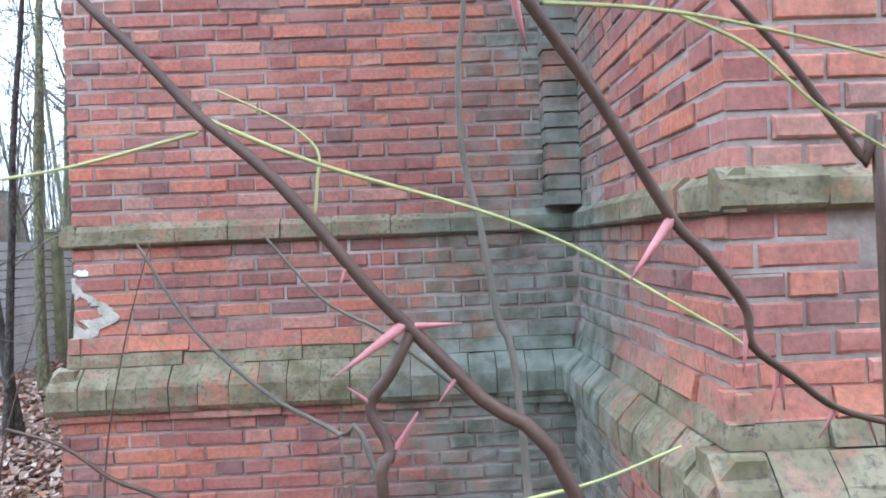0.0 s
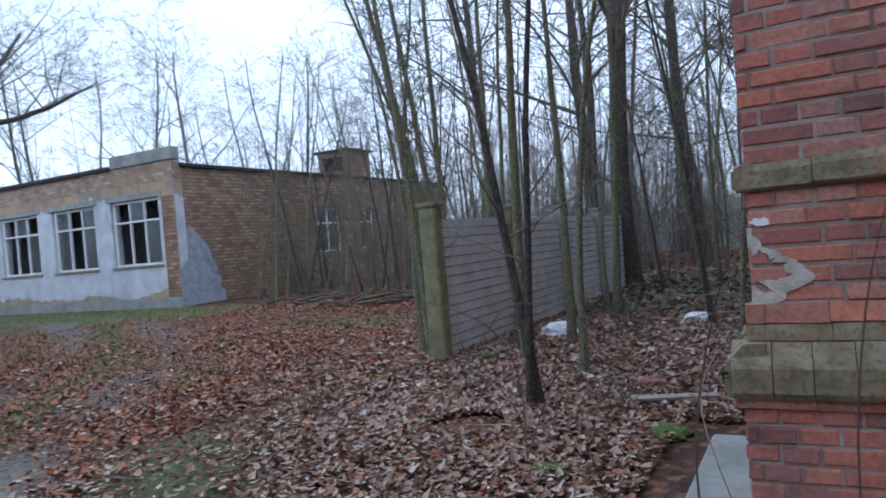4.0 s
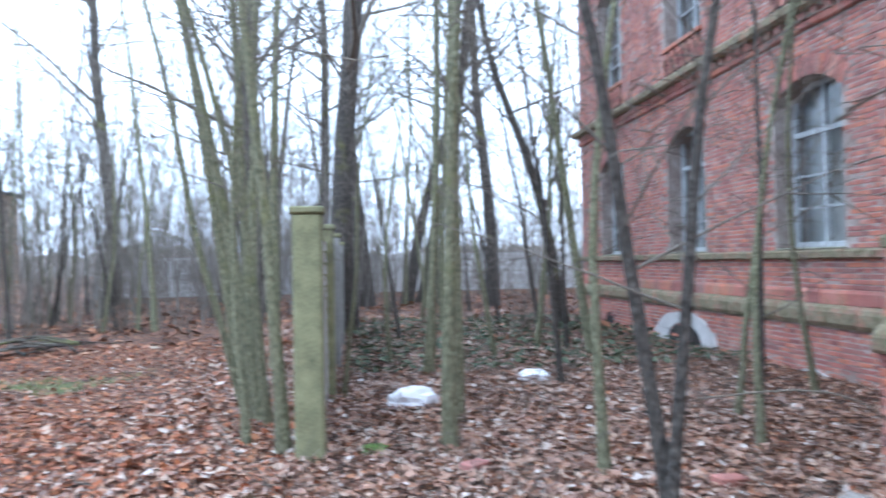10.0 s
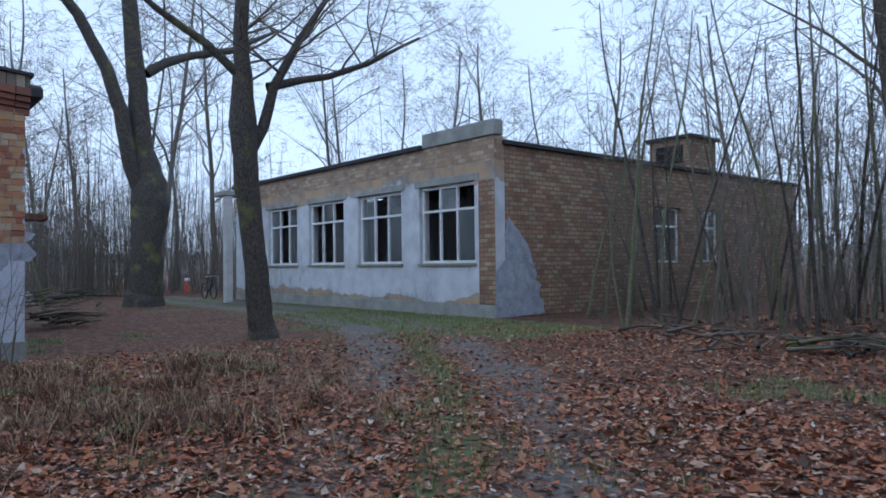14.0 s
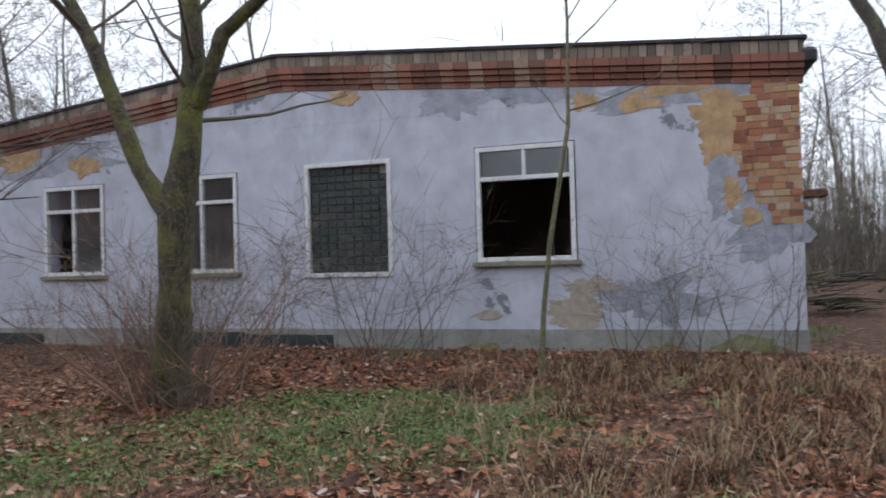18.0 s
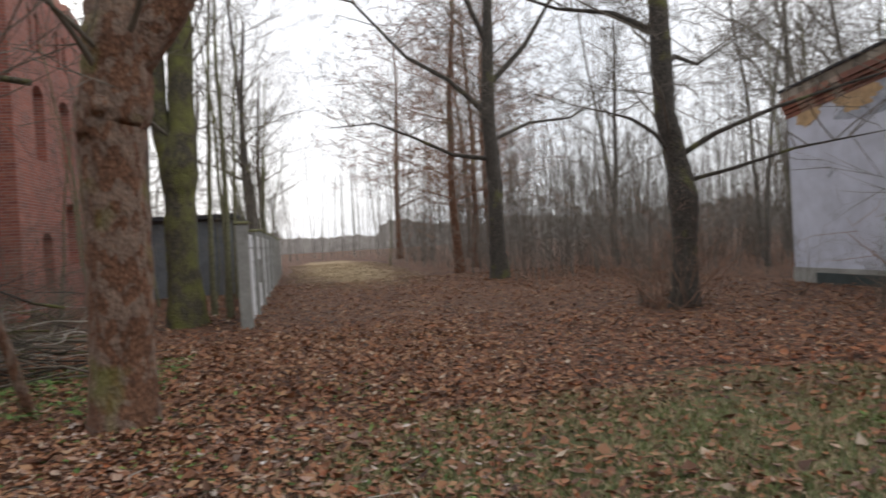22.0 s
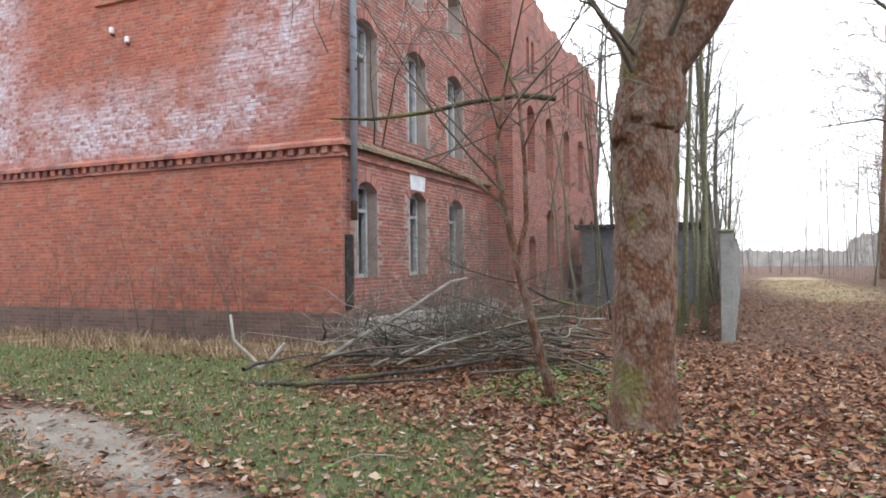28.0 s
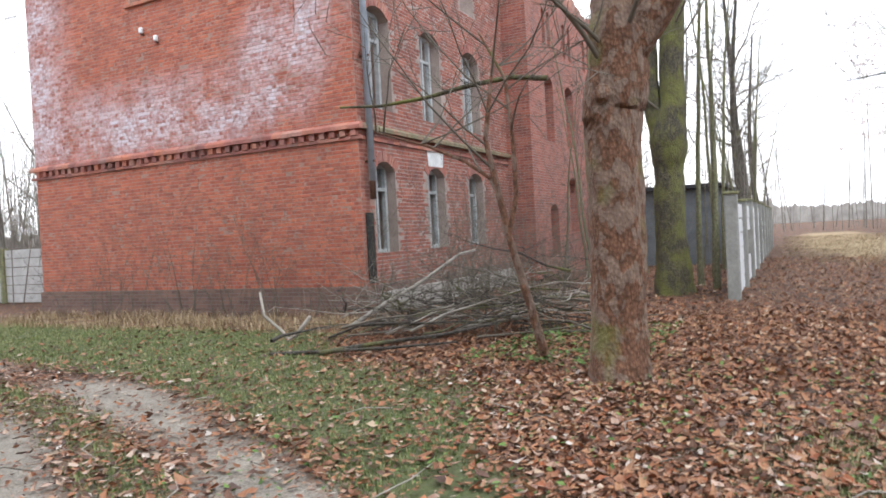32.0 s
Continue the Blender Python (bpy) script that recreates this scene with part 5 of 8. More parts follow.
# bare corner where the plaster has fallen off
vs, fs = [], []
for r in range(21):
    z = 1.85 + r * 0.101
    left = 4.12 + 0.5 * max(0, (2.6 - z)) / 0.75 + R.uniform(-0.05, 0.05) + (0.25 if z > 3.75 else 0)
    y = left - R.uniform(0, 0.12)
    while y < GY1 - 0.02:
        ln = R.choice((0.2, 0.2, 0.1))
        a, b = max(y, left) + 0.006, min(y + ln, GY1) - 0.006
        y += ln
        if b - a < 0.04:
            continue
        o = 0.006 + R.uniform(0, 0.02)
        base = len(vs)
        for x in (GX - 0.02, GX + o):
            vs += [(x, a, z), (x, b, z), (x, b, z + 0.09), (x, a, z + 0.09)]
        fs += [(base + 4, base + 5, base + 6, base + 7)] + [(base + i, base + (i + 1) % 4, base + 4 + (i + 1) % 4, base + 4 + i) for i in range(4)]
M_MIXED = island_mat("mixed_yellow_and_red_brick", [(0.0, (0.26, 0.10, 0.06)), (0.3, (0.45, 0.19, 0.10)), (0.55, (0.50, 0.29, 0.15)), (0.8, (0.54, 0.40, 0.22)), (1.0, (0.55, 0.48, 0.38))], 0.9)
ob = new("bare_corner_bricks", from_lists("bare_corner_bricks", vs, fs, M_MIXED))
ob.parent = grey
tagged(ob, "bare yellow and red bricks where plaster fell off", kind="stuff")


def blot(name, pts, mat, parent, x, label):
    bm = bmesh.new()
    prism(bm, pts, "x", x - 0.02, x + 0.004)
    return part(name, bm, mat, parent, label)


PATCHES = (("grey_patch", 4.5, 1.9, 0.55, 0.45, M_CEMENT), ("grey_patch", 2.75, 0.72, 0.85, 0.36, M_CEMENT), ("grey_patch", -0.3, 4.15, 0.6, 0.3, M_CEMENT), ("grey_patch", 1.3, 4.1, 0.9, 0.16, M_CEMENT), ("grey_patch", -8.6, 3.75, 1.5, 0.4, M_CEMENT), ("grey_patch", 3.0, 3.85, 1.1, 0.2, M_CEMENT), ("grey_patch", 3.95, 2.6, 0.25, 0.5, M_CEMENT),
           ("ochre_patch", 3.95, 3.5, 0.42, 0.42, M_YELLOWSTAIN), ("ochre_patch", 3.9, 3.05, 0.3, 0.24, M_YELLOWSTAIN), ("ochre_patch", 4.05, 2.35, 0.13, 0.2, M_YELLOWSTAIN), ("ochre_patch", 4.3, 1.98, 0.14, 0.12, M_YELLOWSTAIN), ("ochre_patch", 2.75, 3.78, 0.3, 0.1, M_YELLOWSTAIN), ("ochre_patch", 1.95, 3.9, 0.2, 0.16, M_YELLOWSTAIN), ("ochre_patch", 3.2, 3.95, 0.5, 0.09, M_YELLOWSTAIN),
           ("ochre_patch", -7.9, 3.5, 0.4, 0.2, M_YELLOWSTAIN), ("ochre_patch", -9.6, 3.75, 0.5, 0.22, M_YELLOWSTAIN), ("ochre_patch", -10.9, 3.7, 0.4, 0.25, M_YELLOWSTAIN), ("ochre_patch", -2.2, 4.35, 0.3, 0.12, M_YELLOWSTAIN),
           ("bare_patch", 1.7, 0.6, 0.46, 0.28, M_BEIGE), ("bare_patch", 1.95, 0.98, 0.36, 0.13, M_BEIGE), ("bare_patch", 0.3, 0.54, 0.2, 0.08, M_BEIGE))
for k, (name, y, z, ry, rz, mat) in enumerate(PATCHES):
    blot(name, ragged(y, z, ry, rz), mat, grey, GX - 0.002 + 0.0007 * k, {"grey_patch": "darker cement render patch", "ochre_patch": "ochre undercoat showing through the plaster", "bare_patch": "bare beige undercoat where the plaster broke away"}[name])
wa = window_set("window_plaster", "x", GX - 0.07, 0.14, 1.75, 1.4, 3.28, 2, 0.72, M_WHITEWOOD, open_panes=[(0, 0), (1, 0)], out=1, label="white window with empty lower lights and upper panes", deep=0.1)
for o in list(wa.children):
    if o.name.startswith("mullion") and o.data.vertices[0].co.z < 2.6:
        bpy.data.objects.remove(o)
window_set("window_plaster", "x", GX - 0.07, -5.93, -4.4, 1.33, 3.16, 2, 0.72, M_WHITEWOOD, out=1, label="two-light white window with dull panes", deep=0.1)
window_set("window_plaster", "x", GX - 0.07, -8.91, -7.42, 1.34, 3.13, 2, 0.72, M_WHITEWOOD, open_panes=[(0, 0)], out=1, label="two-light white window with one light broken out", deep=0.1)
gb = thing("window_glass_block", "window of dark glass blocks in a white frame", "window", kind="structure")
for a, b, c, d in ((-3.0, -2.92, 1.2, 3.22), (-1.43, -1.35, 1.2, 3.22), (-2.92, -1.43, 1.2, 1.28), (-2.92, -1.43, 3.14, 3.22)):
    part("frame", box(GX - 0.05, a, c, GX + 0.035, b, d, bevel=0.008), M_WHITEWOOD, gb)
M_BLOCKGLASS = plain("grimy_glass_block", (0.055, 0.07, 0.072), 0.25, vary=0.45, scale=9)
bl = mesh_of("glass_block", box(0, 0, 0, 0.06, 0.158, 0.118, bevel=0.012), M_BLOCKGLASS)
for r in range(14):
    for c in range(9):
        if (r, c) == (13, 8):
            continue
        o = new("glass_block", bl)
        o.location = (GX - 0.11 + R.uniform(-0.006, 0.006), -2.915 + c * 0.165, 1.287 + r * 0.132)
        o.parent = gb
part("grid", box(GX - 0.13, -2.92, 1.28, GX - 0.09, -1.43, 3.14), M_GREYWOOD, gb)

# ---- tall red brick ruin ----
FX, FY = 0.24, -8.48
ruin = thing("brick_ruin", "two-storey roofless red brick ruin with empty windows", "building")
gwin = [(4.6, 4.95, 7.02, 7.75, 7.62), (5.19, 5.54, 7.02, 7.75, 7.62), (5.78, 6.13, 7.02, 7.75, 7.62)]
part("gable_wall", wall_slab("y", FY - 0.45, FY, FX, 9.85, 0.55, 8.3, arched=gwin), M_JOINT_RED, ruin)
part("footing", wall_slab("y", FY - 0.45, FY + 0.05, FX - 0.05, 9.9, -0.2, 0.548), M_SOCLE_BRICK, ruin, uv=True)
fw = [(-9.78, -8.98), (-12.05, -11.2), (-14.3, -13.4)]
STEP = -16.6
low = [(a, b, 1.14, 2.97, 2.78) for a, b in fw]
high = [(a - 0.05, b + 0.05, 3.98, 6.05, 5.85) for a, b in fw]
top = [(a + 0.05, b - 0.05, 7.05, 8.1, 8.0) for a, b in fw]
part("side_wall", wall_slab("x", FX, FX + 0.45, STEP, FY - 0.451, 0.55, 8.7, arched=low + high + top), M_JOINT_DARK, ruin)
part("side_footing", wall_slab("x", FX - 0.05, FX + 0.45, STEP, FY - 0.452, -0.2, 0.548), M_SOCLE_BRICK, ruin, uv=True)
bay = [(-18.4, -17.6), (-20.6, -19.7), (-23.0, -22.1), (-25.3, -24.4), (-27.2, -26.5)]
RX = FX - 0.75
holes = [(a, b, 1.3, 3.1, 2.9) for a, b in bay[1:]] + [(a, b, 4.1, 6.1, 5.9) for a, b in bay] + [(a, a + 0.3, 7.0, 8.1, 8.0) for a, b in bay] + [(b - 0.3, b, 7.0, 8.1, 8.0) for a, b in bay] + [(bay[0][0], bay[0][1], 0.6, 2.2, 2.0)]
part("bay_wall", wall_slab("x", RX, RX + 0.45, -28.2, STEP, -0.2, 8.9, arched=holes), M_FAR_WALL, ruin, uv=True)
part("bay_flank", wall_slab("y", STEP - 0.001, STEP + 0.44, RX + 0.451 - 0.45, FX - 0.002, -0.2, 8.9), M_FAR_WALL, ruin, uv=True)
part("back_wall", wall_slab("x", 9.4, 9.85, -28.2, FY - 0.451, -0.2, 7.9, holes=[(y, y + 1.0, z, z + 1.9) for y in (-26, -23, -20, -17, -14, -11) for z in (1.2, 4.2)]), M_FAR_WALL, ruin, uv=True)
part("end_wall", wall_slab("y", -28.2, -27.75, RX + 0.451, 9.39, -0.2, 8.0), M_FAR_WALL, ruin, uv=True)
part("floor", box(RX + 0.46, -27.7, -0.1, 9.38, FY - 0.46, 0.4), M_RUBBLE, ruin)
part("storey_floor", box(FX + 0.46, STEP, 3.5, 9.38, FY - 0.46, 3.7), M_RUBBLE, ruin)
part("cross_wall", box(3.5, STEP, 0.4, 3.8, FY - 0.5, 3.49), M_ROOM, ruin)
part("cross_wall", box(3.5, STEP, 3.71, 3.8, FY - 0.5, 8.0), M_ROOM, ruin)
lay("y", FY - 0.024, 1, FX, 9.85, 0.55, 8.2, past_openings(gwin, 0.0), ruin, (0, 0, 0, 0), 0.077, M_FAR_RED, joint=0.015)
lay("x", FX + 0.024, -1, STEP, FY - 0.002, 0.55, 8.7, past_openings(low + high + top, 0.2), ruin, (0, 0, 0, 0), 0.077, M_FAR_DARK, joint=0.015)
# ragged wall crown
for x0, x1, ya, yb, z in ((FX + 0.02, FX + 0.43, STEP, FY - 0.5, 8.7), (RX + 0.02, RX + 0.43, -28.1, STEP, 8.9)):
    vs, fs = [], []
    y = ya
    while y < yb:
        h = 0.25 + 0.55 * noise.noise((y * 0.5, 3.1, 0)) + R.uniform(0, 0.15)
        h = max(0.05, h)
        b = y + R.uniform(0.2, 0.5)
        base = len(vs)
        for xx in (x0, x1):
            vs += [(xx, y, z), (xx, min(b, yb) - 0.004, z), (xx, min(b, yb) - 0.004, z + h), (xx, y, z + h)]
        fs += [(base, base + 3, base + 2, base + 1), (base + 4, base + 5, base + 6, base + 7)] + [(base + i, base + (i + 1) % 4, base + 4 + (i + 1) % 4, base + 4 + i) for i in range(4)]
        y = b
    ob = new("wall_crown", from_lists("wall_crown", vs, fs, M_BRICK_GREEN))
    ob.parent = ruin
    tagged(ob, "broken ragged brick wall crown", kind="stuff")
# string course, dentils and cornice on the gable and the side
for axis, w, u0, u1, sgn in (("y", FY, FX - 0.12, 9.95, 1), ("x", FX, STEP, FY + 0.0, -1)):
    m = M_BRICK_MANY if axis == "y" else M_BRICK_MOSS
    profile_run(axis, w, sgn, u0, u1, [(0, 3.66), (0.05, 3.66), (0.12, 3.60), (0.12, 3.53), (0, 3.53)], 0.26, ruin, m, "string_course")
    profile_run(axis, w, sgn, u0, u1, [(0, 3.40), (0.05, 3.40), (0.05, 3.34), (0, 3.34)], 0.26, ruin, M_BRICK_MANY, "string_course")
vs, fs = [], []
u = FX
while u < 9.8:
    for z0, z1, o in ((3.405, 3.525, 0.08), (8.08, 8.2, 0.08)):
        base = len(vs)
        for y in (FY, FY + o):
            vs += [(u, y, z0), (u + 0.12, y, z0), (u + 0.12, y, z1), (u, y, z1)]
        fs += [(base + 4, base + 7, base + 6, base + 5)] + [(base + i, base + 4 + i, base + 4 + (i + 1) % 4, base + (i + 1) % 4) for i in range(4)]
    u += 0.24
ob = new("dentil_course", from_lists("dentil_course", vs, fs, M_BRICK_MANY))
ob.parent = ruin
tagged(ob, "small brick dentils under the string course and cornice", kind="stuff")
profile_run("y", FY, 1, FX - 0.1, 10.1, [(0, 8.42), (0.18, 8.42), (0.18, 8.3), (0.12, 8.21), (0, 8.21)], 0.26, ruin, M_BRICK_GREEN, "cornice")
profile_run("y", FY - 0.45, 1, FX, 9.9, [(0, 8.62), (0.5, 8.62), (0.6, 8.5), (0.6, 8.43), (0, 8.43)], 0.3, ruin, M_BRICK_MOSS, "coping")
part("window_sill", box(4.5, FY - 0.1, 6.92, 6.25, FY + 0.07, 7.0, bevel=0.01), M_BRICK_GREEN, ruin)
for a, b, c, d, s in low + high:
    arch_ring(FX - 0.012, FX + 0.06, a, b, s, d, 0.2, 14, M_BRICK_MANY, ruin, "arch_bricks")
for k, (a, b) in enumerate(fw):
    for z, t in ((1.14, 2.93), (3.98, 6.0)):
        window_set("window_ruin", "x", FX + 0.2, a + 0.02, b - 0.02, z + 0.01, t, 2, 0.72, M_DIRTYWOOD, open_panes=[(0, 0), (1, 1)] if k == 0 else [(0, 1)], out=-1, label="weathered wooden window in a brick opening, panes broken", deep=0.1)
# patch of white paint over a window
bm = bmesh.new()
prism(bm, [(-11.95, 3.0), (-11.25, 3.0), (-11.2, 3.35), (-11.5, 3.42), (-12.0, 3.36)], "x", FX - 0.022, FX - 0.013)
part("paint_patch", bm, M_WHITEWOOD, ruin, "patch of flaking white paint")
pipe = thing("downpipe", "dull blue zinc downpipe on the corner of the ruin", "pipe")


def pipe_run(name, pts, r, mat, parent, label="", sides=10):
    vs, fs = [], []
    tube(vs, fs, [Vector(p) for p in pts], [r] * len(pts), sides)
    ob = new(name, from_lists(name, vs, fs, mat, True))
    ob.parent = parent
    return tagged(ob, label)


pipe_run("pipe", [(FX - 0.13, FY - 0.22, 8.3), (FX - 0.13, FY - 0.22, 2.55)], 0.065, M_ZINC, pipe)
pipe_run("pipe_foot", [(FX - 0.13, FY - 0.22, 2.6), (FX - 0.13, FY - 0.22, 2.2)], 0.06, M_RUST, pipe, "rusted lower end of the pipe")
for z in (2.9, 4.9, 6.9):
    part("bracket", box(FX - 0.2, FY - 0.25, z, FX + 0.01, FY - 0.19, z + 0.04), M_RUST, pipe)
# black strip on the wall face, painted shade of the recess
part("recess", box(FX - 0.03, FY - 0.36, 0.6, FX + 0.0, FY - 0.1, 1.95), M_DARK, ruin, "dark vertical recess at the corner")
for x, z in ((5.74, 6.37), (5.3, 6.12)):
    ins = thing("insulator", "small white porcelain insulator on the gable wall", "insulator", group="insulators on the gable")
    part("bracket", box(x - 0.015, FY + 0.002, z - 0.14, x + 0.015, FY + 0.09, z - 0.1), M_RUST, ins)
    part("cap", box(x - 0.045, FY + 0.03, z - 0.1, x + 0.045, FY + 0.12, z + 0.03, bevel=0.02), M_PLASTIC, ins)
# long boundary wall behind the ruin
plank_wall = thing("boundary_wall", "pale concrete boundary wall with posts", "wall", kind="structure")
for k in range(9):
    x = 10.4 + k * 2.6
    part("post", box(x - 0.1, -11.1, 0, x + 0.1, -10.88, 1.75, bevel=0.02), M_MOSSCON, plank_wall)
    for q in range(6):
        part("plank", box(x + 0.1, -11.02, 0.03 + q * 0.28, x + 2.5, -10.96, 0.29 + q * 0.28, bevel=0.01), M_WHITECON, plank_wall)
shed = thing("garage_shed", "dark grey flat-roofed concrete shed", "shed")
part("body", box(-4.9, -26.0, -0.1, -1.2, -21.6, 2.5, bevel=0.02), M_DAMPCON, shed)
part("roof", box(-5.1, -26.2, 2.5, -1.0, -21.4, 2.65, bevel=0.02), M_DARKROOF, shed)

# ---- ground ----
TRACK = [(14, -5.2), (5, -2.9), (2.6, -2.15), (0.5, -1.95), (-1.6, -1.2), (-3.3, -0.35), (-4.6, 0.5), (-7.2, 3.7), (-9.2, 6.2), (-11.2, 7.95), (-13.1, 9.35), (-17.5, 12.1), (-23, 13.6), (-40, 14.2)]
PATH_BACK = [(-8.6, -4), (-9.0, -12), (-9.4, -22), (-9.4, -60)]


def near_line(x, y, line):
    best = 1e9
    for (ax, ay), (bx_, by_) in zip(line, line[1:]):
        dx, dy = bx_ - ax, by_ - ay
        t = max(0.0, min(1.0, ((x - ax) * dx + (y - ay) * dy) / (dx * dx + dy * dy)))
        best = min(best, math.hypot(x - ax - t * dx, y - ay - t * dy))
    return best


def bumpy(x, y, s, seed=0.0):
    return noise.noise((x * s, y * s, seed))


def ground_z(x, y):
    z = 0.035 * bumpy(x, y, 0.5) + 0.015 * bumpy(x, y, 2.1, 5)
    if x < -12.5:
        k = min(1.0, (-12.5 - x) / 4.5) * max(0.0, min(1.0, (9 - y) / 4)) * max(0.0, min(1.0, (y + 17) / 5))
        z -= 0.03 * k
    t = near_line(x, y, TRACK)
    if t < 1.6:
        z -= 0.035 * math.exp(-((abs(t - 0.75) / 0.3) ** 2))
    return z


def cover(x, y):
    """How much gravel, green and straw lies on the ground."""
    t = near_line(x, y, TRACK)
    gravel = max(0.0, 1.0 - abs(t - (0.66 if x > -6 else 0.8)) / (0.72 if x > -6 else 0.95)) * 1.05
    gravel *= max(0.0, min(1.0, 0.75 + 0.9 * bumpy(x, y, 0.35, 2)))
    green = 0.0
    if t < 1.7:
        green = 0.85 * max(0.0, 1 - t / 0.5)
    green = max(green, 0.95 * max(0.0, 1 - abs(t - 2.0) / 1.3) if x > -5.0 and y > -9 else 0.35 * max(0.0, 1 - abs(t - 1.6) / 0.6))
    if -4.5 < x < 9 and -7.8 < y < 0.5:
        green = max(green, 0.95 * max(0.0, 1 - abs(t - 2.6) / 1.2))
    f = ((x + 4.93) * 4.4 + (y + 2.14) * 4.53) / 6.3 + 0.5 * bumpy(x, y, 0.7, 4)
    if t > 1.0 and x < 9.5 and -6.9 < y < 0 and y < -0.12 * x - 0.2:
        green = max(green, 0.98 * max(0.0, min(1.0, f * 1.4 + 0.3)) * min(1.0, (t - 1.0) / 0.25) * min(1.0, (y + 6.9) / 0.7))
    g = (x + 12.7) ** 2 / 3.4 + (y - 0.4) ** 2 / 4.4
    green = max(green, 0.95 * max(0.0, 1 - g * 0.7))
    q = (x + 9.3) ** 2 / 10.0 + (y + 1.7) ** 2 / 3.2
    green = max(green, 0.9 * max(0.0, 1 - q * 0.62))
    if x < -6.5 and -4 < y < 12:
        green = max(green, min(0.7, 1.5 * max(0.0, bumpy(x, y, 0.5, 9) + 0.5 * bumpy(x, y, 1.4, 7) - 0.12)))
    straw = 0.0
    if -17.5 < x < -9 and 0.5 < y < 7.5:
        straw = 0.3 * max(0.0, 1 - abs(x + 13.0) / 5)
    if y < -16:
        straw = max(straw, min(0.85, 1.3 * min(1.0, (-16 - y) / 16) * max(0.0, 1 - near_line(x, y, PATH_BACK) / 3.4)))
    if WX - 20 < x < WX + 4 and 12.2 < y < WY:
        green = max(green, 0.8)
    if -1.0 < x < 9.5 and -8.3 < y < -6.2:
        straw = max(straw, 0.5)
    return min(1.0, gravel * 1.35), green, straw


def steps(lo, hi, far):
    a = [lo + (hi - lo) * i / 190 for i in range(191)]
    d, p, q = 0.5, lo, hi
    left, right = [], []
    while p > -far:
        d *= 1.35
        p -= d
        q += d
        left.append(p)
        right.append(q)
    return left[::-1] + a + right


gx, gy = steps(-40.0, 14.0, 700), steps(-28.0, 26.0, 700)
vs = [(x, y, ground_z(x, y) if -60 < x < 40 and -70 < y < 60 else 0.0) for y in gy for x in gx]
w = len(gx)
fs = [(j * w + i, j * w + i + 1, (j + 1) * w + i + 1, (j + 1) * w + i) for j in range(len(gy) - 1) for i in range(w - 1)]
me = from_lists("ground", vs, fs, M_GROUND, True)
layer = me.color_attributes.new("cover", "FLOAT_COLOR", "POINT")
vals = []
for x, y, z in vs:
    vals.extend((*cover(x, y), max(0.0, min(1.0, (-4.5 - x) / 1.5))))
layer.data.foreach_set("color", vals)
tagged(new("ground", me), "forest ground with brown fallen leaves, grass and a gravel track", "ground", kind="structure")


def leaf_sheet(name, n, pick, size, label, mat=None, lift=0.008, curl=0.9, seed=3):
    """Fallen leaves: each a small lobed blade, folded and curled its own way."""
    rr = random.Random(seed)
    vs, fs = [], []
    made = 0
    while made < n:
        x, y = pick(rr)
        if blocked(x, y):
            continue
        made += 1
        s = size * rr.choice((0.45, 0.6, 0.8, 1.0, 1.25)) * rr.uniform(0.8, 1.2)
        t, z = rr.uniform(0, 6.283), ground_z(x, y) + lift + rr.uniform(0, 0.03)
        c, d = math.cos(t) * s, math.sin(t) * s
        tilt = rr.gauss(0, 0.35)
        roll = rr.gauss(0, 0.35)
        k = rr.uniform(-0.2, curl)
        wd = rr.uniform(0.5, 0.95)
        b = len(vs)
        for u, v in ((-1, 0), (0.15, 0.85 * rr.uniform(0.6, 1.1)), (1, 0.1), (0.0, -0.85 * rr.uniform(0.6, 1.1)), (0.05, 0)):
            v *= wd
            h = s * (abs(v) * k * 0.6 + u * tilt + v * roll + u * u * 0.2 * k)
            vs.append((x + c * u - d * v, y + d * u + c * v, z + abs(h) * 0.35 + max(0.0, h)))
        fs += [(b + 4, b + 1, b), (b + 4, b + 2, b + 1), (b + 4, b + 3, b + 2), (b + 4, b, b + 3)]
    return tagged(new(name, from_lists(name, vs, fs, mat or M_LEAF)), label, "leaves", kind="stuff")


def blocked(x, y):
    if x > PX - 0.1 and PY - 0.1 < y < END + 0.1:
        return True
    if x > MWX - 0.1 and y > END and y < WEND + 0.1:
        return True
    if x > INX - 0.05 and INY - 0.05 < y < END:
        return True
    if x < WX + 0.05 and y > WY - 0.05:
        return True
    if x < GX + 0.05 and GY0 - 0.1 < y < GY1 + 0.1:
        return True
    if x > RX - 0.1 and -28.3 < y < FY + 0.1:
        return True
    if abs(x + 0.55) < 0.55 and 3.2 < y < 4.9:
        return True
    return False


def thin(rr, x, y):
    """Fewer leaves on gravel and grass."""
    g, gr, st = cover(x, y)
    return rr.random() < 1 - 0.93 * max(g if x > -6 else 0.75 * g, 0.93 * gr, 0.95 * st)


def trodden(x, y):
    """The worn open ground before the workshop, where the leaves lie flat and pale."""
    return x + 0.6 * bumpy(x, y, 0.6, 12) < -4.6 and y + 0.6 * bumpy(x, y, 0.6, 13) > 1.2


def box_pick(x0, x1, y0, y1):
    def pick(rr):
        while True:
            x, y = rr.uniform(x0, x1), rr.uniform(y0, y1)
            if thin(rr, x, y):
                return x, y
    return pick


def ring_pick(cx, cy, r0, r1):
    def pick(rr):
        while True:
            r, t = r0 + (r1 - r0) * rr.random(), rr.uniform(0, 6.283)
            x, y = cx + r * math.cos(t), cy + r * math.sin(t)
            if thin(rr, x, y) and (rr.random() < 0.3 or not trodden(x, y)):
                return x, y
    return pick


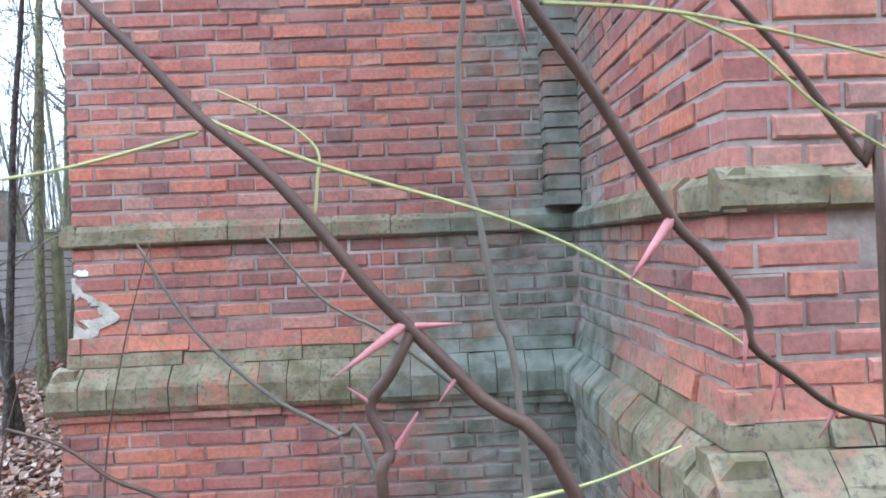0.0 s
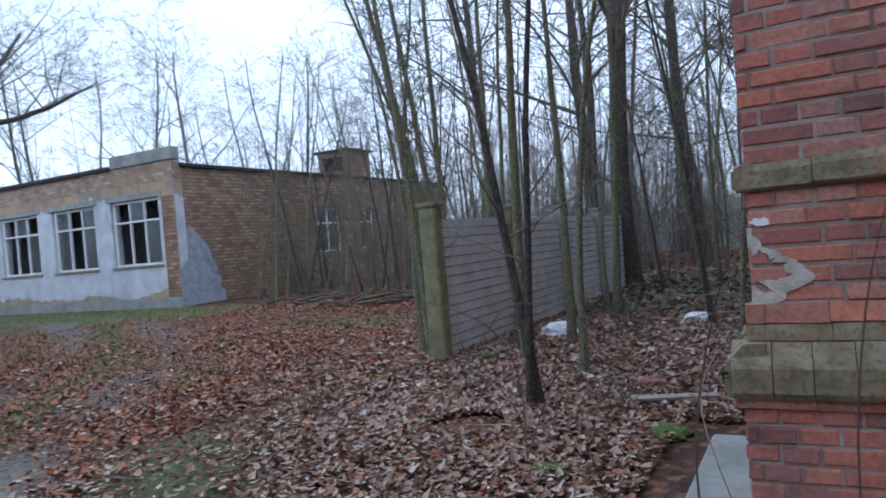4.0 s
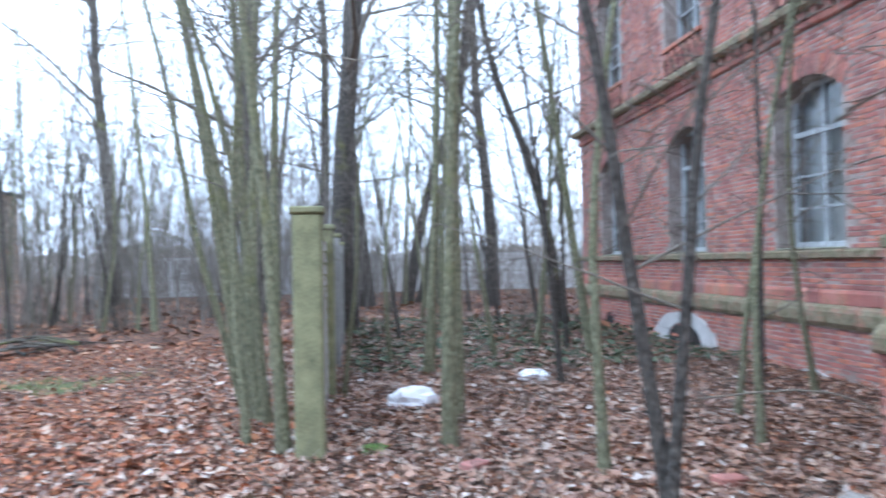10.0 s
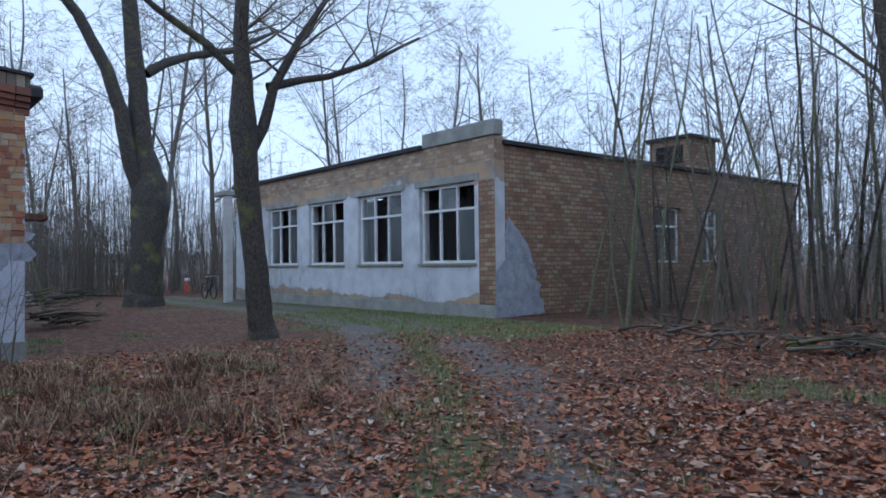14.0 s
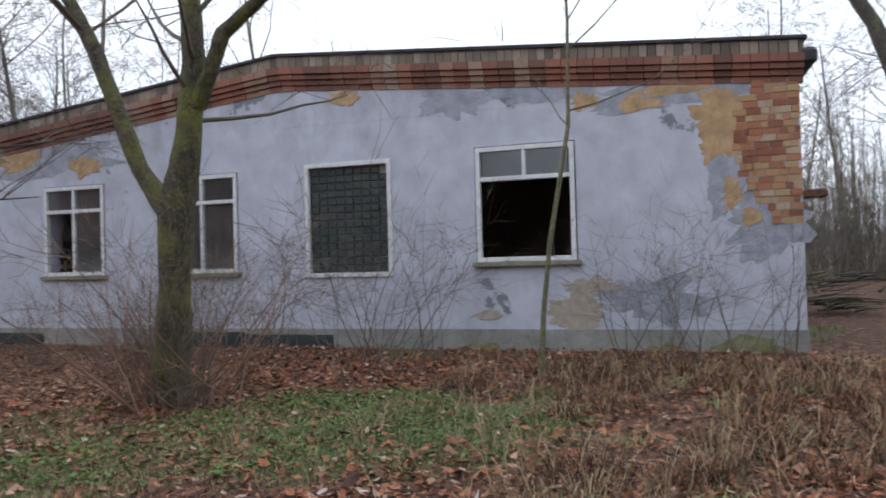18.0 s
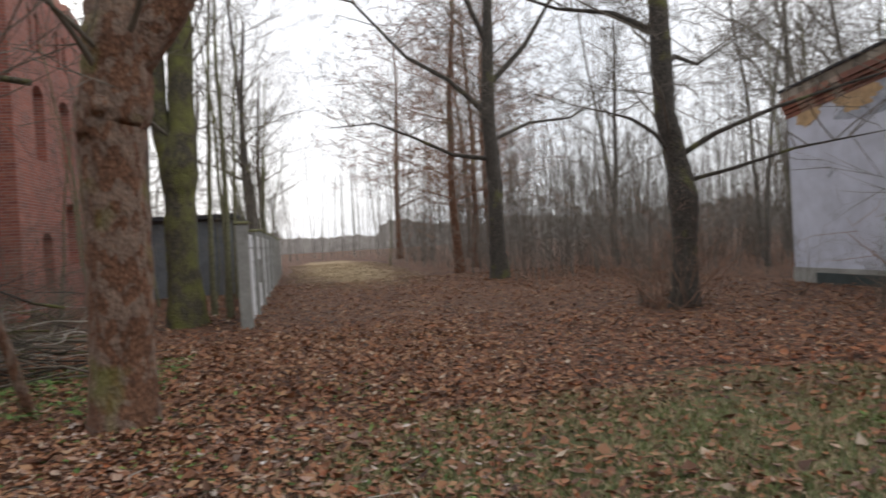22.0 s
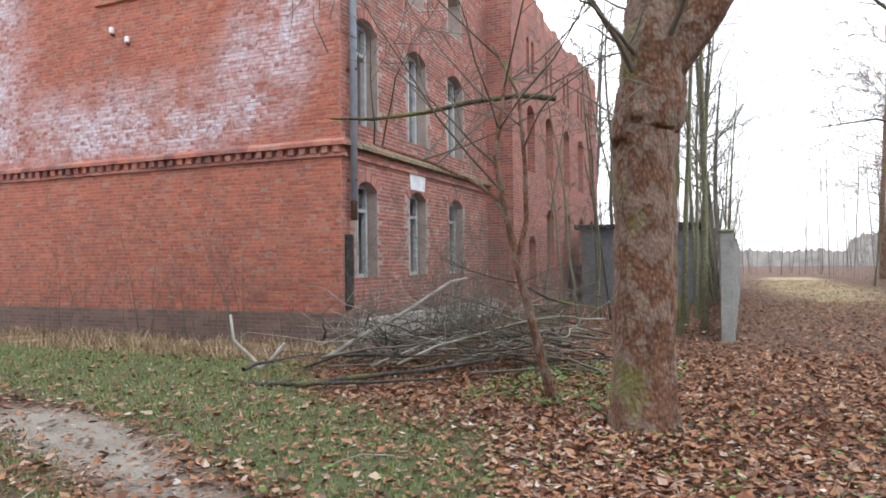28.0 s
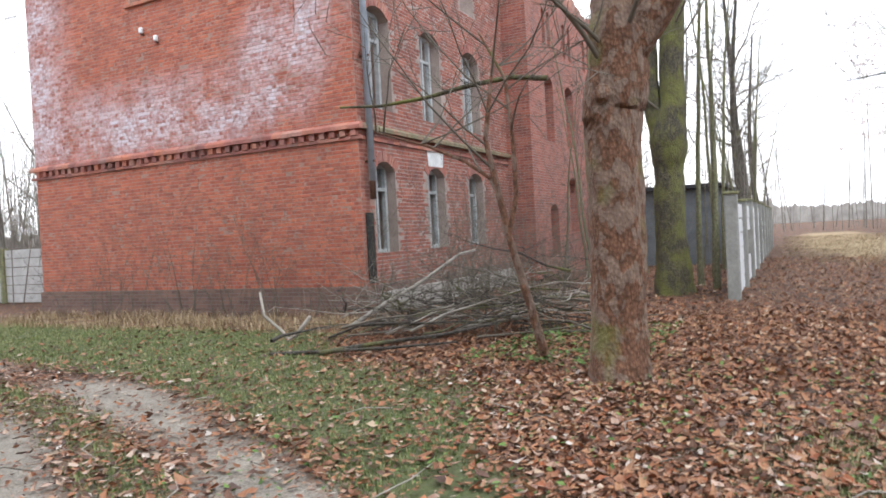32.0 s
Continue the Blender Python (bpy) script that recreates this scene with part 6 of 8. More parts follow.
leaf_sheet("fallen_leaves", 22000, box_pick(-12, -4.3, 0.8, 9.5), 0.034, "pale trodden leaves on the open ground", mat=M_LEAF_PALE, seed=31)
leaf_sheet("fallen_leaves", 18000, ring_pick(-2.6, 4.5, 0.3, 9.0), 0.034, "brown fallen leaves thick on the ground by the porch", seed=11)
leaf_sheet("fallen_leaves", 38000, ring_pick(-2.6, 4.5, 0.3, 9.0), 0.034, "pale brown fallen leaves thick on the ground by the porch", mat=M_LEAF_GREY, lift=0.02, seed=34)
leaf_sheet("fallen_leaves", 38000, ring_pick(-6.5, -0.5, 0.5, 10.0), 0.028, "brown fallen leaves thick on the ground beside the track", seed=12)
leaf_sheet("fallen_leaves", 26000, ring_pick(-6.5, -0.5, 0.5, 10.0), 0.03, "rusty fallen leaves thick on the ground beside the track", mat=M_LEAF_PALE, seed=37)
leaf_sheet("fallen_leaves", 28000, box_pick(-17.5, -5, 3.5, 15.5), 0.036, "pale brown fallen leaves in front of the workshop", mat=M_LEAF_PALE, seed=13)
leaf_sheet("fallen_leaves", 20000, box_pick(-18, -2.5, -24, -1), 0.035, "brown fallen leaves along the path", seed=14)
leaf_sheet("fallen_leaves", 22000, box_pick(-18, -2.5, -24, -1), 0.035, "tan fallen leaves along the path", mat=M_LEAF_TAN, seed=38)
leaf_sheet("fallen_leaves", 15000, box_pick(-9.5, -1.5, -9, -0.8), 0.036, "tan fallen leaves round the track tree", mat=M_LEAF_TAN, lift=0.018, seed=39)
leaf_sheet("fallen_leaves", 16000, box_pick(-6, 0.2, 5, 22), 0.045, "pale brown fallen leaves under the young wood", mat=M_LEAF_GREY, seed=15)
leaf_sheet("fallen_leaves", 9000, box_pick(-17.9, -11.0, -4.0, 6.5), 0.04, "rusty fallen leaves among the dead weeds", mat=M_LEAF_PALE, lift=0.03, seed=41)
leaf_sheet("ivy", 4000, box_pick(-4.0, 1.5, 10.5, 19.0), 0.06, "dull green ivy covering the ground of the wood", mat=M_IVY, lift=0.06, seed=17)
leaf_sheet("ivy", 1500, box_pick(-5.6, -3.6, -7.5, -4.3), 0.032, "green ground ivy beside the track tree", mat=M_WEEDGREEN, lift=0.05, seed=18)
leaf_sheet("fallen_leaves", 7000, box_pick(-14, 8, 14, 34), 0.10, "brown fallen leaves deep in the wood", seed=16)


def green_pick(x0, x1, y0, y1, chan, least=0.3):
    def pick(rr):
        for _ in range(400):
            x, y = rr.uniform(x0, x1), rr.uniform(y0, y1)
            if cover(x, y)[chan] * (0.8 + 0.8 * bumpy(x, y, 1.2, 8)) > least * rr.uniform(0.6, 1.6):
                return x, y
        return x, y
    return pick


def strewn(x0, x1, y0, y1):
    return lambda rr: (rr.uniform(x0, x1), rr.uniform(y0, y1))


leaf_sheet("fallen_leaves", 3600, strewn(-9, 4, -7, 2), 0.045, "scattered brown leaves on the grass and the gravel track", seed=19)
leaf_sheet("fallen_leaves", 3200, strewn(-16, -7, -3.5, 11), 0.05, "scattered brown leaves on the grass and the wheel tracks", seed=20)
leaf_sheet("weed_leaves", 1300, strewn(-8.0, -3.4, -5.2, 0.5), 0.026, "scattered green weeds among the fallen leaves", mat=M_WEEDGREEN, lift=0.03, seed=33)
leaf_sheet("weed_leaves", 6500, green_pick(-14.6, -10.6, -1.8, 2.6, 1, 0.4), 0.022, "low green weeds before the plastered building", mat=M_WEEDGREEN, lift=0.03, seed=29)


def blades(name, n, pick, h, mat, label, category, spread=0.35, width=0.006, seed=5, clump=1):
    """Grass: thin bent blades in tufts."""
    rr = random.Random(seed)
    vs, fs = [], []
    for _ in range(n):
        x0, y0 = pick(rr)
        for _c in range(clump):
            x, y = x0 + rr.gauss(0, 0.05), y0 + rr.gauss(0, 0.05)
            if blocked(x, y):
                continue
            z = ground_z(x, y) - 0.01
            hh, t = h * rr.uniform(0.35, 1.2), rr.uniform(0, 6.283)
            lx, ly = math.cos(t) * spread * hh, math.sin(t) * spread * hh
            px, py = -math.sin(t) * width, math.cos(t) * width
            b = len(vs)
            vs += [(x - px, y - py, z), (x + px, y + py, z), (x + lx * 0.4 + px * 0.7, y + ly * 0.4 + py * 0.7, z + hh * 0.6), (x + lx * 0.4 - px * 0.7, y + ly * 0.4 - py * 0.7, z + hh * 0.6), (x + lx, y + ly, z + hh * rr.uniform(0.75, 1.0))]
            fs += [(b, b + 1, b + 2, b + 3), (b + 3, b + 2, b + 4)]
    return tagged(new(name, from_lists(name, vs, fs, mat)), label, category, kind="stuff")


blades("grass", 15000, green_pick(-5, 9, -8, 2, 1), 0.055, M_GRASS, "short green grass along the gravel track", "grass", clump=4, seed=21)
blades("grass", 8000, green_pick(-14.5, -7.0, -3.4, 5, 1), 0.06, M_GRASS, "green grass and weeds before the plastered building", "grass", clump=4, seed=22)
blades("grass", 5500, green_pick(-25, -6, 3, 15.5, 1), 0.10, M_GRASS, "thin grass between the wheel tracks", "grass", clump=3, seed=23)
def weed_pick(rr):
    for _ in range(300):
        x, y = rr.uniform(-16.6, -9.2), rr.uniform(0.0, 7.5)
        c = cover(x, y)
        m = bumpy(x, y, 0.55, 3) + 0.5 * bumpy(x, y, 1.7, 6) + (0.2 if x < -12.3 else -0.1) + (0.15 if y > 1.5 else -0.15)
        if max(c[0], c[1]) < 0.45 and m > rr.uniform(0.1, 0.45) and near_line(x, y, TRACK) > 1.3:
            return x, y
    return x, y


def tussocks(name, n, pick, h, mat, label, seed, count=46, width=0.0032):
    """Dead grass in rounded tussocks: blades that rise, arch over and hang."""
    rr = random.Random(seed)
    vs, fs = [], []
    for _ in range(n):
        x0, y0 = pick(rr)
        if blocked(x0, y0):
            continue
        size, z0 = h * rr.uniform(0.5, 1.25), ground_z(x0, y0) - 0.01
        lean = rr.uniform(0, 6.283)
        for _c in range(int(count * rr.uniform(0.6, 1.3))):
            t = lean + rr.gauss(0, 1.6)
            r = abs(rr.gauss(0, 0.07))
            x, y = x0 + r * math.cos(t), y0 + r * math.sin(t)
            hh, out = size * rr.uniform(0.45, 1.1), size * rr.uniform(0.4, 2.0)
            c, d = math.cos(t), math.sin(t)
            px, py = -d * width, c * width
            b = len(vs)
            vs += [(x - px, y - py, z0), (x + px, y + py, z0), (x + out * 0.45 * c + px, y + out * 0.45 * d + py, z0 + hh * 0.85), (x + out * 0.45 * c - px, y + out * 0.45 * d - py, z0 + hh * 0.85), (x + out * c, y + out * d, z0 + hh * rr.uniform(0.15, 0.95))]
            fs += [(b, b + 1, b + 2, b + 3), (b + 3, b + 2, b + 4)]
    return tagged(new(name, from_lists(name, vs, fs, mat)), label, "grass", kind="stuff")


tussocks("dead_grass", 300, weed_pick, 0.2, M_WEED, "matted brown dead grass in tussocks", 35)
tussocks("grass", 60, weed_pick, 0.13, M_GRASS, "green grass tufts among the dead weeds", 40, 40, 0.004)
tussocks("dead_grass", 55, weed_pick, 0.24, M_STRAW, "straw-coloured dead grass in tussocks", 36, 34)
blades("dead_weeds", 150, weed_pick, 0.34, M_WEED, "brown dead weeds standing before the plastered building", "weeds", spread=0.8, width=0.0035, clump=7, seed=27)
blades("dead_weeds", 90, weed_pick, 0.5, M_STRAW, "pale dry weed stalks before the plastered building", "weeds", spread=0.5, width=0.003, clump=5, seed=28)
blades("dry_grass", 4500, green_pick(-13, -6.6, -3.4, 0.5, 1, 0.2), 0.07, M_STRAW, "yellowed short grass beside the path", "grass", spread=0.8, width=0.004, clump=5, seed=30)
blades("dry_grass", 260, green_pick(-17.6, -9, 0, 7.5, 2, 0.12), 0.36, M_STRAW, "dry bent straw-coloured grass and weed stalks", "grass", spread=0.7, width=0.004, clump=7, seed=24)
blades("dry_grass", 900, green_pick(-1, 9.5, -8.3, -6.2, 2), 0.22, M_STRAW, "dry grass at the foot of the ruin", "grass", spread=0.7, clump=5, seed=25)
blades("dry_grass", 2600, green_pick(-14, -5.5, -50, -15, 2, 0.15), 0.09, M_STRAW, "pale dry grass on the path between the trees", "grass", spread=0.9, width=0.006, clump=7, seed=26)

# ---- trees ----
def wander(rr, p, d, length, n, bend, lift=0.0):
    pts = [p.copy()]
    for _ in range(n):
        d = (d + Vector((rr.uniform(-bend, bend), rr.uniform(-bend, bend), rr.uniform(-bend, bend) * 0.6 + lift))).normalized()
        p = p + d * (length / n)
        pts.append(p.copy())
    return pts, d


def twig_cone(vs, fs, p, m, e, r):
    """A bent three-sided twig that ends in a point."""
    d = e - p
    a = d.cross(Vector((0.3, 0.5, 0.8)))
    a = a.normalized() * r if a.length > 1e-6 else Vector((r, 0, 0))
    b = d.cross(a)
    b = b.normalized() * r if b.length > 1e-9 else Vector((0, r, 0))
    k = len(vs)
    for q, f in ((p, 1.0), (m, 0.75)):
        vs.extend((q + a * f, q - a * 0.5 * f + b * 0.87 * f, q - a * 0.5 * f - b * 0.87 * f))
    vs.append(e)
    for i in range(3):
        j = (i + 1) % 3
        fs.append((k + i, k + j, k + 3 + j, k + 3 + i))
        fs.append((k + 3 + i, k + 3 + j, k + 6))


def bough(vs, fs, rr, p, d, r, length, level, most, bend=0.16, kids=5, lift=0.03, thin=0.0055):
    """A limb that forks into finer ones, down to twigs."""
    if level >= most and level > 1:
        tip = p + d * length + Vector((rr.uniform(-bend, bend), rr.uniform(-bend, bend), rr.uniform(-bend, bend))) * length * 0.5
        twig_cone(vs, fs, p, p.lerp(tip, 0.5) + Vector((rr.uniform(-1, 1), rr.uniform(-1, 1), rr.uniform(-0.6, 1))) * length * bend * 0.35, tip, max(thin, r))
        return
    n = (7, 5, 4, 3)[min(level, 3)]
    pts, end = wander(rr, p, d, length, n, bend, lift)
    radii = [r * (1 - 0.8 * i / n) for i in range(n + 1)]
    tube(vs, fs, pts, radii, (7, 5, 3, 3)[min(level, 3)])
    if level >= most:
        return
    for k in range(kids):
        t = rr.uniform(0.3, 1.0)
        i = min(n - 1, int(t * n))
        q = pts[i].lerp(pts[i + 1], t * n - i)
        a = (pts[i + 1] - pts[i]).normalized()
        side = Vector((rr.gauss(0, 1), rr.gauss(0, 1), rr.gauss(0, 0.5)))
        side = (side - a * side.dot(a)).normalized()
        nd = (a * rr.uniform(0.4, 0.9) + side * rr.uniform(0.5, 0.9)).normalized()
        bough(vs, fs, rr, q, nd, max(thin, radii[i] * rr.uniform(0.4, 0.62)), length * rr.uniform(0.38, 0.62), level + 1, most, bend * 1.15, kids, lift, thin)


def make_tree(name, seed, h, r, bark, label, twig=None, lean=(0, 0), first=0.35, limbs=9, most=3, kids=4, spread=0.55, bend=0.07, limb_len=0.38, category="tree", flare=1.35, trunk_top=0.25, sides=9, thin=0.0055, limb_r=(0.35, 0.6)):
    """A bare tree at the origin: trunk and crown."""
    rr = random.Random(seed)
    t = thing(name, label, category)
    vs, fs = [], []
    n = 12
    pts, _ = wander(rr, Vector((0, 0, -0.15)), Vector((lean[0], lean[1], 1)).normalized(), h, n, bend, 0.05)
    radii = [r * ((flare if i == 0 else (1.08 if i == 1 else 1.0)) * (1 - (1 - trunk_top) * i / n)) for i in range(n + 1)]
    tube(vs, fs, pts, radii, sides)
    tr = new("trunk", from_lists("trunk", vs, fs, bark, True))
    tr.parent = t
    vs, fs = [], []
    for k in range(limbs):
        f = first + (0.98 - first) * (k + rr.random()) / limbs
        i = min(n - 1, int(f * n))
        q = pts[i].lerp(pts[i + 1], f * n - i)
        ang = rr.uniform(0, 6.283)
        sp = spread * rr.uniform(0.45, 1.3)
        d = Vector((math.cos(ang) * sp, math.sin(ang) * sp, rr.uniform(0.3, 1.0))).normalized()
        bough(vs, fs, rr, q, d, radii[i] * rr.uniform(*limb_r), h * limb_len * rr.uniform(0.7, 1.15) * (1.15 - 0.5 * f), 1, most, 0.27, kids, 0.03, thin)
    cr = new("crown", from_lists("crown", vs, fs, twig or bark, True))
    cr.parent = t
    return t


def put(t, x, y, turn=0.0, size=1.0, z=None, label="", tip=(0, 0)):
    """A copy of a tree at a place."""
    m = Matrix.Translation((x, y, ground_z(x, y) if z is None else z)) @ Matrix.Rotation(radians(turn), 4, "Z") @ Matrix.Rotation(radians(tip[0]), 4, "X") @ Matrix.Rotation(radians(tip[1]), 4, "Y") @ Matrix.Scale(size, 4)
    o = copy_thing(t, m)
    return tagged(o, label) if label else o


def first_at(t, x, y, turn=0.0, size=1.0):
    t.matrix_basis = Matrix.Translation((x, y, ground_z(x, y))) @ Matrix.Rotation(radians(turn), 4, "Z") @ Matrix.Scale(size, 4)
    return t


RT = random.Random(31)
# slim young trees of the wood
pole_a = make_tree("young_tree", 41, 9.0, 0.062, M_BARK_OLIVE, "slim bare young tree with olive-grey bark", M_TWIG, first=0.3, limbs=12, most=3, kids=4, limb_len=0.16, spread=0.5, bend=0.05, limb_r=(0.15, 0.32))
pole_b = make_tree("young_tree", 42, 8.0, 0.05, M_BARK_OLIVE, "slim bare young tree with olive-grey bark", M_TWIG, lean=(0.12, 0.03), first=0.28, limbs=12, most=3, kids=4, limb_len=0.17, spread=0.55, bend=0.07, limb_r=(0.15, 0.32))
pole_c = make_tree("young_tree", 43, 7.0, 0.045, M_BARK, "slim dark bare sapling with thin twigs", M_TWIG, lean=(-0.03, 0.03), first=0.2, limbs=14, most=3, kids=4, limb_len=0.2, spread=0.7, bend=0.09, limb_r=(0.18, 0.36))
# tall trees further off
tall_a = make_tree("tree", 51, 15, 0.22, M_BARK, "tall bare tree with grey-brown bark", M_TWIG, first=0.3, limbs=22, most=4, kids=4, limb_len=0.34, spread=1.0, limb_r=(0.2, 0.42))
tall_b = make_tree("tree", 52, 13, 0.18, M_BARK, "tall bare tree with grey-brown bark", M_TWIG, lean=(0.1, -0.06), first=0.22, limbs=20, most=4, kids=4, limb_len=0.34, spread=0.9, bend=0.1, limb_r=(0.2, 0.42))
tall_c = make_tree("tree", 53, 17, 0.26, M_BARK, "tall bare tree with grey-brown bark", M_TWIG, first=0.25, limbs=22, most=4, kids=4, limb_len=0.34, spread=1.0, bend=0.06, limb_r=(0.2, 0.42))

near_poles = [(pole_c, -2.27, 5.2, 30, 0.95, 0, 0), (pole_a, -3.17, 7.2, 0, 0.95, 0, 0), (pole_b, -2.25, 6.3, 100, 0.8, 0, 0),
              (pole_c, -2.36, 5.14, 200, 0.85, 0, -3), (pole_a, -2.97, 8.2, 200, 0.9, 0, 2), (pole_b, -0.87, 6.75, 80, 0.8, 0, 0), (pole_c, -0.8, 6.85, 300, 0.7, 4, 3), (pole_b, -0.53, 7.7, 20, 0.85, 2, 0), (pole_b, 0.8, 8.5, 60, 0.9, 0, -10),
              (pole_a, -0.4, 11.9, 10, 1.2, 0, -10), (pole_b, -4.05, 9.4, 10, 0.7, 0, 0),
              (pole_a, -4.45, 7.3, 120, 0.9, 3, -4), (pole_a, -4.78, 8.45, 170, 1.0, 2, -8), (pole_b, -4.7, 8.3, 300, 1.05, 0, -6), (pole_a, -5.0, 9.1, 60, 1.05, 0, -10), (pole_b, -4.9, 8.6, 200, 1.0, 4, -7), (pole_a, -4.85, 8.8, 30, 0.95, -2, -5), (pole_b, -4.78, 7.6, 90, 0.9, 2, -6),
              (pole_a, -3.0, 10.6, 90, 1.1, 0, 2), (pole_c, -1.5, 9.8, 40, 0.9, 0, 3)]
first_at(pole_c, *near_poles[0][1:5])
first_at(pole_a, *near_poles[1][1:5])
first_at(pole_b, *near_poles[2][1:5])
for t, x, y, a, c, tx, ty in near_poles[3:]:
    m = Matrix.Translation((x, y, ground_z(x, y))) @ Matrix.Rotation(radians(tx), 4, "X") @ Matrix.Rotation(radians(ty), 4, "Y") @ Matrix.Rotation(radians(a), 4, "Z") @ Matrix.Scale(c, 4)
    copy_thing(t, m)
for k in range(34):
    x, y = RT.uniform(-17, -5.0), RT.uniform(10.5, 26)
    if x < -15 and y < 15 or (x < -10.5 and y < 13.5):
        continue
    put(RT.choice((pole_a, pole_b, pole_c)), x, y, RT.uniform(0, 360), RT.uniform(0.8, 1.35), tip=(RT.uniform(-5, 5), RT.uniform(-5, 5)))
for k in range(16):
    put(RT.choice((pole_a, pole_b, pole_c)), RT.uniform(-4, 0), RT.uniform(11, 26), RT.uniform(0, 360), RT.uniform(0.8, 1.3), tip=(RT.uniform(-5, 5), RT.uniform(-5, 5)))
# saplings against the flank of the workshop
for k in range(26):
    x = RT.uniform(-17.6, -10.5)
    y = RT.uniform(17.0, 26) if x < -14 else RT.uniform(14.5, 22)
    put(RT.choice((pole_b, pole_c)), x, y, RT.uniform(0, 360), RT.uniform(0.7, 1.2), tip=(RT.uniform(-9, 9), RT.uniform(-9, 9)))
first_at(tall_a, -4.15, 16.5, 0, 1.15)
first_at(tall_b, -2.27, 26.0, 40, 1.1)
first_at(tall_c, -3.63, 25.0, 90, 1.0)
for x, y, t, s in ((-1.6, 27.2, tall_b, 1.05), (0.4, 24, tall_a, 0.9), (0.7, 17.0, tall_b, 0.7), (-7, 24, tall_a, 1.0), (-9, 30, tall_c, 1.0), (-13, 29, tall_a, 1.1), (-5.5, 33, tall_c, 1.1)):
    put(t, x, y, RT.uniform(0, 360), s)
# wood round the place
spots = []
for k in range(900):
    a, r = RT.uniform(0, 6.283), RT.choice((RT.uniform(26, 45), RT.uniform(40, 70), RT.uniform(55, 95)))
    x, y = -6 + r * math.cos(a), 3 + r * math.sin(a)
    if blocked(x, y) or (-38 < x < -14 and 8 < y < 35) or (-33 < x < -17 and -14 < y < 7) or (RX - 2 < x < 12 and -30 < y < -6) or (x > 5 and y > -8 and y < 12):
        continue
    if near_line(x, y, PATH_BACK) < 5.0 or near_line(x, y, TRACK) < 3 or (x > 0 and 0 < y < 16):
        continue
    if 4.05 < a < 4.8 and r < 78:
        continue
    spots.append((x, y))
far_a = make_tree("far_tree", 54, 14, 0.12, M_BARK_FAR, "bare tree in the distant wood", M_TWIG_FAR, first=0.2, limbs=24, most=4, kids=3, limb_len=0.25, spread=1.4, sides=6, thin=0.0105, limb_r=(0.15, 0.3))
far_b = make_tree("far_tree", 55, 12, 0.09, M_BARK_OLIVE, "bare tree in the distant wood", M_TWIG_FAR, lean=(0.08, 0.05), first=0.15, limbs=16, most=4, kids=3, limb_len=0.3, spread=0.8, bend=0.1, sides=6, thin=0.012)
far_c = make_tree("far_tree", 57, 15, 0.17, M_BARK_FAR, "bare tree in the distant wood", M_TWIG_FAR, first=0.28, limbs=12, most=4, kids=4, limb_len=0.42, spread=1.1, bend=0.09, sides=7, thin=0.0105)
first_at(far_a, *spots[0], 0, 1.0)
first_at(far_b, *spots[1], 0, 1.0)
first_at(far_c, *spots[2], 0, 1.0)
for x, y in spots[3:140]:
    put(RT.choice((far_a, far_a, far_b, far_c)), x, y, RT.uniform(0, 360), RT.uniform(0.75, 1.25), tip=(RT.uniform(-3, 3), RT.uniform(-3, 3)))

for t, x, y, c in ((far_c, -51.4, 41.3, 1.35), (far_a, -47.1, 46.0, 1.15), (far_c, -47.5, 29.7, 1.0), (far_a, -54.5, 11.6, 1.2), (far_c, -63.9, 15.9, 1.1), (far_a, -31.6, 45.5, 1.1), (far_c, -27.8, 47.5, 1.2), (far_a, -44.0, 36.5, 1.0), (far_b, -23.6, 49.5, 1.2),
                   (far_c, -49.3, 29.7, 1.1), (far_a, -19.0, -22.5, 0.75), (far_b, -12.2, -38.0, 0.6), (far_c, 19.0, -14.5, 0.75), (far_a, 24.5, -16.5, 0.9), (far_c, -41.0, 14.5, 1.1), (far_a, -44.0, 8.0, 1.1), (far_c, -40.5, 37.5, 1.2), (far_a, -37.0, 39.5, 1.1), (far_c, -34.5, 41.5, 1.1), (far_a, -50.0, 36.0, 1.3), (far_c, -53.0, 22.0, 1.3), (far_a, -49.0, 18.0, 1.1), (far_a, -21.0, -16.5, 0.7), (far_c, -26.0, -17.5, 0.8), (far_a, -23.5, -20.0, 0.8)):
    put(t, x, y, RT.uniform(0, 360), c)

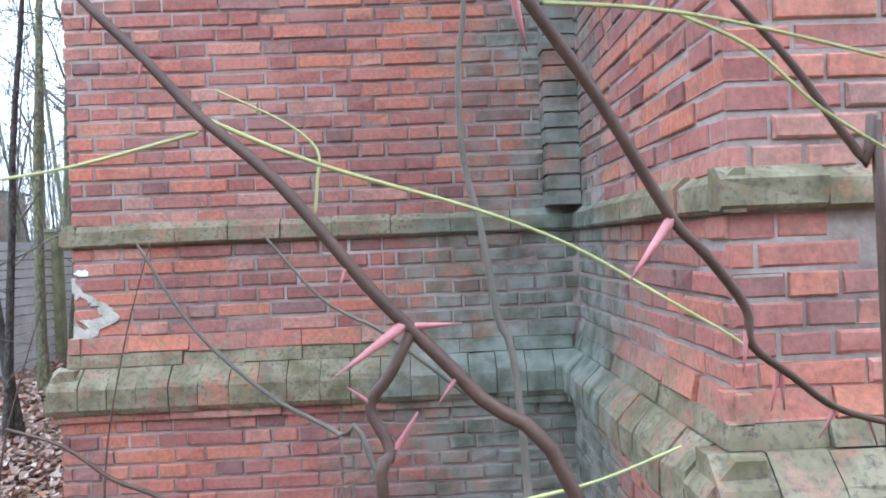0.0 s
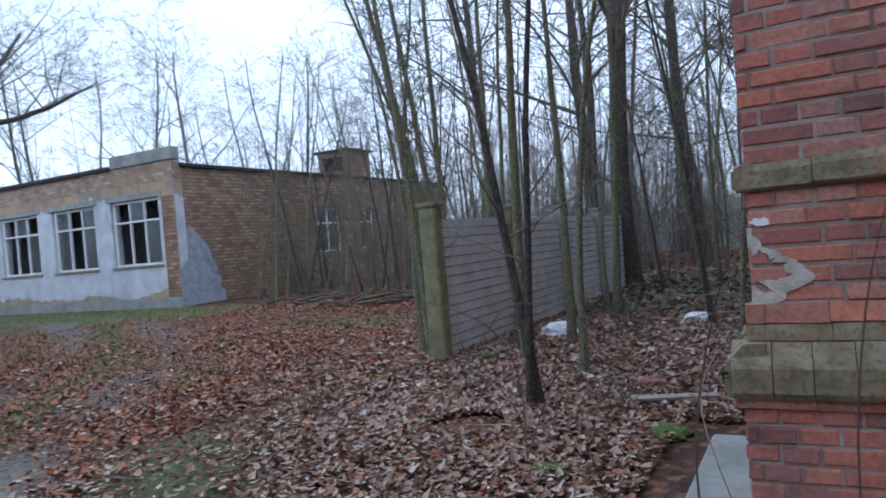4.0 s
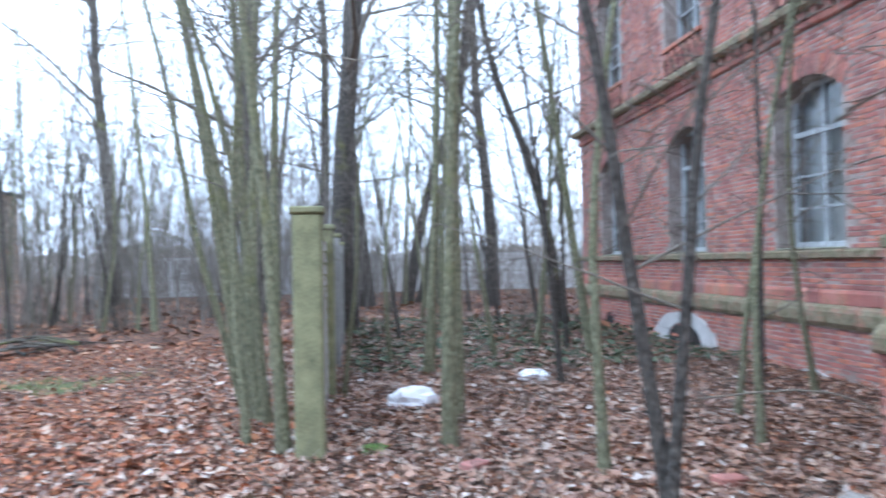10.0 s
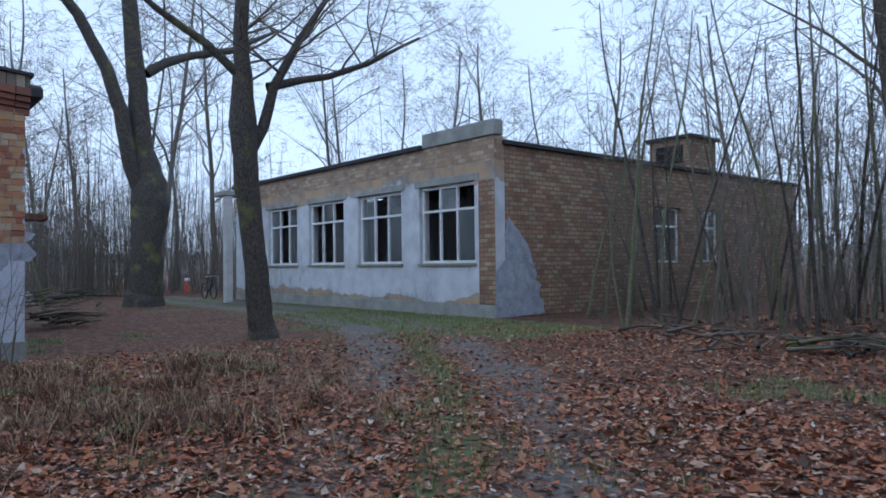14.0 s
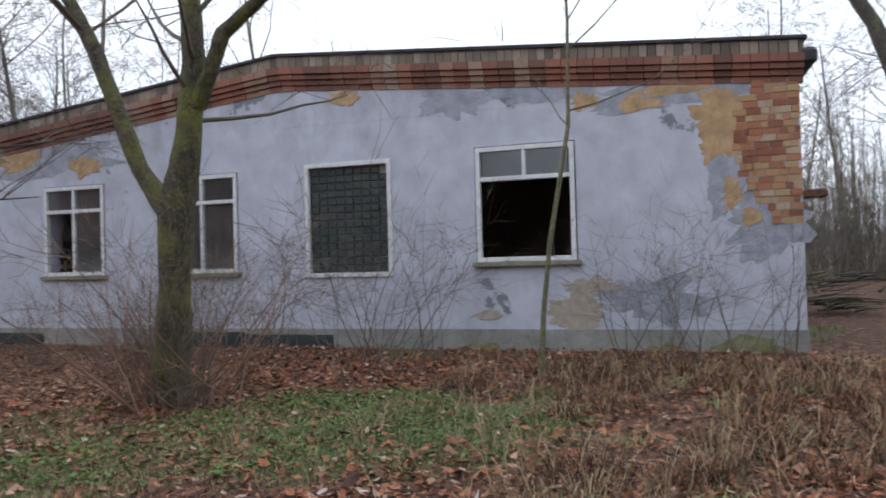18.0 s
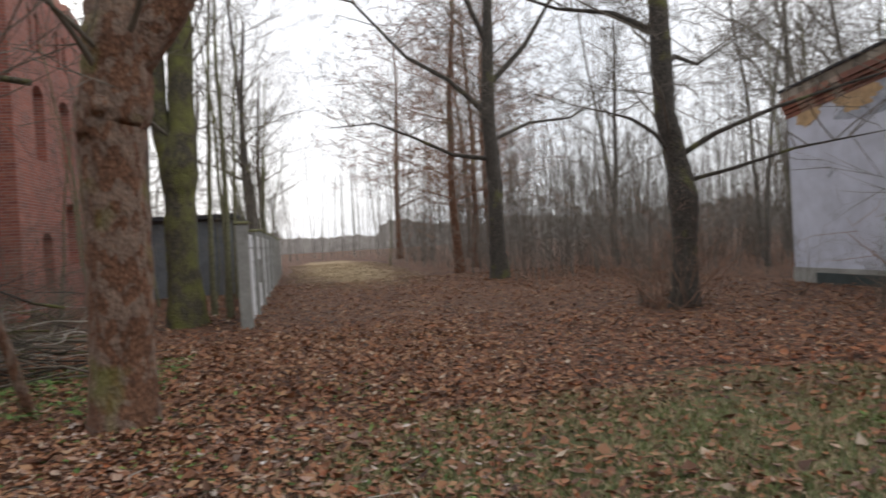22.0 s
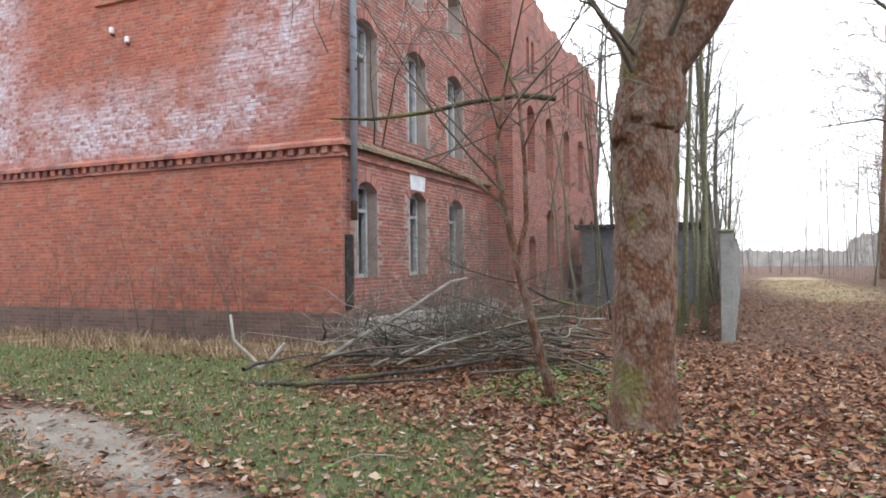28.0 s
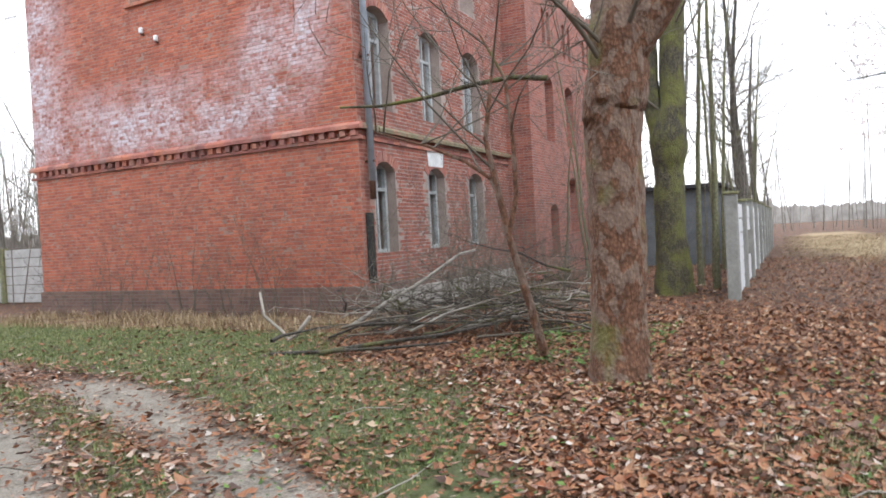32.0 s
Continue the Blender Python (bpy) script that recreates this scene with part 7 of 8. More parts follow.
# old trees before the workshop
# mossy forked tree before the plastered building
def limb_tree(name, trunks, bark, label, twig, seed, at, kids=4, most=3):
    """A tree from given trunk lines (points and radii), with boughs along their upper parts."""
    rr = random.Random(seed)
    t = thing(name, label, "tree")
    x0, y0 = at
    z0 = ground_z(x0, y0) - 0.12
    ctw = []
    for line, radii, side in trunks:
        pts = [Vector((x0 + a, y0 + b, z0 + c)) for a, b, c in line]
        fine, rad = [], []
        for i in range(len(pts) - 1):
            for k in range(7):
                f = k / 7
                j = Vector((rr.uniform(-1, 1), rr.uniform(-1, 1), 0)) * radii[i] * 0.04
                fine.append(pts[i].lerp(pts[i + 1], f) + j)
                rad.append(radii[i] + (radii[i + 1] - radii[i]) * f)
        fine.append(pts[-1])
        rad.append(radii[-1])
        vs, fs = [], []
        rough_trunk(vs, fs, fine, rad, 22 if radii[0] > 0.12 else 10)
        ob = new("trunk", from_lists("trunk", vs, fs, bark, True))
        ob.parent = t
        ctw.append((fine, rad, side))
    vs, fs = [], []
    for fine, rad, side in ctw:
        for k in range(side):
            i = rr.randrange(int(len(fine) * 0.55), len(fine))
            ang = rr.uniform(0, 6.283)
            d = Vector((math.cos(ang), math.sin(ang), rr.uniform(0.2, 1.0))).normalized()
            bough(vs, fs, rr, fine[i], d, max(0.012, min(0.03, rad[i] * rr.uniform(0.25, 0.5))), rr.uniform(1.2, 3.2), 1, most, 0.2, kids)
    ob = new("crown", from_lists("crown", vs, fs, twig, True))
    ob.parent = t
    return t


limb_tree("old_tree", [([(0, 0.0, 0), (0, 0.05, 0.8), (0, 0.13, 2.3), (0, 0.25, 3.9), (0, 0.2, 4.8), (0, -0.05, 6.0), (0, -0.2, 8.3), (0.3, -0.6, 11.5), (0.5, -0.8, 15.0)], [0.75, 0.6, 0.54, 0.68, 0.6, 0.38, 0.34, 0.27, 0.1], 18),
                       ([(0, -0.1, 4.6), (0.1, -0.5, 5.4), (0.2, -0.85, 7.3), (0.2, -1.35, 8.8), (0.2, -2.3, 10.6), (0.3, -3.9, 12.4), (0.3, -5.5, 14.0)], [0.36, 0.28, 0.26, 0.23, 0.19, 0.12, 0.05], 16),
                       ([(0, 0.1, 8.9), (-0.2, 0.9, 9.5), (-0.4, 1.9, 10.0), (-0.6, 3.7, 10.6), (-0.8, 6.0, 12.0)], [0.2, 0.18, 0.16, 0.14, 0.06], 10)],
          M_BARK, "old pollarded tree with thick dark trunk and forked limbs", M_TWIG, 61, (-32.6, 11.2), 4, 4)
limb_tree("old_tree", [([(0, 0.0, 0), (0, -0.08, 0.6), (0, -0.2, 2.0), (0, -0.36, 3.5), (0, -0.4, 4.4), (0, -0.42, 5.5), (0, -0.46, 6.2), (0.1, -0.3, 9.0), (0.2, -0.2, 12.0)], [0.32, 0.24, 0.22, 0.25, 0.27, 0.17, 0.15, 0.1, 0.04], 16),
                       ([(0, -0.3, 3.8), (0.05, 0.0, 4.4), (0.1, 0.2, 5.2), (0.1, 0.8, 6.3), (0.1, 1.9, 8.0)], [0.13, 0.11, 0.095, 0.08, 0.03], 14),
                       ([(0.05, 0.1, 5.2), (0.1, 0.8, 5.45), (0.1, 1.5, 5.65), (0.1, 2.5, 6.1), (0.1, 4.0, 7.0)], [0.1, 0.08, 0.07, 0.06, 0.02], 9),
                       ([(0, -0.4, 5.3), (-0.1, -1.1, 5.9), (-0.2, -2.0, 6.4), (-0.3, -3.4, 7.4)], [0.1, 0.08, 0.06, 0.02], 9)],
          M_BARK, "old dark-barked tree before the workshop", M_TWIG, 62, (-18.5, 9.25), 4, 4)
limb_tree("mossy_tree", [([(0, 0.0, 0), (0, 0.02, 0.5), (0, 0.08, 1.35), (0, 0.12, 2.25), (0, 0.28, 2.9), (0.0, 0.38, 3.75), (0, 0.34, 4.4), (-0.05, 0.2, 8.0)], [0.3, 0.2, 0.175, 0.19, 0.14, 0.125, 0.11, 0.05], 9),
                         ([(0, 0.0, 2.2), (0.03, -0.32, 2.66), (0.06, -0.56, 3.3), (0.08, -0.84, 4.0), (0.1, -1.22, 4.7), (0.2, -2.0, 6.6)], [0.12, 0.1, 0.09, 0.085, 0.075, 0.03], 8),
                         ([(0.0, 0.4, 3.3), (0.05, 0.58, 3.55), (0.06, 0.78, 4.0), (0.08, 1.25, 4.3), (0.1, 2.6, 5.0), (0.2, 4.0, 5.6)], [0.1, 0.085, 0.08, 0.065, 0.045, 0.02], 9)],
          M_BARK_MOSS, "mossy forked tree with many thin shoots before the plastered wall", M_TWIG, 71, (-13.19, -2.05))
limb_tree("sapling", [([(0, 0, 0), (0.0, 0.05, 0.9), (0.0, 0.16, 1.8), (0, 0.42, 3.2), (0, 0.45, 4.5), (0, 0.4, 6.0)], [0.04, 0.034, 0.03, 0.026, 0.02, 0.008], 12)],
          M_BARK_OLIVE, "crooked bare sapling before the broken window", M_TWIG, 76, (-15.5, 1.55), 3, 3)
limb_tree("dark_tree", [([(0, 0, 0), (-0.04, 0, 0.5), (-0.08, 0, 1.4), (-0.1, 0, 2.0), (-0.02, 0, 2.6), (0.18, 0, 3.5), (0.2, 0.0, 5.3), (0.3, 0.1, 8.0), (0.2, 0, 12.0)], [0.3, 0.23, 0.215, 0.26, 0.2, 0.185, 0.17, 0.12, 0.05], 12),
                        ([(0.05, 0, 2.7), (0.45, 0.1, 3.15), (0.9, 0.15, 3.4), (1.5, 0.2, 3.55)], [0.05, 0.036, 0.028, 0.01], 4),
                        ([(-0.05, 0, 2.75), (-0.6, 0.3, 3.1), (-1.5, 0.7, 3.45), (-2.6, 1.0, 3.75), (-4.0, 1.4, 4.1)], [0.06, 0.045, 0.034, 0.024, 0.008], 10),
                        ([(-0.1, 0, 2.3), (-0.7, 0.5, 2.45), (-1.5, 1.1, 2.7), (-2.6, 1.8, 2.85)], [0.045, 0.034, 0.024, 0.008], 8),
                        ([(0.15, 0, 4.3), (-0.3, -0.4, 4.6), (-1.0, -0.8, 4.55), (-2.4, -1.2, 5.3)], [0.06, 0.045, 0.03, 0.008], 8),
                        ([(0.2, 0, 4.9), (0.8, -0.5, 5.4), (1.7, -0.9, 5.6), (3.2, -1.2, 6.2)], [0.055, 0.042, 0.03, 0.008], 8)],
          M_BARK, "bare tree with dark kinked trunk and long low limbs", M_TWIG, 77, (-13.55, -8.79), 4, 4)
limb_tree("dark_tree", [([(0, 0, 0), (0.05, 0, 1.0), (0.0, 0, 3.0), (0.1, 0, 5.5), (0.0, 0.2, 8.5), (-0.3, 0.2, 13.0)], [0.36, 0.27, 0.24, 0.22, 0.16, 0.05], 16),
                        ([(0.1, 0, 4.0), (1.4, 0.2, 4.15), (2.6, 0.3, 4.7), (3.8, 0.2, 5.2), (5.2, 0.1, 5.1)], [0.085, 0.06, 0.045, 0.03, 0.01], 14),
                        ([(0.1, 0, 5.4), (1.3, -0.2, 6.6), (2.6, -0.4, 7.4), (4.2, -0.6, 9.2), (5.6, -0.8, 9.6)], [0.1, 0.075, 0.055, 0.035, 0.01], 16),
                        ([(0.0, 0.1, 6.4), (-1.2, 0.2, 7.6), (-2.2, 0.4, 9.2), (-3.0, 0.5, 12.0)], [0.1, 0.075, 0.05, 0.015], 14),
                        ([(0.0, 0.1, 4.6), (-1.4, -0.4, 5.2), (-3.0, -0.8, 5.4), (-4.6, -1.0, 6.2)], [0.07, 0.05, 0.035, 0.01], 10),
                        ([(0.0, 0.1, 7.6), (1.0, 0.6, 9.4), (2.0, 1.0, 12.0)], [0.1, 0.075, 0.02], 9)],
          M_BARK, "tall bare tree with long level limbs beside the path", M_TWIG, 78, (-13.36, -19.4), 4, 4)
larch = make_tree("larch", 56, 13, 0.19, M_BARK_RED, "tree with rusty bark and fine reddish twigs beside the path", M_TWIG_RUST, first=0.2, limbs=40, most=4, kids=4, limb_len=0.3, spread=1.8, limb_r=(0.14, 0.28), thin=0.011)
first_at(larch, -13.31, -24.8, 0)
put(larch, -15.0, -29.0, 120, 0.9)
put(larch, -15.0, -53.0, 60, 1.35)
put(larch, -18.5, -44.0, 200, 1.1)
put(larch, -17.0, -33.0, 300, 1.0)
for x, y in ((-24, -33), (-5.0, -34), (-4.6, -42), (-5.0, -50)):
    put(RT.choice((tall_a, tall_b, tall_c)), x, y, RT.uniform(0, 360), RT.uniform(0.75, 1.1))
# tree with flaking bark beside the track, its knot and the cut limb
limb_tree("track_tree", [([(0, 0, 0), (0.0, 0.0, 0.3), (-0.02, 0.0, 1.0), (-0.03, 0.0, 1.85), (-0.04, 0.0, 2.55), (-0.07, 0.0, 2.85), (-0.12, 0.0, 3.25), (-0.12, 0.0, 3.85), (-0.05, 0.0, 4.8), (0.1, 0.1, 8.0)], [0.33, 0.275, 0.25, 0.25, 0.27, 0.29, 0.28, 0.22, 0.17, 0.07], 9),
                         ([(-0.08, 0, 2.9), (-0.2, 0, 3.15), (-0.38, 0.0, 3.42), (-0.62, 0.0, 3.75), (-0.8, 0.05, 4.6), (-1.0, 0.1, 8.0)], [0.1, 0.17, 0.185, 0.17, 0.14, 0.06], 8)],
          M_BARK_RED, "bare tree with flaking reddish-brown bark beside the track", M_TWIG, 72, (-5.48, -4.06))
tree_of_track = bpy.data.objects["track_tree"]
vs, fs = [], []
kz = Vector((-5.50, -3.80, 2.66))
out_d = Vector((-0.1, 1.0, 0.25)).normalized()
tube(vs, fs, [kz - out_d * 0.16, kz - out_d * 0.05, kz + out_d * 0.03, kz + out_d * 0.06, kz + out_d * 0.075], [0.11, 0.10, 0.085, 0.07, 0.045], 14)
ob = new("knot", from_lists("knot", vs, fs, M_BARK_RED, True))
ob.parent = tree_of_track
tagged(ob, "round scar of a cut limb")
# mossy trunk behind it and the ivy row along the fence
limb_tree("ivy_tree", [([(0, 0, 0), (0.02, 0, 1.2), (0.0, 0, 2.6), (0.0, 0.03, 3.2), (-0.12, 0, 4.0), (-0.2, 0, 6.5), (-0.3, 0, 9.0)], [0.42, 0.30, 0.29, 0.36, 0.26, 0.22, 0.1], 9),
                       ([(0.1, 0, 3.0), (0.3, 0, 4.2), (0.32, 0, 6.5), (0.4, 0, 9.0)], [0.2, 0.18, 0.16, 0.08], 8)],
          M_BARK_MOSS, "mossy twin-trunked tree behind the track tree", M_TWIG, 73, (-4.79, -12.2))
for k in range(13):
    put(RT.choice((pole_a, pole_b)), -5.6 + RT.uniform(-0.2, 0.5), -12.6 - k * 1.7 + RT.uniform(-0.5, 0.5), RT.uniform(0, 360), RT.uniform(0.85, 1.15), label="slim bare tree growing along the concrete fence")
for k in range(9):
    put(RT.choice((pole_b, pole_c)), RT.uniform(-4.6, -1.2), RT.uniform(-20, -12), RT.uniform(0, 360), RT.uniform(0.6, 1.0))

# ---- shrubs ----
def shrub(name, seed, n, h, label, mat, spread=0.35, r=0.009, kids=3, most=3):
    rr = random.Random(seed)
    vs, fs = [], []
    for k in range(n):
        a = rr.uniform(0, 6.283)
        p = Vector((rr.gauss(0, 0.16), rr.gauss(0, 0.16), -0.05))
        d = Vector((math.cos(a) * spread * rr.random(), math.sin(a) * spread * rr.random(), 1)).normalized()
        bough(vs, fs, rr, p, d, r * rr.uniform(0.6, 1.3), h * rr.uniform(0.5, 1.1), 1, most, 0.2, kids, 0.05, 0.003)
    t = thing(name, label, "shrub")
    ob = new("twig_tangle", from_lists("twig_tangle", vs, fs, mat, True))
    ob.parent = t
    return t


bush_a = shrub("shrub", 81, 22, 2.2, "leafless shrub of thin brown shoots", M_TWIG)
bush_b = shrub("shrub", 82, 6, 2.4, "leafless shrub with few long shoots", M_TWIG, 1.0, 0.009, 4)
bush_c = shrub("shrub", 83, 14, 1.2, "low tangle of bare brown twigs", M_TWIG, 0.9, 0.006)
bush_d = shrub("shrub", 84, 17, 2.3, "sprout of bare shoots round the foot of the mossy tree", M_TWIG_RUST, 1.5, 0.012, 3)
bush_e = shrub("shrub", 85, 5, 2.9, "few tall bare shoots at the foot of the wall", M_TWIG, 0.35, 0.013, 4)
first_at(bush_d, -12.85, -1.95, 0, 1.0)
put(bush_d, -13.3, -2.45, 100, 0.8)
put(bush_d, -13.3, -8.95, 40, 1.0)
put(bush_d, -13.5, -8.6, 140, 0.9)
put(bush_d, -13.2, -1.6, 200, 0.85)
first_at(bush_e, 2.2, -8.0, 0, 0.9)
for k in range(9):
    put(bush_e, 0.8 + k * 0.95 + RT.uniform(-0.3, 0.3), -8.0 + RT.uniform(-0.1, 0.3), RT.uniform(0, 360), RT.uniform(0.6, 1.05))
for x, y in ((-0.3, -8.9), (-0.6, -10.2), (-0.5, -11.5), (-1.3, -9.4), (-1.6, -8.2), (-3.3, -7.6), (-2.8, -8.8), (-3.9, -8.2), (-17.1, -0.4), (-16.5, -2.6), (-17.2, -4.2), (-16.8, 3.3), (-17.3, 4.6)):
    put(bush_e, x, y, RT.uniform(0, 360), RT.uniform(0.7, 1.0))
for x, y, c in ((-1.4, -6.4, 0.7), (-2.1, -6.9, 0.8), (-2.8, -6.6, 0.75), (-3.3, -5.9, 0.7), (-0.7, -7.2, 0.8), (-3.9, -6.8, 0.8), (-2.4, -7.6, 0.9)):
    put(bush_e, x, y, RT.uniform(0, 360), c)
first_at(bush_a, -13.0, -1.85, 0, 0.75)
first_at(bush_b, -16.3, -2.9, 0, 0.95)
first_at(bush_c, -4.2, 4.6, 0, 0.6)
for x, y, t, s in ((-13.4, -2.5, bush_a, 0.8), (-12.9, -2.4, bush_a, 0.6), (-14.6, -0.6, bush_b, 0.8), (-16.4, 3.6, bush_b, 0.7), (-15.2, -0.2, bush_b, 0.9), (-16.8, -4.5, bush_b, 0.8), (-15.5, -6.5, bush_a, 0.7),
                   (-16, -9, bush_b, 0.7), (-17, 2.6, bush_b, 0.95), (-13.6, -9.2, bush_a, 0.55), (-13.2, -8.5, bush_a, 0.5), (-1.0, -7.5, bush_b, 0.75), (1.2, -7.9, bush_b, 0.8), (3.0, -8.0, bush_b, 0.9), (4.6, -8.0, bush_b, 0.8), (6.5, -8.0, bush_b, 0.7),
                   (8.3, -8.0, bush_b, 0.6), (-2.0, -8.5, bush_a, 0.8), (-2.9, -7.8, bush_a, 0.75), (-3.4, -9.4, bush_a, 0.9), (-1.2, -10.5, bush_a, 0.9), (-2.3, -12, bush_a, 1.0), (-0.8, -13.5, bush_a, 0.9), (-3.6, -6.3, bush_b, 0.7), (-3.0, -15, bush_a, 1.0),
                   (-3.1, 5.6, bush_c, 0.9), (-1.6, 5.2, bush_c, 0.8), (-1.0, 7.4, bush_c, 1.0), (-2.3, 8.3, bush_c, 1.0), (-10.6, 14.2, bush_c, 1.2), (-9.3, 14.9, bush_c, 1.3), (-14.5, 17.5, bush_a, 0.9), (-16.5, 19, bush_a, 1.0), (-17, 22, bush_a, 1.1), (-15.5, 16.6, bush_b, 0.9),
                   (-12.5, 16.5, bush_a, 0.9), (-11, 18, bush_a, 0.9), (-16.9, -1.2, bush_b, 1.2), (-16.2, -0.6, bush_b, 1.1), (-13.1, -9.3, bush_a, 0.8), (-13.8, -8.9, bush_a, 0.7), (-16.2, 2.9, bush_b, 1.0), (-17.1, 4.2, bush_b, 0.9), (-12.9, -1.6, bush_a, 0.9), (-13.6, -1.9, bush_b, 1.2),
                   (-17.6, 18.5, bush_b, 1.3), (-17.4, 20.0, bush_a, 1.2), (-17.0, 21.6, bush_b, 1.3), (-16.6, 17.6, bush_b, 1.2), (-15.8, 23, bush_a, 1.3), (-13.0, 19.5, bush_b, 1.4), (-12.0, 21, bush_a, 1.4), (-9.5, 19, bush_a, 1.4), (-8, 22, bush_a, 1.5), (-6.5, 20, bush_a, 1.3), (-5.5, 23, bush_a, 1.5), (-10.5, 24, bush_a, 1.5), (-7.5, 17.5, bush_b, 1.3), (-3.0, 21.5, bush_a, 1.3), (-1.5, 18.5, bush_a, 1.2), (-3.5, 16, bush_b, 1.3),
                   (-0.6, 15.5, bush_a, 1.2)):
    put(t, x, y, RT.uniform(0, 360), s)
# far thickets close the view between the trunks
for k in range(260):
    a, r = RT.uniform(0, 6.283), RT.uniform(26, 62)
    x, y = -6 + r * math.cos(a), 3 + r * math.sin(a)
    if blocked(x, y) or (-38 < x < -14 and 8 < y < 35) or (-33 < x < -17 and -14 < y < 7) or (RX - 2 < x < 12 and -30 < y < -6) or near_line(x, y, PATH_BACK) < 4.5 or (x > 5 and -8 < y < 12) or near_line(x, y, TRACK) < 3 or (x > 0 and 0 < y < 16):
        continue
    put(RT.choice((bush_a, bush_a, bush_b)), x, y, RT.uniform(0, 360), RT.uniform(1.4, 2.6), label="leafless thicket at the edge of the wood")
# the distant wood: saplings, twigs and trunks past all single trees
def spike(vs, fs, p, e, r):
    """A straight twig of the far wood, three-sided and pointed."""
    k = len(vs)
    vs.extend((p + Vector((r, 0, 0)), p + Vector((-0.5 * r, 0.87 * r, 0)), p + Vector((-0.5 * r, -0.87 * r, 0)), e))
    fs.extend(((k, k + 1, k + 3), (k + 1, k + 2, k + 3), (k + 2, k, k + 3)))


def far_wood(name, n, r0, r1, h, label, seed, w=0.02, mat=None, arc=(0.0, 6.283)):
    rr = random.Random(seed)
    vs, fs = [], []
    for _ in range(n):
        a, r = rr.uniform(*arc), rr.uniform(r0, r1)
        x, y = -6 + r * math.cos(a), 3 + r * math.sin(a)
        if near_line(x, y, PATH_BACK) < 4.0 or near_line(x, y, TRACK) < 2.5 or (-39 < x < -14 and 8 < y < 36) or (-33 < x < -17 and -13 < y < 6) or (RX - 1 < x < 12 and -30 < y < -6) or (x > 4 and -8 < y < 12):
            continue
        hh = h * rr.uniform(0.35, 1.25)
        p = Vector((x, y, -0.1))
        top = p + Vector((rr.gauss(0, 0.08) * hh, rr.gauss(0, 0.08) * hh, hh))
        mid = p.lerp(top, 0.5) + Vector((rr.gauss(0, 0.15), rr.gauss(0, 0.15), 0))
        tube(vs, fs, [p, mid, top], [w * hh / 5, w * hh / 8, 0.006], 3)
        for k in range(12):
            f = rr.uniform(0.15, 1.0) ** 0.8
            q = p.lerp(mid, f * 2) if f < 0.5 else mid.lerp(top, f * 2 - 1)
            e = q + Vector((rr.gauss(0, 0.6), rr.gauss(0, 0.6), rr.uniform(0.1, 1.1))) * hh * 0.2
            spike(vs, fs, q, e, w * 0.5)
            for c in range(3):
                g = q.lerp(e, rr.uniform(0.3, 1.0))
                spike(vs, fs, g, g + Vector((rr.gauss(0, 0.6), rr.gauss(0, 0.6), rr.uniform(-0.1, 0.9))) * hh * 0.12, w * 0.32)
    return tagged(new(name, from_lists(name, vs, fs, mat or M_TWIG)), label, "wood", kind="stuff")


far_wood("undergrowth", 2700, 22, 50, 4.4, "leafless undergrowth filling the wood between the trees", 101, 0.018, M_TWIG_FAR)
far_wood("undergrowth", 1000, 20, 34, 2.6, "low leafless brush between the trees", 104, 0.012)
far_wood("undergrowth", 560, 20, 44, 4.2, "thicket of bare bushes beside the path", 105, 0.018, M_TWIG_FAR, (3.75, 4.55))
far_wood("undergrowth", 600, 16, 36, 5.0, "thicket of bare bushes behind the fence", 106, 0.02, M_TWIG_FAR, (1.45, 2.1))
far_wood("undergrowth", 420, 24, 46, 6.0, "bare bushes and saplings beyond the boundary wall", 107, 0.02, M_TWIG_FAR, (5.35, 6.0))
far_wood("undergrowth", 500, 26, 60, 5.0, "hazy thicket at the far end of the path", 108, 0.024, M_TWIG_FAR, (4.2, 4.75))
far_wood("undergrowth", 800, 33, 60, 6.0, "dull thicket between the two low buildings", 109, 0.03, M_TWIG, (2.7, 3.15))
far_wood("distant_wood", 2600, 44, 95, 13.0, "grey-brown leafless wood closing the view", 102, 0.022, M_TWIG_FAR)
vs, fs = [], []
rr = random.Random(103)
n = 3600
for k in range(n):
    t = 2 * math.pi * k / n
    c, d = math.cos(t), math.sin(t)
    h = 4.6 + 2.2 * noise.noise((9 * c, 9 * d, 1.0)) + 1.1 * noise.noise((40 * c, 40 * d, 4.0)) + 0.6 * noise.noise((160 * c, 160 * d, 7.0)) + rr.uniform(-0.35, 0.35)
    if abs(math.degrees(t) - 267) < 4:
        h *= 0.7
    vs += [(-6 + 150 * c, 3 + 150 * d, -1.0), (-6 + 150 * c, 3 + 150 * d, h)]
    fs.append((2 * k, 2 * ((k + 1) % n), 2 * ((k + 1) % n) + 1, 2 * k + 1))
# the backdrop's pale colour includes the haze over the wood
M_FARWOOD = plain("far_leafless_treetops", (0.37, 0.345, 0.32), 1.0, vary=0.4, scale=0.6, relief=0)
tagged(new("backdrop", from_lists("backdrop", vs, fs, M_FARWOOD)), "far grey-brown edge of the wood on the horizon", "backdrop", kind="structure")
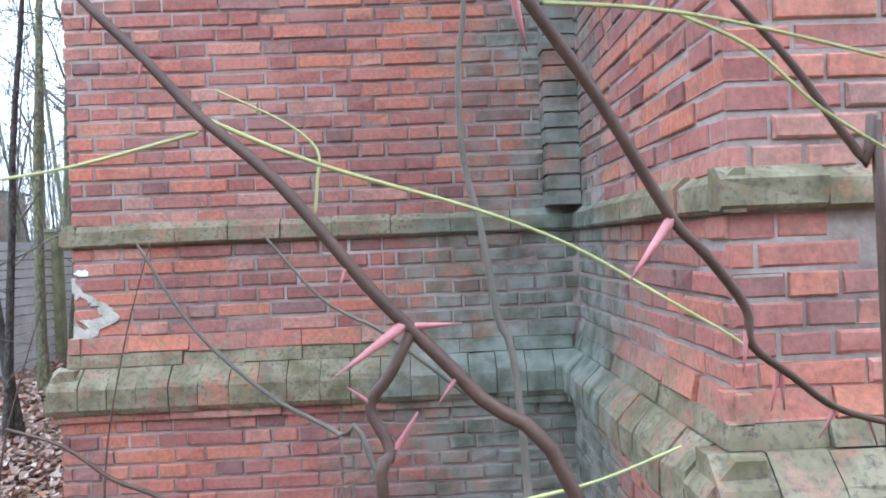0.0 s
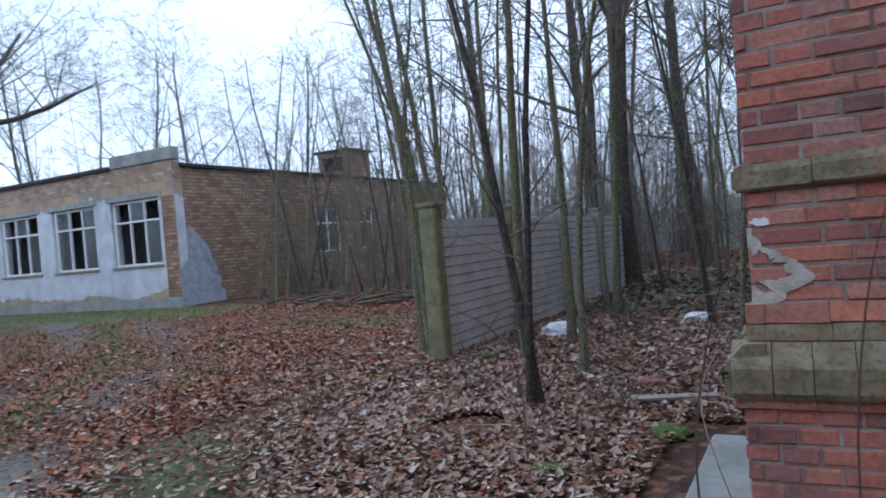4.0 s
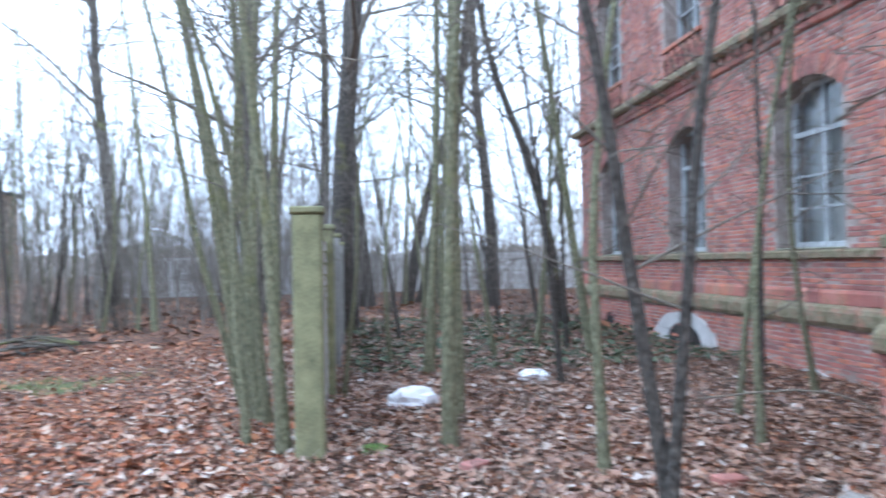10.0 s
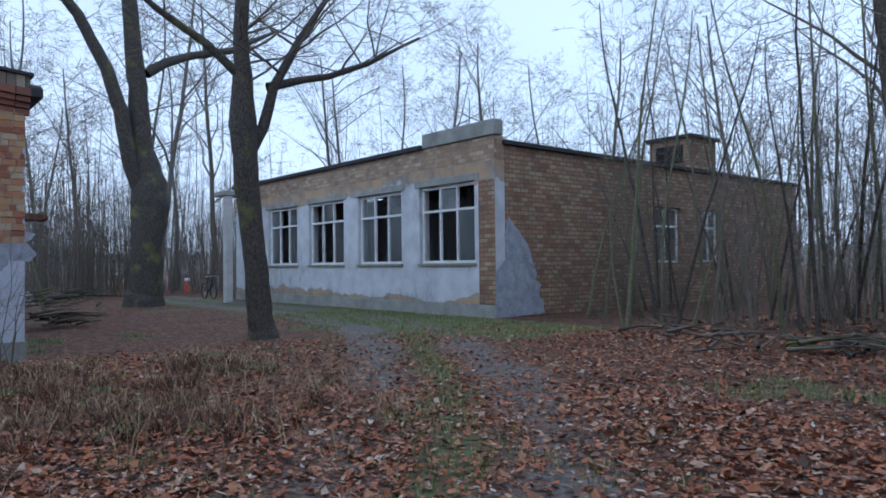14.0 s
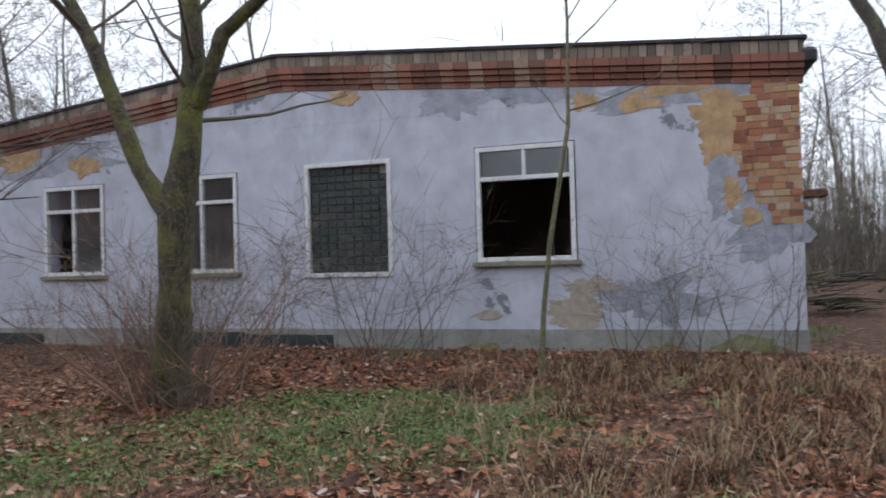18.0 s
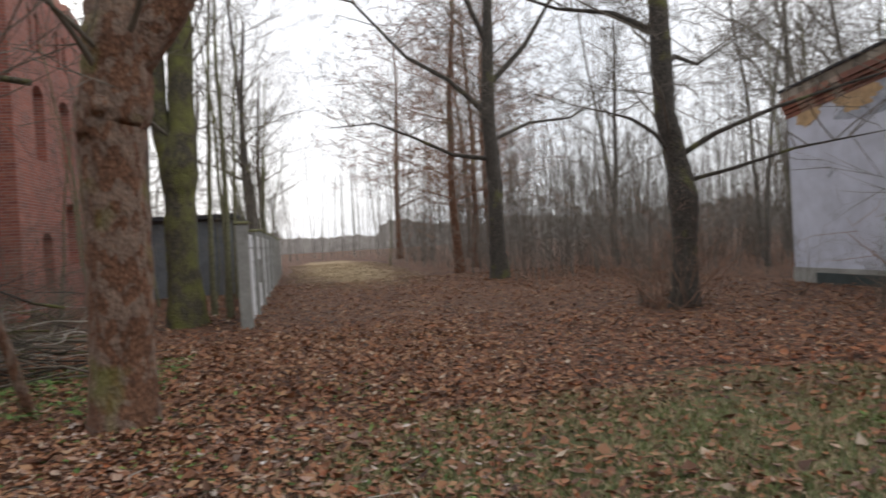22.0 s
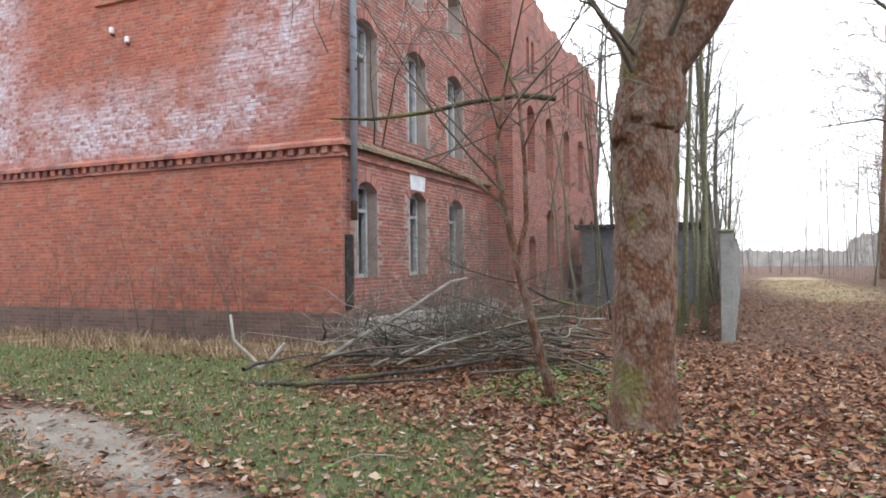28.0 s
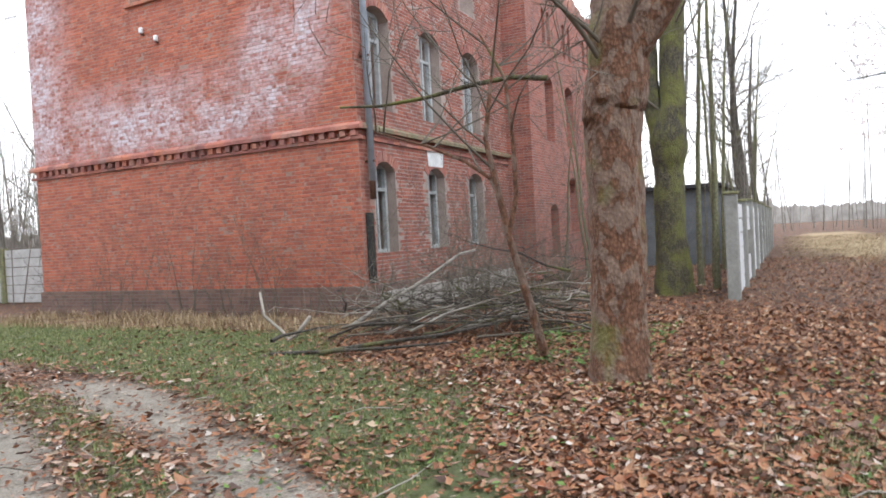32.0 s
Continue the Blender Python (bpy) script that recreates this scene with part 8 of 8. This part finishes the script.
# sapling leaning before the ruin, with a long level branch
limb_tree("leaning_sapling", [([(0.00, 0.00, 0.07), (0.15, 0.08, 0.77), (0.33, 0.11, 1.48), (0.46, 0.12, 2.13), (0.54, 0.16, 2.61), (0.43, 0.04, 3.64)], [0.055, 0.05, 0.042, 0.036, 0.03, 0.015], 7),
                              ([(0.33, 0.11, 1.54), (0.25, 0.04, 1.95), (0.25, 0.05, 2.48), (0.33, -0.01, 3.28), (0.62, 0.01, 3.86)], [0.03, 0.028, 0.025, 0.02, 0.01], 6),
                              ([(0.46, 0.12, 2.13), (0.81, 0.16, 2.39), (1.24, 0.22, 2.60), (1.85, 0.36, 2.82)], [0.024, 0.02, 0.014, 0.008], 5)],
          M_BARK_RED, "leaning bare sapling with crooked branches", M_TWIG, 75, (-4.48, -4.86), 3, 3)
vs, fs = [], []
tube(vs, fs, [Vector(p) for p in ((-1.31, -5.70, 3.34), (-1.90, -5.82, 3.30), (-2.56, -5.97, 3.35), (-3.15, -6.09, 3.45), (-3.72, -6.20, 3.50), (-4.20, -6.28, 3.43))], [0.016, 0.022, 0.028, 0.032, 0.034, 0.038], 8)
tagged(new("long_branch", from_lists("long_branch", vs, fs, M_BARK_MOSS, True)), "long crooked dead branch caught in the leaning sapling", "branch")

# ---- brush pile, litter and small things ----
RS = random.Random(91)


def stick(name, pts, r0, r1, mat, label, category="branch", group="", sides=7):
    vs, fs = [], []
    pts = [Vector(p) for p in pts]
    n = len(pts) - 1
    tube(vs, fs, pts, [r0 + (r1 - r0) * i / n for i in range(n + 1)], sides)
    return tagged(new(name, from_lists(name, vs, fs, mat, True)), label, category, group)


for k in range(130):
    f0 = RS.random()
    cx, cy = -1.2 - 2.9 * f0 + RS.gauss(0, 0.35), -6.3 - 1.1 * f0 + RS.gauss(0, 0.5)
    ln, a = RS.uniform(0.7, 2.6), RS.uniform(-0.4, 2.4)
    z, rise = RS.uniform(0.02, 0.35 + 0.6 * f0), RS.uniform(-0.1, 0.6)
    vs, fs = [], []
    r0 = RS.choice((0.007, 0.009, 0.012, 0.02))
    bend = RS.gauss(0, 0.25)
    pts = [Vector((cx + ln * (f - 0.5) * math.cos(a + bend * f) + RS.uniform(-0.05, 0.05), cy + ln * (f - 0.5) * math.sin(a + bend * f) + RS.uniform(-0.05, 0.05), max(0.03, z + rise * f + RS.uniform(-0.05, 0.05)))) for f in (0, 0.2, 0.4, 0.6, 0.8, 1)]
    tube(vs, fs, pts, [r0 + (0.003 - r0) * i / 5 for i in range(6)], 6)
    for q in range(4):
        p = RS.choice(pts[1:])
        e = p + Vector((RS.gauss(0, 0.28), RS.gauss(0, 0.28), RS.uniform(-0.05, 0.35)))
        tube(vs, fs, [p, p.lerp(e, 0.5) + Vector((0, 0, RS.uniform(-0.04, 0.06))), e], [0.005, 0.004, 0.003], 3)
    tagged(new("brush_branch", from_lists("brush_branch", vs, fs, RS.choice((M_TWIG, M_TWIG, M_BARK, M_BARK_MOSS, M_TWIG_PALE)), True)), "dead branch with twigs in the brush pile", "branch", "brush pile before the ruin")
for k in range(26):
    f0 = RS.random()
    a, ln = math.atan2(-1.15, -1.4) + RS.gauss(0, 0.75), RS.uniform(0.8, 2.4)
    x, y, z = -0.9 - 2.4 * f0 + RS.gauss(0, 0.3), -5.4 - 1.0 * f0 + RS.gauss(0, 0.45), RS.uniform(0.03, 0.3)
    rise = RS.uniform(0.0, 0.5)
    stick("brush_bough", [(x + ln * f * math.cos(a) + RS.gauss(0, 0.03), y + ln * f * math.sin(a) + RS.gauss(0, 0.03), z + ln * f * rise * (1 - 0.3 * f) + RS.gauss(0, 0.02)) for f in (0, 0.25, 0.5, 0.75, 1)], RS.choice((0.011, 0.014, 0.018, 0.026)), 0.005, RS.choice((M_TWIG_PALE, M_BARK_OLIVE, M_TWIG, M_BARK)), "grey-barked bough lying across the brush pile", group="brush pile before the ruin")
stick("pale_branch", [(-1.1, -5.9, 0.15), (-1.5, -6.2, 0.45), (-2.0, -6.5, 0.75), (-2.5, -6.9, 1.15), (-2.7, -7.05, 1.2)], 0.04, 0.018, M_TWIG_PALE, "thick pale dead branch on the brush pile")
stick("dark_branch", [(-1.6, -4.5, 0.05), (-2.2, -4.9, 0.12), (-3.0, -5.2, 0.2), (-3.6, -5.6, 0.3)], 0.036, 0.014, M_BARK, "dark fallen branch in front of the brush pile")
stick("dark_branch", [(-0.9, -4.4, 0.03), (-1.6, -4.55, 0.06), (-2.5, -4.75, 0.1), (-3.3, -5.0, 0.15)], 0.032, 0.012, M_BARK, "dark fallen branch in front of the brush pile")
stump = thing("forked_stick", "pale forked stick standing in the grass", "branch")
for pts, r in (([(-0.27, -5.55, 0.0), (-0.2, -5.5, 0.15), (0.05, -5.4, 0.4), (0.12, -5.42, 0.75)], 0.03), ([(-0.27, -5.55, 0.02), (-0.4, -5.6, 0.12), (-0.62, -5.62, 0.36)], 0.035)):
    vs, fs = [], []
    tube(vs, fs, [Vector(p) for p in pts], [r, r * 0.9, r * 0.8, r * 0.6][:len(pts)], 7)
    o = new("prong", from_lists("prong", vs, fs, M_TWIG_PALE, True))
    o.parent = stump
# branch piles near the workshop
for cx, cy, n in ((-10.9, 14.0, 12), (-9.4, 14.6, 16), (-24.6, 6.9, 46), (-13.2, 15.2, 8)):
    for k in range(n):
        ln, a = RS.uniform(0.6, 1.8), RS.uniform(0, 3.14)
        x, y, z = cx + RS.gauss(0, 0.4), cy + RS.gauss(0, 0.4), RS.uniform(0.03, 0.9 if n > 40 else 0.3)
        stick("fallen_branch", [(x - ln / 2 * math.cos(a), y - ln / 2 * math.sin(a), z), (x, y, z + RS.uniform(0, 0.1)), (x + ln / 2 * math.cos(a), y + ln / 2 * math.sin(a), z + RS.uniform(-0.02, 0.15))], RS.uniform(0.012, 0.045), 0.01, RS.choice((M_BARK, M_TWIG, M_TWIG, M_BARK_MOSS)), "fallen branch on a heap of dead wood", group="heaps of dead wood", sides=6)
for k in range(60):
    x, y = RS.uniform(-8, 0), RS.uniform(-3, 9)
    if blocked(x, y):
        continue
    a, ln = RS.uniform(0, 6.28), RS.uniform(0.15, 0.6)
    stick("fallen_twig", [(x, y, ground_z(x, y) + 0.03), (x + ln * 0.5 * math.cos(a), y + ln * 0.5 * math.sin(a), 0.05), (x + ln * math.cos(a + 0.3), y + ln * math.sin(a + 0.3), 0.04)], 0.006, 0.003, RS.choice((M_TWIG, M_TWIG_PALE)), "thin dead twig lying on the leaves", "twig", "twigs on the ground", 5)


def crumpled(name, x, y, sx, sy, sz, mat, label, category, seed):
    rr = random.Random(seed)
    bm = bmesh.new()
    bmesh.ops.create_icosphere(bm, subdivisions=3, radius=1.0)
    for v in bm.verts:
        k = 1 + 0.35 * noise.noise(v.co * 2.1 + Vector((seed, 0, 0))) + 0.12 * noise.noise(v.co * 6.0)
        v.co = Vector((v.co.x * sx * k, v.co.y * sy * k, max(-0.15, v.co.z) * sz * k))
    bmesh.ops.translate(bm, verts=bm.verts[:], vec=(x, y, ground_z(x, y) + 0.15 * sz + 0.01))
    return solid(name, bm, mat, label, category)


crumpled("plastic_bag", -3.35, 8.8, 0.27, 0.17, 0.17, M_PLASTIC, "crumpled white plastic bag on the leaves", "bag", 3)
crumpled("plastic_bag", -1.74, 10.15, 0.2, 0.14, 0.1, M_PLASTIC, "small white plastic bag on the leaves", "bag", 5)
crumpled("moss_cushion", -1.67, 3.7, 0.12, 0.09, 0.04, M_MOSS, "flat cushion of bright green moss", "moss", 7)
crumpled("moss_cushion", -4.5, 6.1, 0.11, 0.07, 0.04, M_MOSS, "flat cushion of bright green moss", "moss", 8)
crumpled("moss_cushion", -1.15, 4.55, 0.14, 0.17, 0.04, M_MOSS, "flat cushion of bright green moss", "moss", 9)
crumpled("moss_cushion", -3.75, 7.2, 0.11, 0.14, 0.05, M_MOSS, "flat cushion of bright green moss", "moss", 10)
for x, y, a in ((-1.55, 6.0, 20), (-3.1, 6.5, 50), (-0.75, 5.4, 70)):
    solid("loose_brick", box(-0.12, -0.055, 0, 0.12, 0.055, 0.06, bevel=0.008, m=pose(x, y, ground_z(x, y) + 0.01, 4, 6, a)), M_BRICK_ONE, "loose orange-red brick on the leaves", "brick", group="loose bricks")
solid("grey_board", box(-0.35, -0.05, 0, 0.35, 0.05, 0.025, bevel=0.005, m=pose(-1.25, 5.4, 0.05, 3, 4, 35)), M_GREYWOOD, "short grey board on the leaves", "board")
# bicycle leaning at the workshop porch
bike = thing("bicycle", "dark bicycle parked by the workshop porch", "bicycle")
BX, BY = -35.9, 15.0
for c in (-0.52, 0.52):
    vs, fs = [], []
    ring = [Vector((BX + c + 0.33 * math.cos(t), BY, 0.35 + 0.33 * math.sin(t))) for t in [k * math.pi / 12 for k in range(25)]]
    tube(vs, fs, ring, [0.022] * 25, 6)
    wheel = new("wheel", from_lists("wheel", vs, fs, M_BLACK, True))
    wheel.parent = bike
    for k in range(8):
        t = k * math.pi / 8
        pipe_run("spoke", [(BX + c - 0.32 * math.cos(t), BY, 0.35 - 0.32 * math.sin(t)), (BX + c + 0.32 * math.cos(t), BY, 0.35 + 0.32 * math.sin(t))], 0.003, M_ZINC, wheel, sides=4)
for a, b in (((-0.52, 0.35), (-0.05, 0.32)), ((-0.05, 0.32), (-0.2, 0.85)), ((-0.2, 0.85), (-0.52, 0.35)), ((-0.05, 0.32), (0.36, 0.8)), ((-0.18, 0.8), (0.36, 0.85)), ((0.34, 0.98), (0.52, 0.35))):
    pipe_run("frame_tube", [(BX + a[0], BY, a[1]), (BX + b[0], BY, b[1])], 0.018, M_BLACK, bike, sides=6)
part("saddle", box(BX - 0.34, BY - 0.07, 0.88, BX - 0.08, BY + 0.07, 0.95, bevel=0.02), M_BLACK, bike)
pipe_run("handlebar", [(BX + 0.25, BY - 0.28, 1.0), (BX + 0.36, BY - 0.1, 1.03), (BX + 0.36, BY + 0.1, 1.03), (BX + 0.25, BY + 0.28, 1.0)], 0.014, M_ZINC, bike, sides=6)
hyd = thing("marker_post", "short red marker post with a white cap", "post")
pipe_run("shaft", [(-43.0, 16.6, 0), (-43.0, 16.6, 0.7)], 0.13, M_ORANGEPAINT, hyd)
pipe_run("cap", [(-43.0, 16.6, 0.7), (-43.0, 16.6, 0.85)], 0.14, M_PLASTIC, hyd)
crumpled("white_boulder", -38.0, 8.0, 0.7, 0.5, 0.5, M_WHITECON, "pale heap of rubble among the trees", "rubble", 14)

# thorny shrub that hangs before the porch
thorn = thing("thorn_shrub", "thorny shrub with reddish thorns and yellow-green shoots", "shrub")


def cane(name, pts, r0, r1, mat, sides=7):
    vs, fs = [], []
    p = [Vector(q) for q in pts]
    fine = []
    for i in range(len(p) - 1):
        a, b, c, d = p[max(i - 1, 0)], p[i], p[i + 1], p[min(i + 2, len(p) - 1)]
        for k in range(4):
            t = k / 4
            fine.append(0.5 * ((2 * b) + (c - a) * t + (2 * a - 5 * b + 4 * c - d) * t * t + (3 * b - a - 3 * c + d) * t ** 3))
    fine.append(p[-1])
    n = len(fine) - 1
    tube(vs, fs, fine, [r0 + (r1 - r0) * i / n for i in range(n + 1)], sides)
    o = new(name, from_lists(name, vs, fs, mat, True))
    o.parent = thorn
    return o


def spine(p, d, ln, r, mat):
    vs, fs = [], []
    p, d = Vector(p), Vector(d).normalized()
    tube(vs, fs, [p, p + d * ln * 0.5, p + d * ln], [r, r * 0.6, 0.0005], 6)
    o = new("thorn", from_lists("thorn", vs, fs, mat, True))
    o.parent = thorn


cane("stem", [(0.701, 0.205, 1.768), (0.761, 0.184, 1.703), (0.825, 0.172, 1.638), (0.877, 0.160, 1.581), (0.956, 0.138, 1.511), (1.038, 0.126, 1.410), (1.081, 0.124, 1.364), (1.139, 0.113, 1.303), (1.226, 0.100, 1.202), (1.36, 0.12, 0.7), (1.42, 0.2, 0.0)], 0.0045, 0.008, M_TWIG_RED)
cane("stem", [(1.078, 0.124, 1.366), (1.057, 0.115, 1.329), (1.037, 0.115, 1.299), (1.055, 0.104, 1.260), (1.048, 0.094, 1.212), (1.1, 0.1, 0.9)], 0.0055, 0.006, M_TWIG_RED)
cane("stem", [(1.149, -0.126, 1.604), (1.160, -0.126, 1.583), (1.201, -0.117, 1.526), (1.243, -0.109, 1.457), (1.263, -0.109, 1.434), (1.291, -0.100, 1.399), (1.294, -0.100, 1.376), (1.323, -0.091, 1.354), (1.356, -0.082, 1.330), (1.40, -0.073, 1.315)], 0.0042, 0.0022, M_TWIG_RED)
cane("stem", [(1.454, 0.269, 1.720), (1.522, 0.267, 1.639), (1.571, 0.265, 1.566), (1.602, 0.264, 1.519), (1.619, 0.263, 1.453), (1.63, 0.27, 0.0)], 0.004, 0.007, M_TWIG_RED)
cane("shoot", [(0.60, 0.19, 1.52), (0.652, 0.185, 1.527), (0.743, 0.183, 1.539), (0.873, 0.170, 1.566)], 0.0012, 0.0022, M_GREENSTEM, 5)
cane("shoot", [(0.873, 0.170, 1.583), (0.985, 0.198, 1.534), (1.150, 0.254, 1.484), (1.261, 0.271, 1.438), (1.369, 0.268, 1.372), (1.445, 0.266, 1.324), (1.520, 0.264, 1.268)], 0.0026, 0.0016, M_GREENSTEM, 5)
cane("shoot", [(0.829, 0.382, 1.657), (0.915, 0.380, 1.613), (0.957, 0.379, 1.575), (0.956, 0.378, 1.534), (0.952, 0.378, 1.491)], 0.0014, 0.0024, M_GREENSTEM, 5)
cane("shoot", [(1.204, 0.074, 1.651), (1.296, 0.072, 1.642), (1.383, 0.070, 1.624), (1.504, 0.067, 1.590)], 0.002, 0.0015, M_GREENSTEM, 5)
cane("shoot", [(1.339, 0.121, 1.652), (1.406, 0.119, 1.618), (1.467, 0.117, 1.560), (1.534, 0.116, 1.515)], 0.002, 0.0016, M_GREENSTEM, 5)
cane("shoot", [(1.184, 0.171, 1.185), (1.259, 0.169, 1.202), (1.343, 0.168, 1.233)], 0.0022, 0.0012, M_GREENSTEM, 5)
cane("dry_stem", [(1.195, 0.977, 2.4), (1.195, 0.977, 1.983), (1.176, 0.976, 1.825), (1.180, 0.974, 1.629), (1.211, 0.973, 1.482), (1.240, 0.971, 1.286), (1.281, 0.968, 1.089), (1.33, 0.97, 0.0)], 0.005, 0.009, M_TWIG)
cane("dry_stem", [(0.677, 0.484, 1.465), (0.730, 0.482, 1.374), (0.784, 0.480, 1.306), (0.871, 0.478, 1.230), (0.958, 0.476, 1.178), (1.012, 0.474, 1.110), (1.2, 0.5, 0.3)], 0.002, 0.0045, M_TWIG)
cane("dry_stem", [(0.840, 0.580, 1.468), (0.917, 0.578, 1.375), (0.969, 0.577, 1.338), (1.022, 0.575, 1.309), (1.15, 0.6, 1.2)], 0.002, 0.0035, M_TWIG)
cane("dry_stem", [(0.541, 0.385, 1.229), (0.613, 0.383, 1.204), (0.677, 0.382, 1.158), (0.749, 0.380, 1.125), (0.9, 0.4, 1.0)], 0.002, 0.004, M_TWIG_RED)
for p, q, r in (((1.071, 0.125, 1.372), (1.010, 0.076, 1.334), 0.006), ((1.081, 0.124, 1.370), (1.125, 0.118, 1.372), 0.004), ((1.243, -0.109, 1.455), (1.211, -0.128, 1.420), 0.0035), ((1.163, -0.026, 1.63), (1.173, -0.026, 1.582), 0.004),
                ((1.314, -0.091, 1.358), (1.309, -0.091, 1.332), 0.002), ((1.316, -0.091, 1.356), (1.318, -0.09, 1.332), 0.002), ((1.291, -0.100, 1.385), (1.286, -0.105, 1.36), 0.002), ((1.06, 0.104, 1.262), (1.081, 0.104, 1.295), 0.0035),
                ((1.04, 0.115, 1.30), (1.018, 0.105, 1.32), 0.003), ((0.767, 0.183, 1.697), (0.764, 0.183, 1.672), 0.003), ((0.882, 0.160, 1.575), (0.882, 0.160, 1.55), 0.0035), ((0.82, 0.172, 1.64), (0.815, 0.17, 1.615), 0.0025),
                ((1.12, 0.115, 1.325), (1.1, 0.11, 1.30), 0.003), ((1.356, -0.082, 1.33), (1.345, -0.08, 1.31), 0.002), ((1.02, 0.128, 1.43), (1.01, 0.12, 1.405), 0.0025), ((1.38, -0.076, 1.322), (1.39, -0.07, 1.30), 0.0015)):
    v = Vector(q) - Vector(p)
    spine(p, v, v.length, r, M_THORN)
# brambles in the doorway
bramble = thing("bramble", "pale leafless bramble canes growing before the doorway", "shrub")
keep_thorn = thorn
thorn = bramble
cane("cane", [(-0.2, 4.1, 0.05), (-0.21, 4.08, 0.35), (-0.24, 4.02, 0.62), (-0.36, 3.86, 0.86), (-0.6, 3.6, 0.94), (-0.85, 3.36, 0.93)], 0.006, 0.002, M_TWIG_PALE)
cane("cane", [(-0.35, 4.35, 0.05), (-0.42, 4.3, 0.3), (-0.5, 4.2, 0.5), (-0.6, 4.4, 0.66), (-0.75, 4.7, 0.7)], 0.006, 0.002, M_TWIG_PALE)
cane("cane", [(-0.24, 4.02, 0.62), (-0.34, 4.2, 0.9), (-0.4, 4.35, 1.08), (-0.42, 4.45, 1.18)], 0.003, 0.0015, M_TWIG_PALE)
cane("cane", [(-0.3, 3.95, 0.78), (-0.42, 3.7, 0.92), (-0.6, 3.42, 1.04), (-0.8, 3.25, 1.06)], 0.004, 0.0015, M_TWIG_PALE)
cane("cane", [(-0.22, 4.05, 0.5), (-0.45, 3.8, 0.62), (-0.75, 3.5, 0.66), (-1.0, 3.3, 0.64)], 0.004, 0.0015, M_TWIG_PALE)
cane("cane", [(-0.6, 3.2, 0.05), (-0.75, 3.35, 0.5), (-0.7, 3.6, 0.72), (-0.6, 3.9, 0.78)], 0.004, 0.0015, M_TWIG_PALE)
cane("cane", [(-0.55, 2.1, 0.0), (-0.6, 2.2, 0.6), (-0.55, 2.3, 1.0), (-0.45, 2.32, 1.32)], 0.005, 0.002, M_TWIG_RED)
cane("cane", [(-0.1, 2.0, 0.0), (-0.15, 2.1, 0.6), (-0.1, 2.2, 1.1), (0.0, 2.25, 1.5)], 0.005, 0.002, M_TWIG_RED)
cane("cane", [(-1.9, 3.9, 0.0), (-1.95, 4.0, 0.5), (-2.1, 3.9, 0.85), (-2.5, 3.7, 1.05), (-2.9, 3.7, 1.05)], 0.006, 0.002, M_TWIG)
cane("cane", [(-1.9, 3.9, 0.0), (-1.7, 3.95, 0.5), (-1.5, 4.0, 0.8), (-1.0, 4.1, 0.85)], 0.005, 0.002, M_TWIG)
cane("cane", [(-2.1, 3.92, 0.82), (-1.9, 3.8, 0.98), (-1.6, 3.7, 1.0), (-1.2, 3.65, 0.93)], 0.003, 0.0015, M_TWIG)
cane("cane", [(-2.0, 4.3, 0.0), (-2.2, 4.2, 0.4), (-2.5, 4.1, 0.6), (-3.0, 4.0, 0.55)], 0.005, 0.002, M_TWIG)
# far concrete wall in the wood
far_wall = thing("boundary_wall", "long pale concrete wall beyond the wood", "wall", kind="structure")
for k in range(14):
    x = -16.0 + k * 2.6
    part("post", box(x - 0.1, 35.9, 0, x + 0.1, 36.1, 1.95, bevel=0.02), M_CONCRETE, far_wall)
    for q in range(6):
        part("plank", box(x + 0.1, 35.97, 0.03 + q * 0.31, x + 2.5, 36.03, 0.32 + q * 0.31, bevel=0.01), M_WHITECON, far_wall)
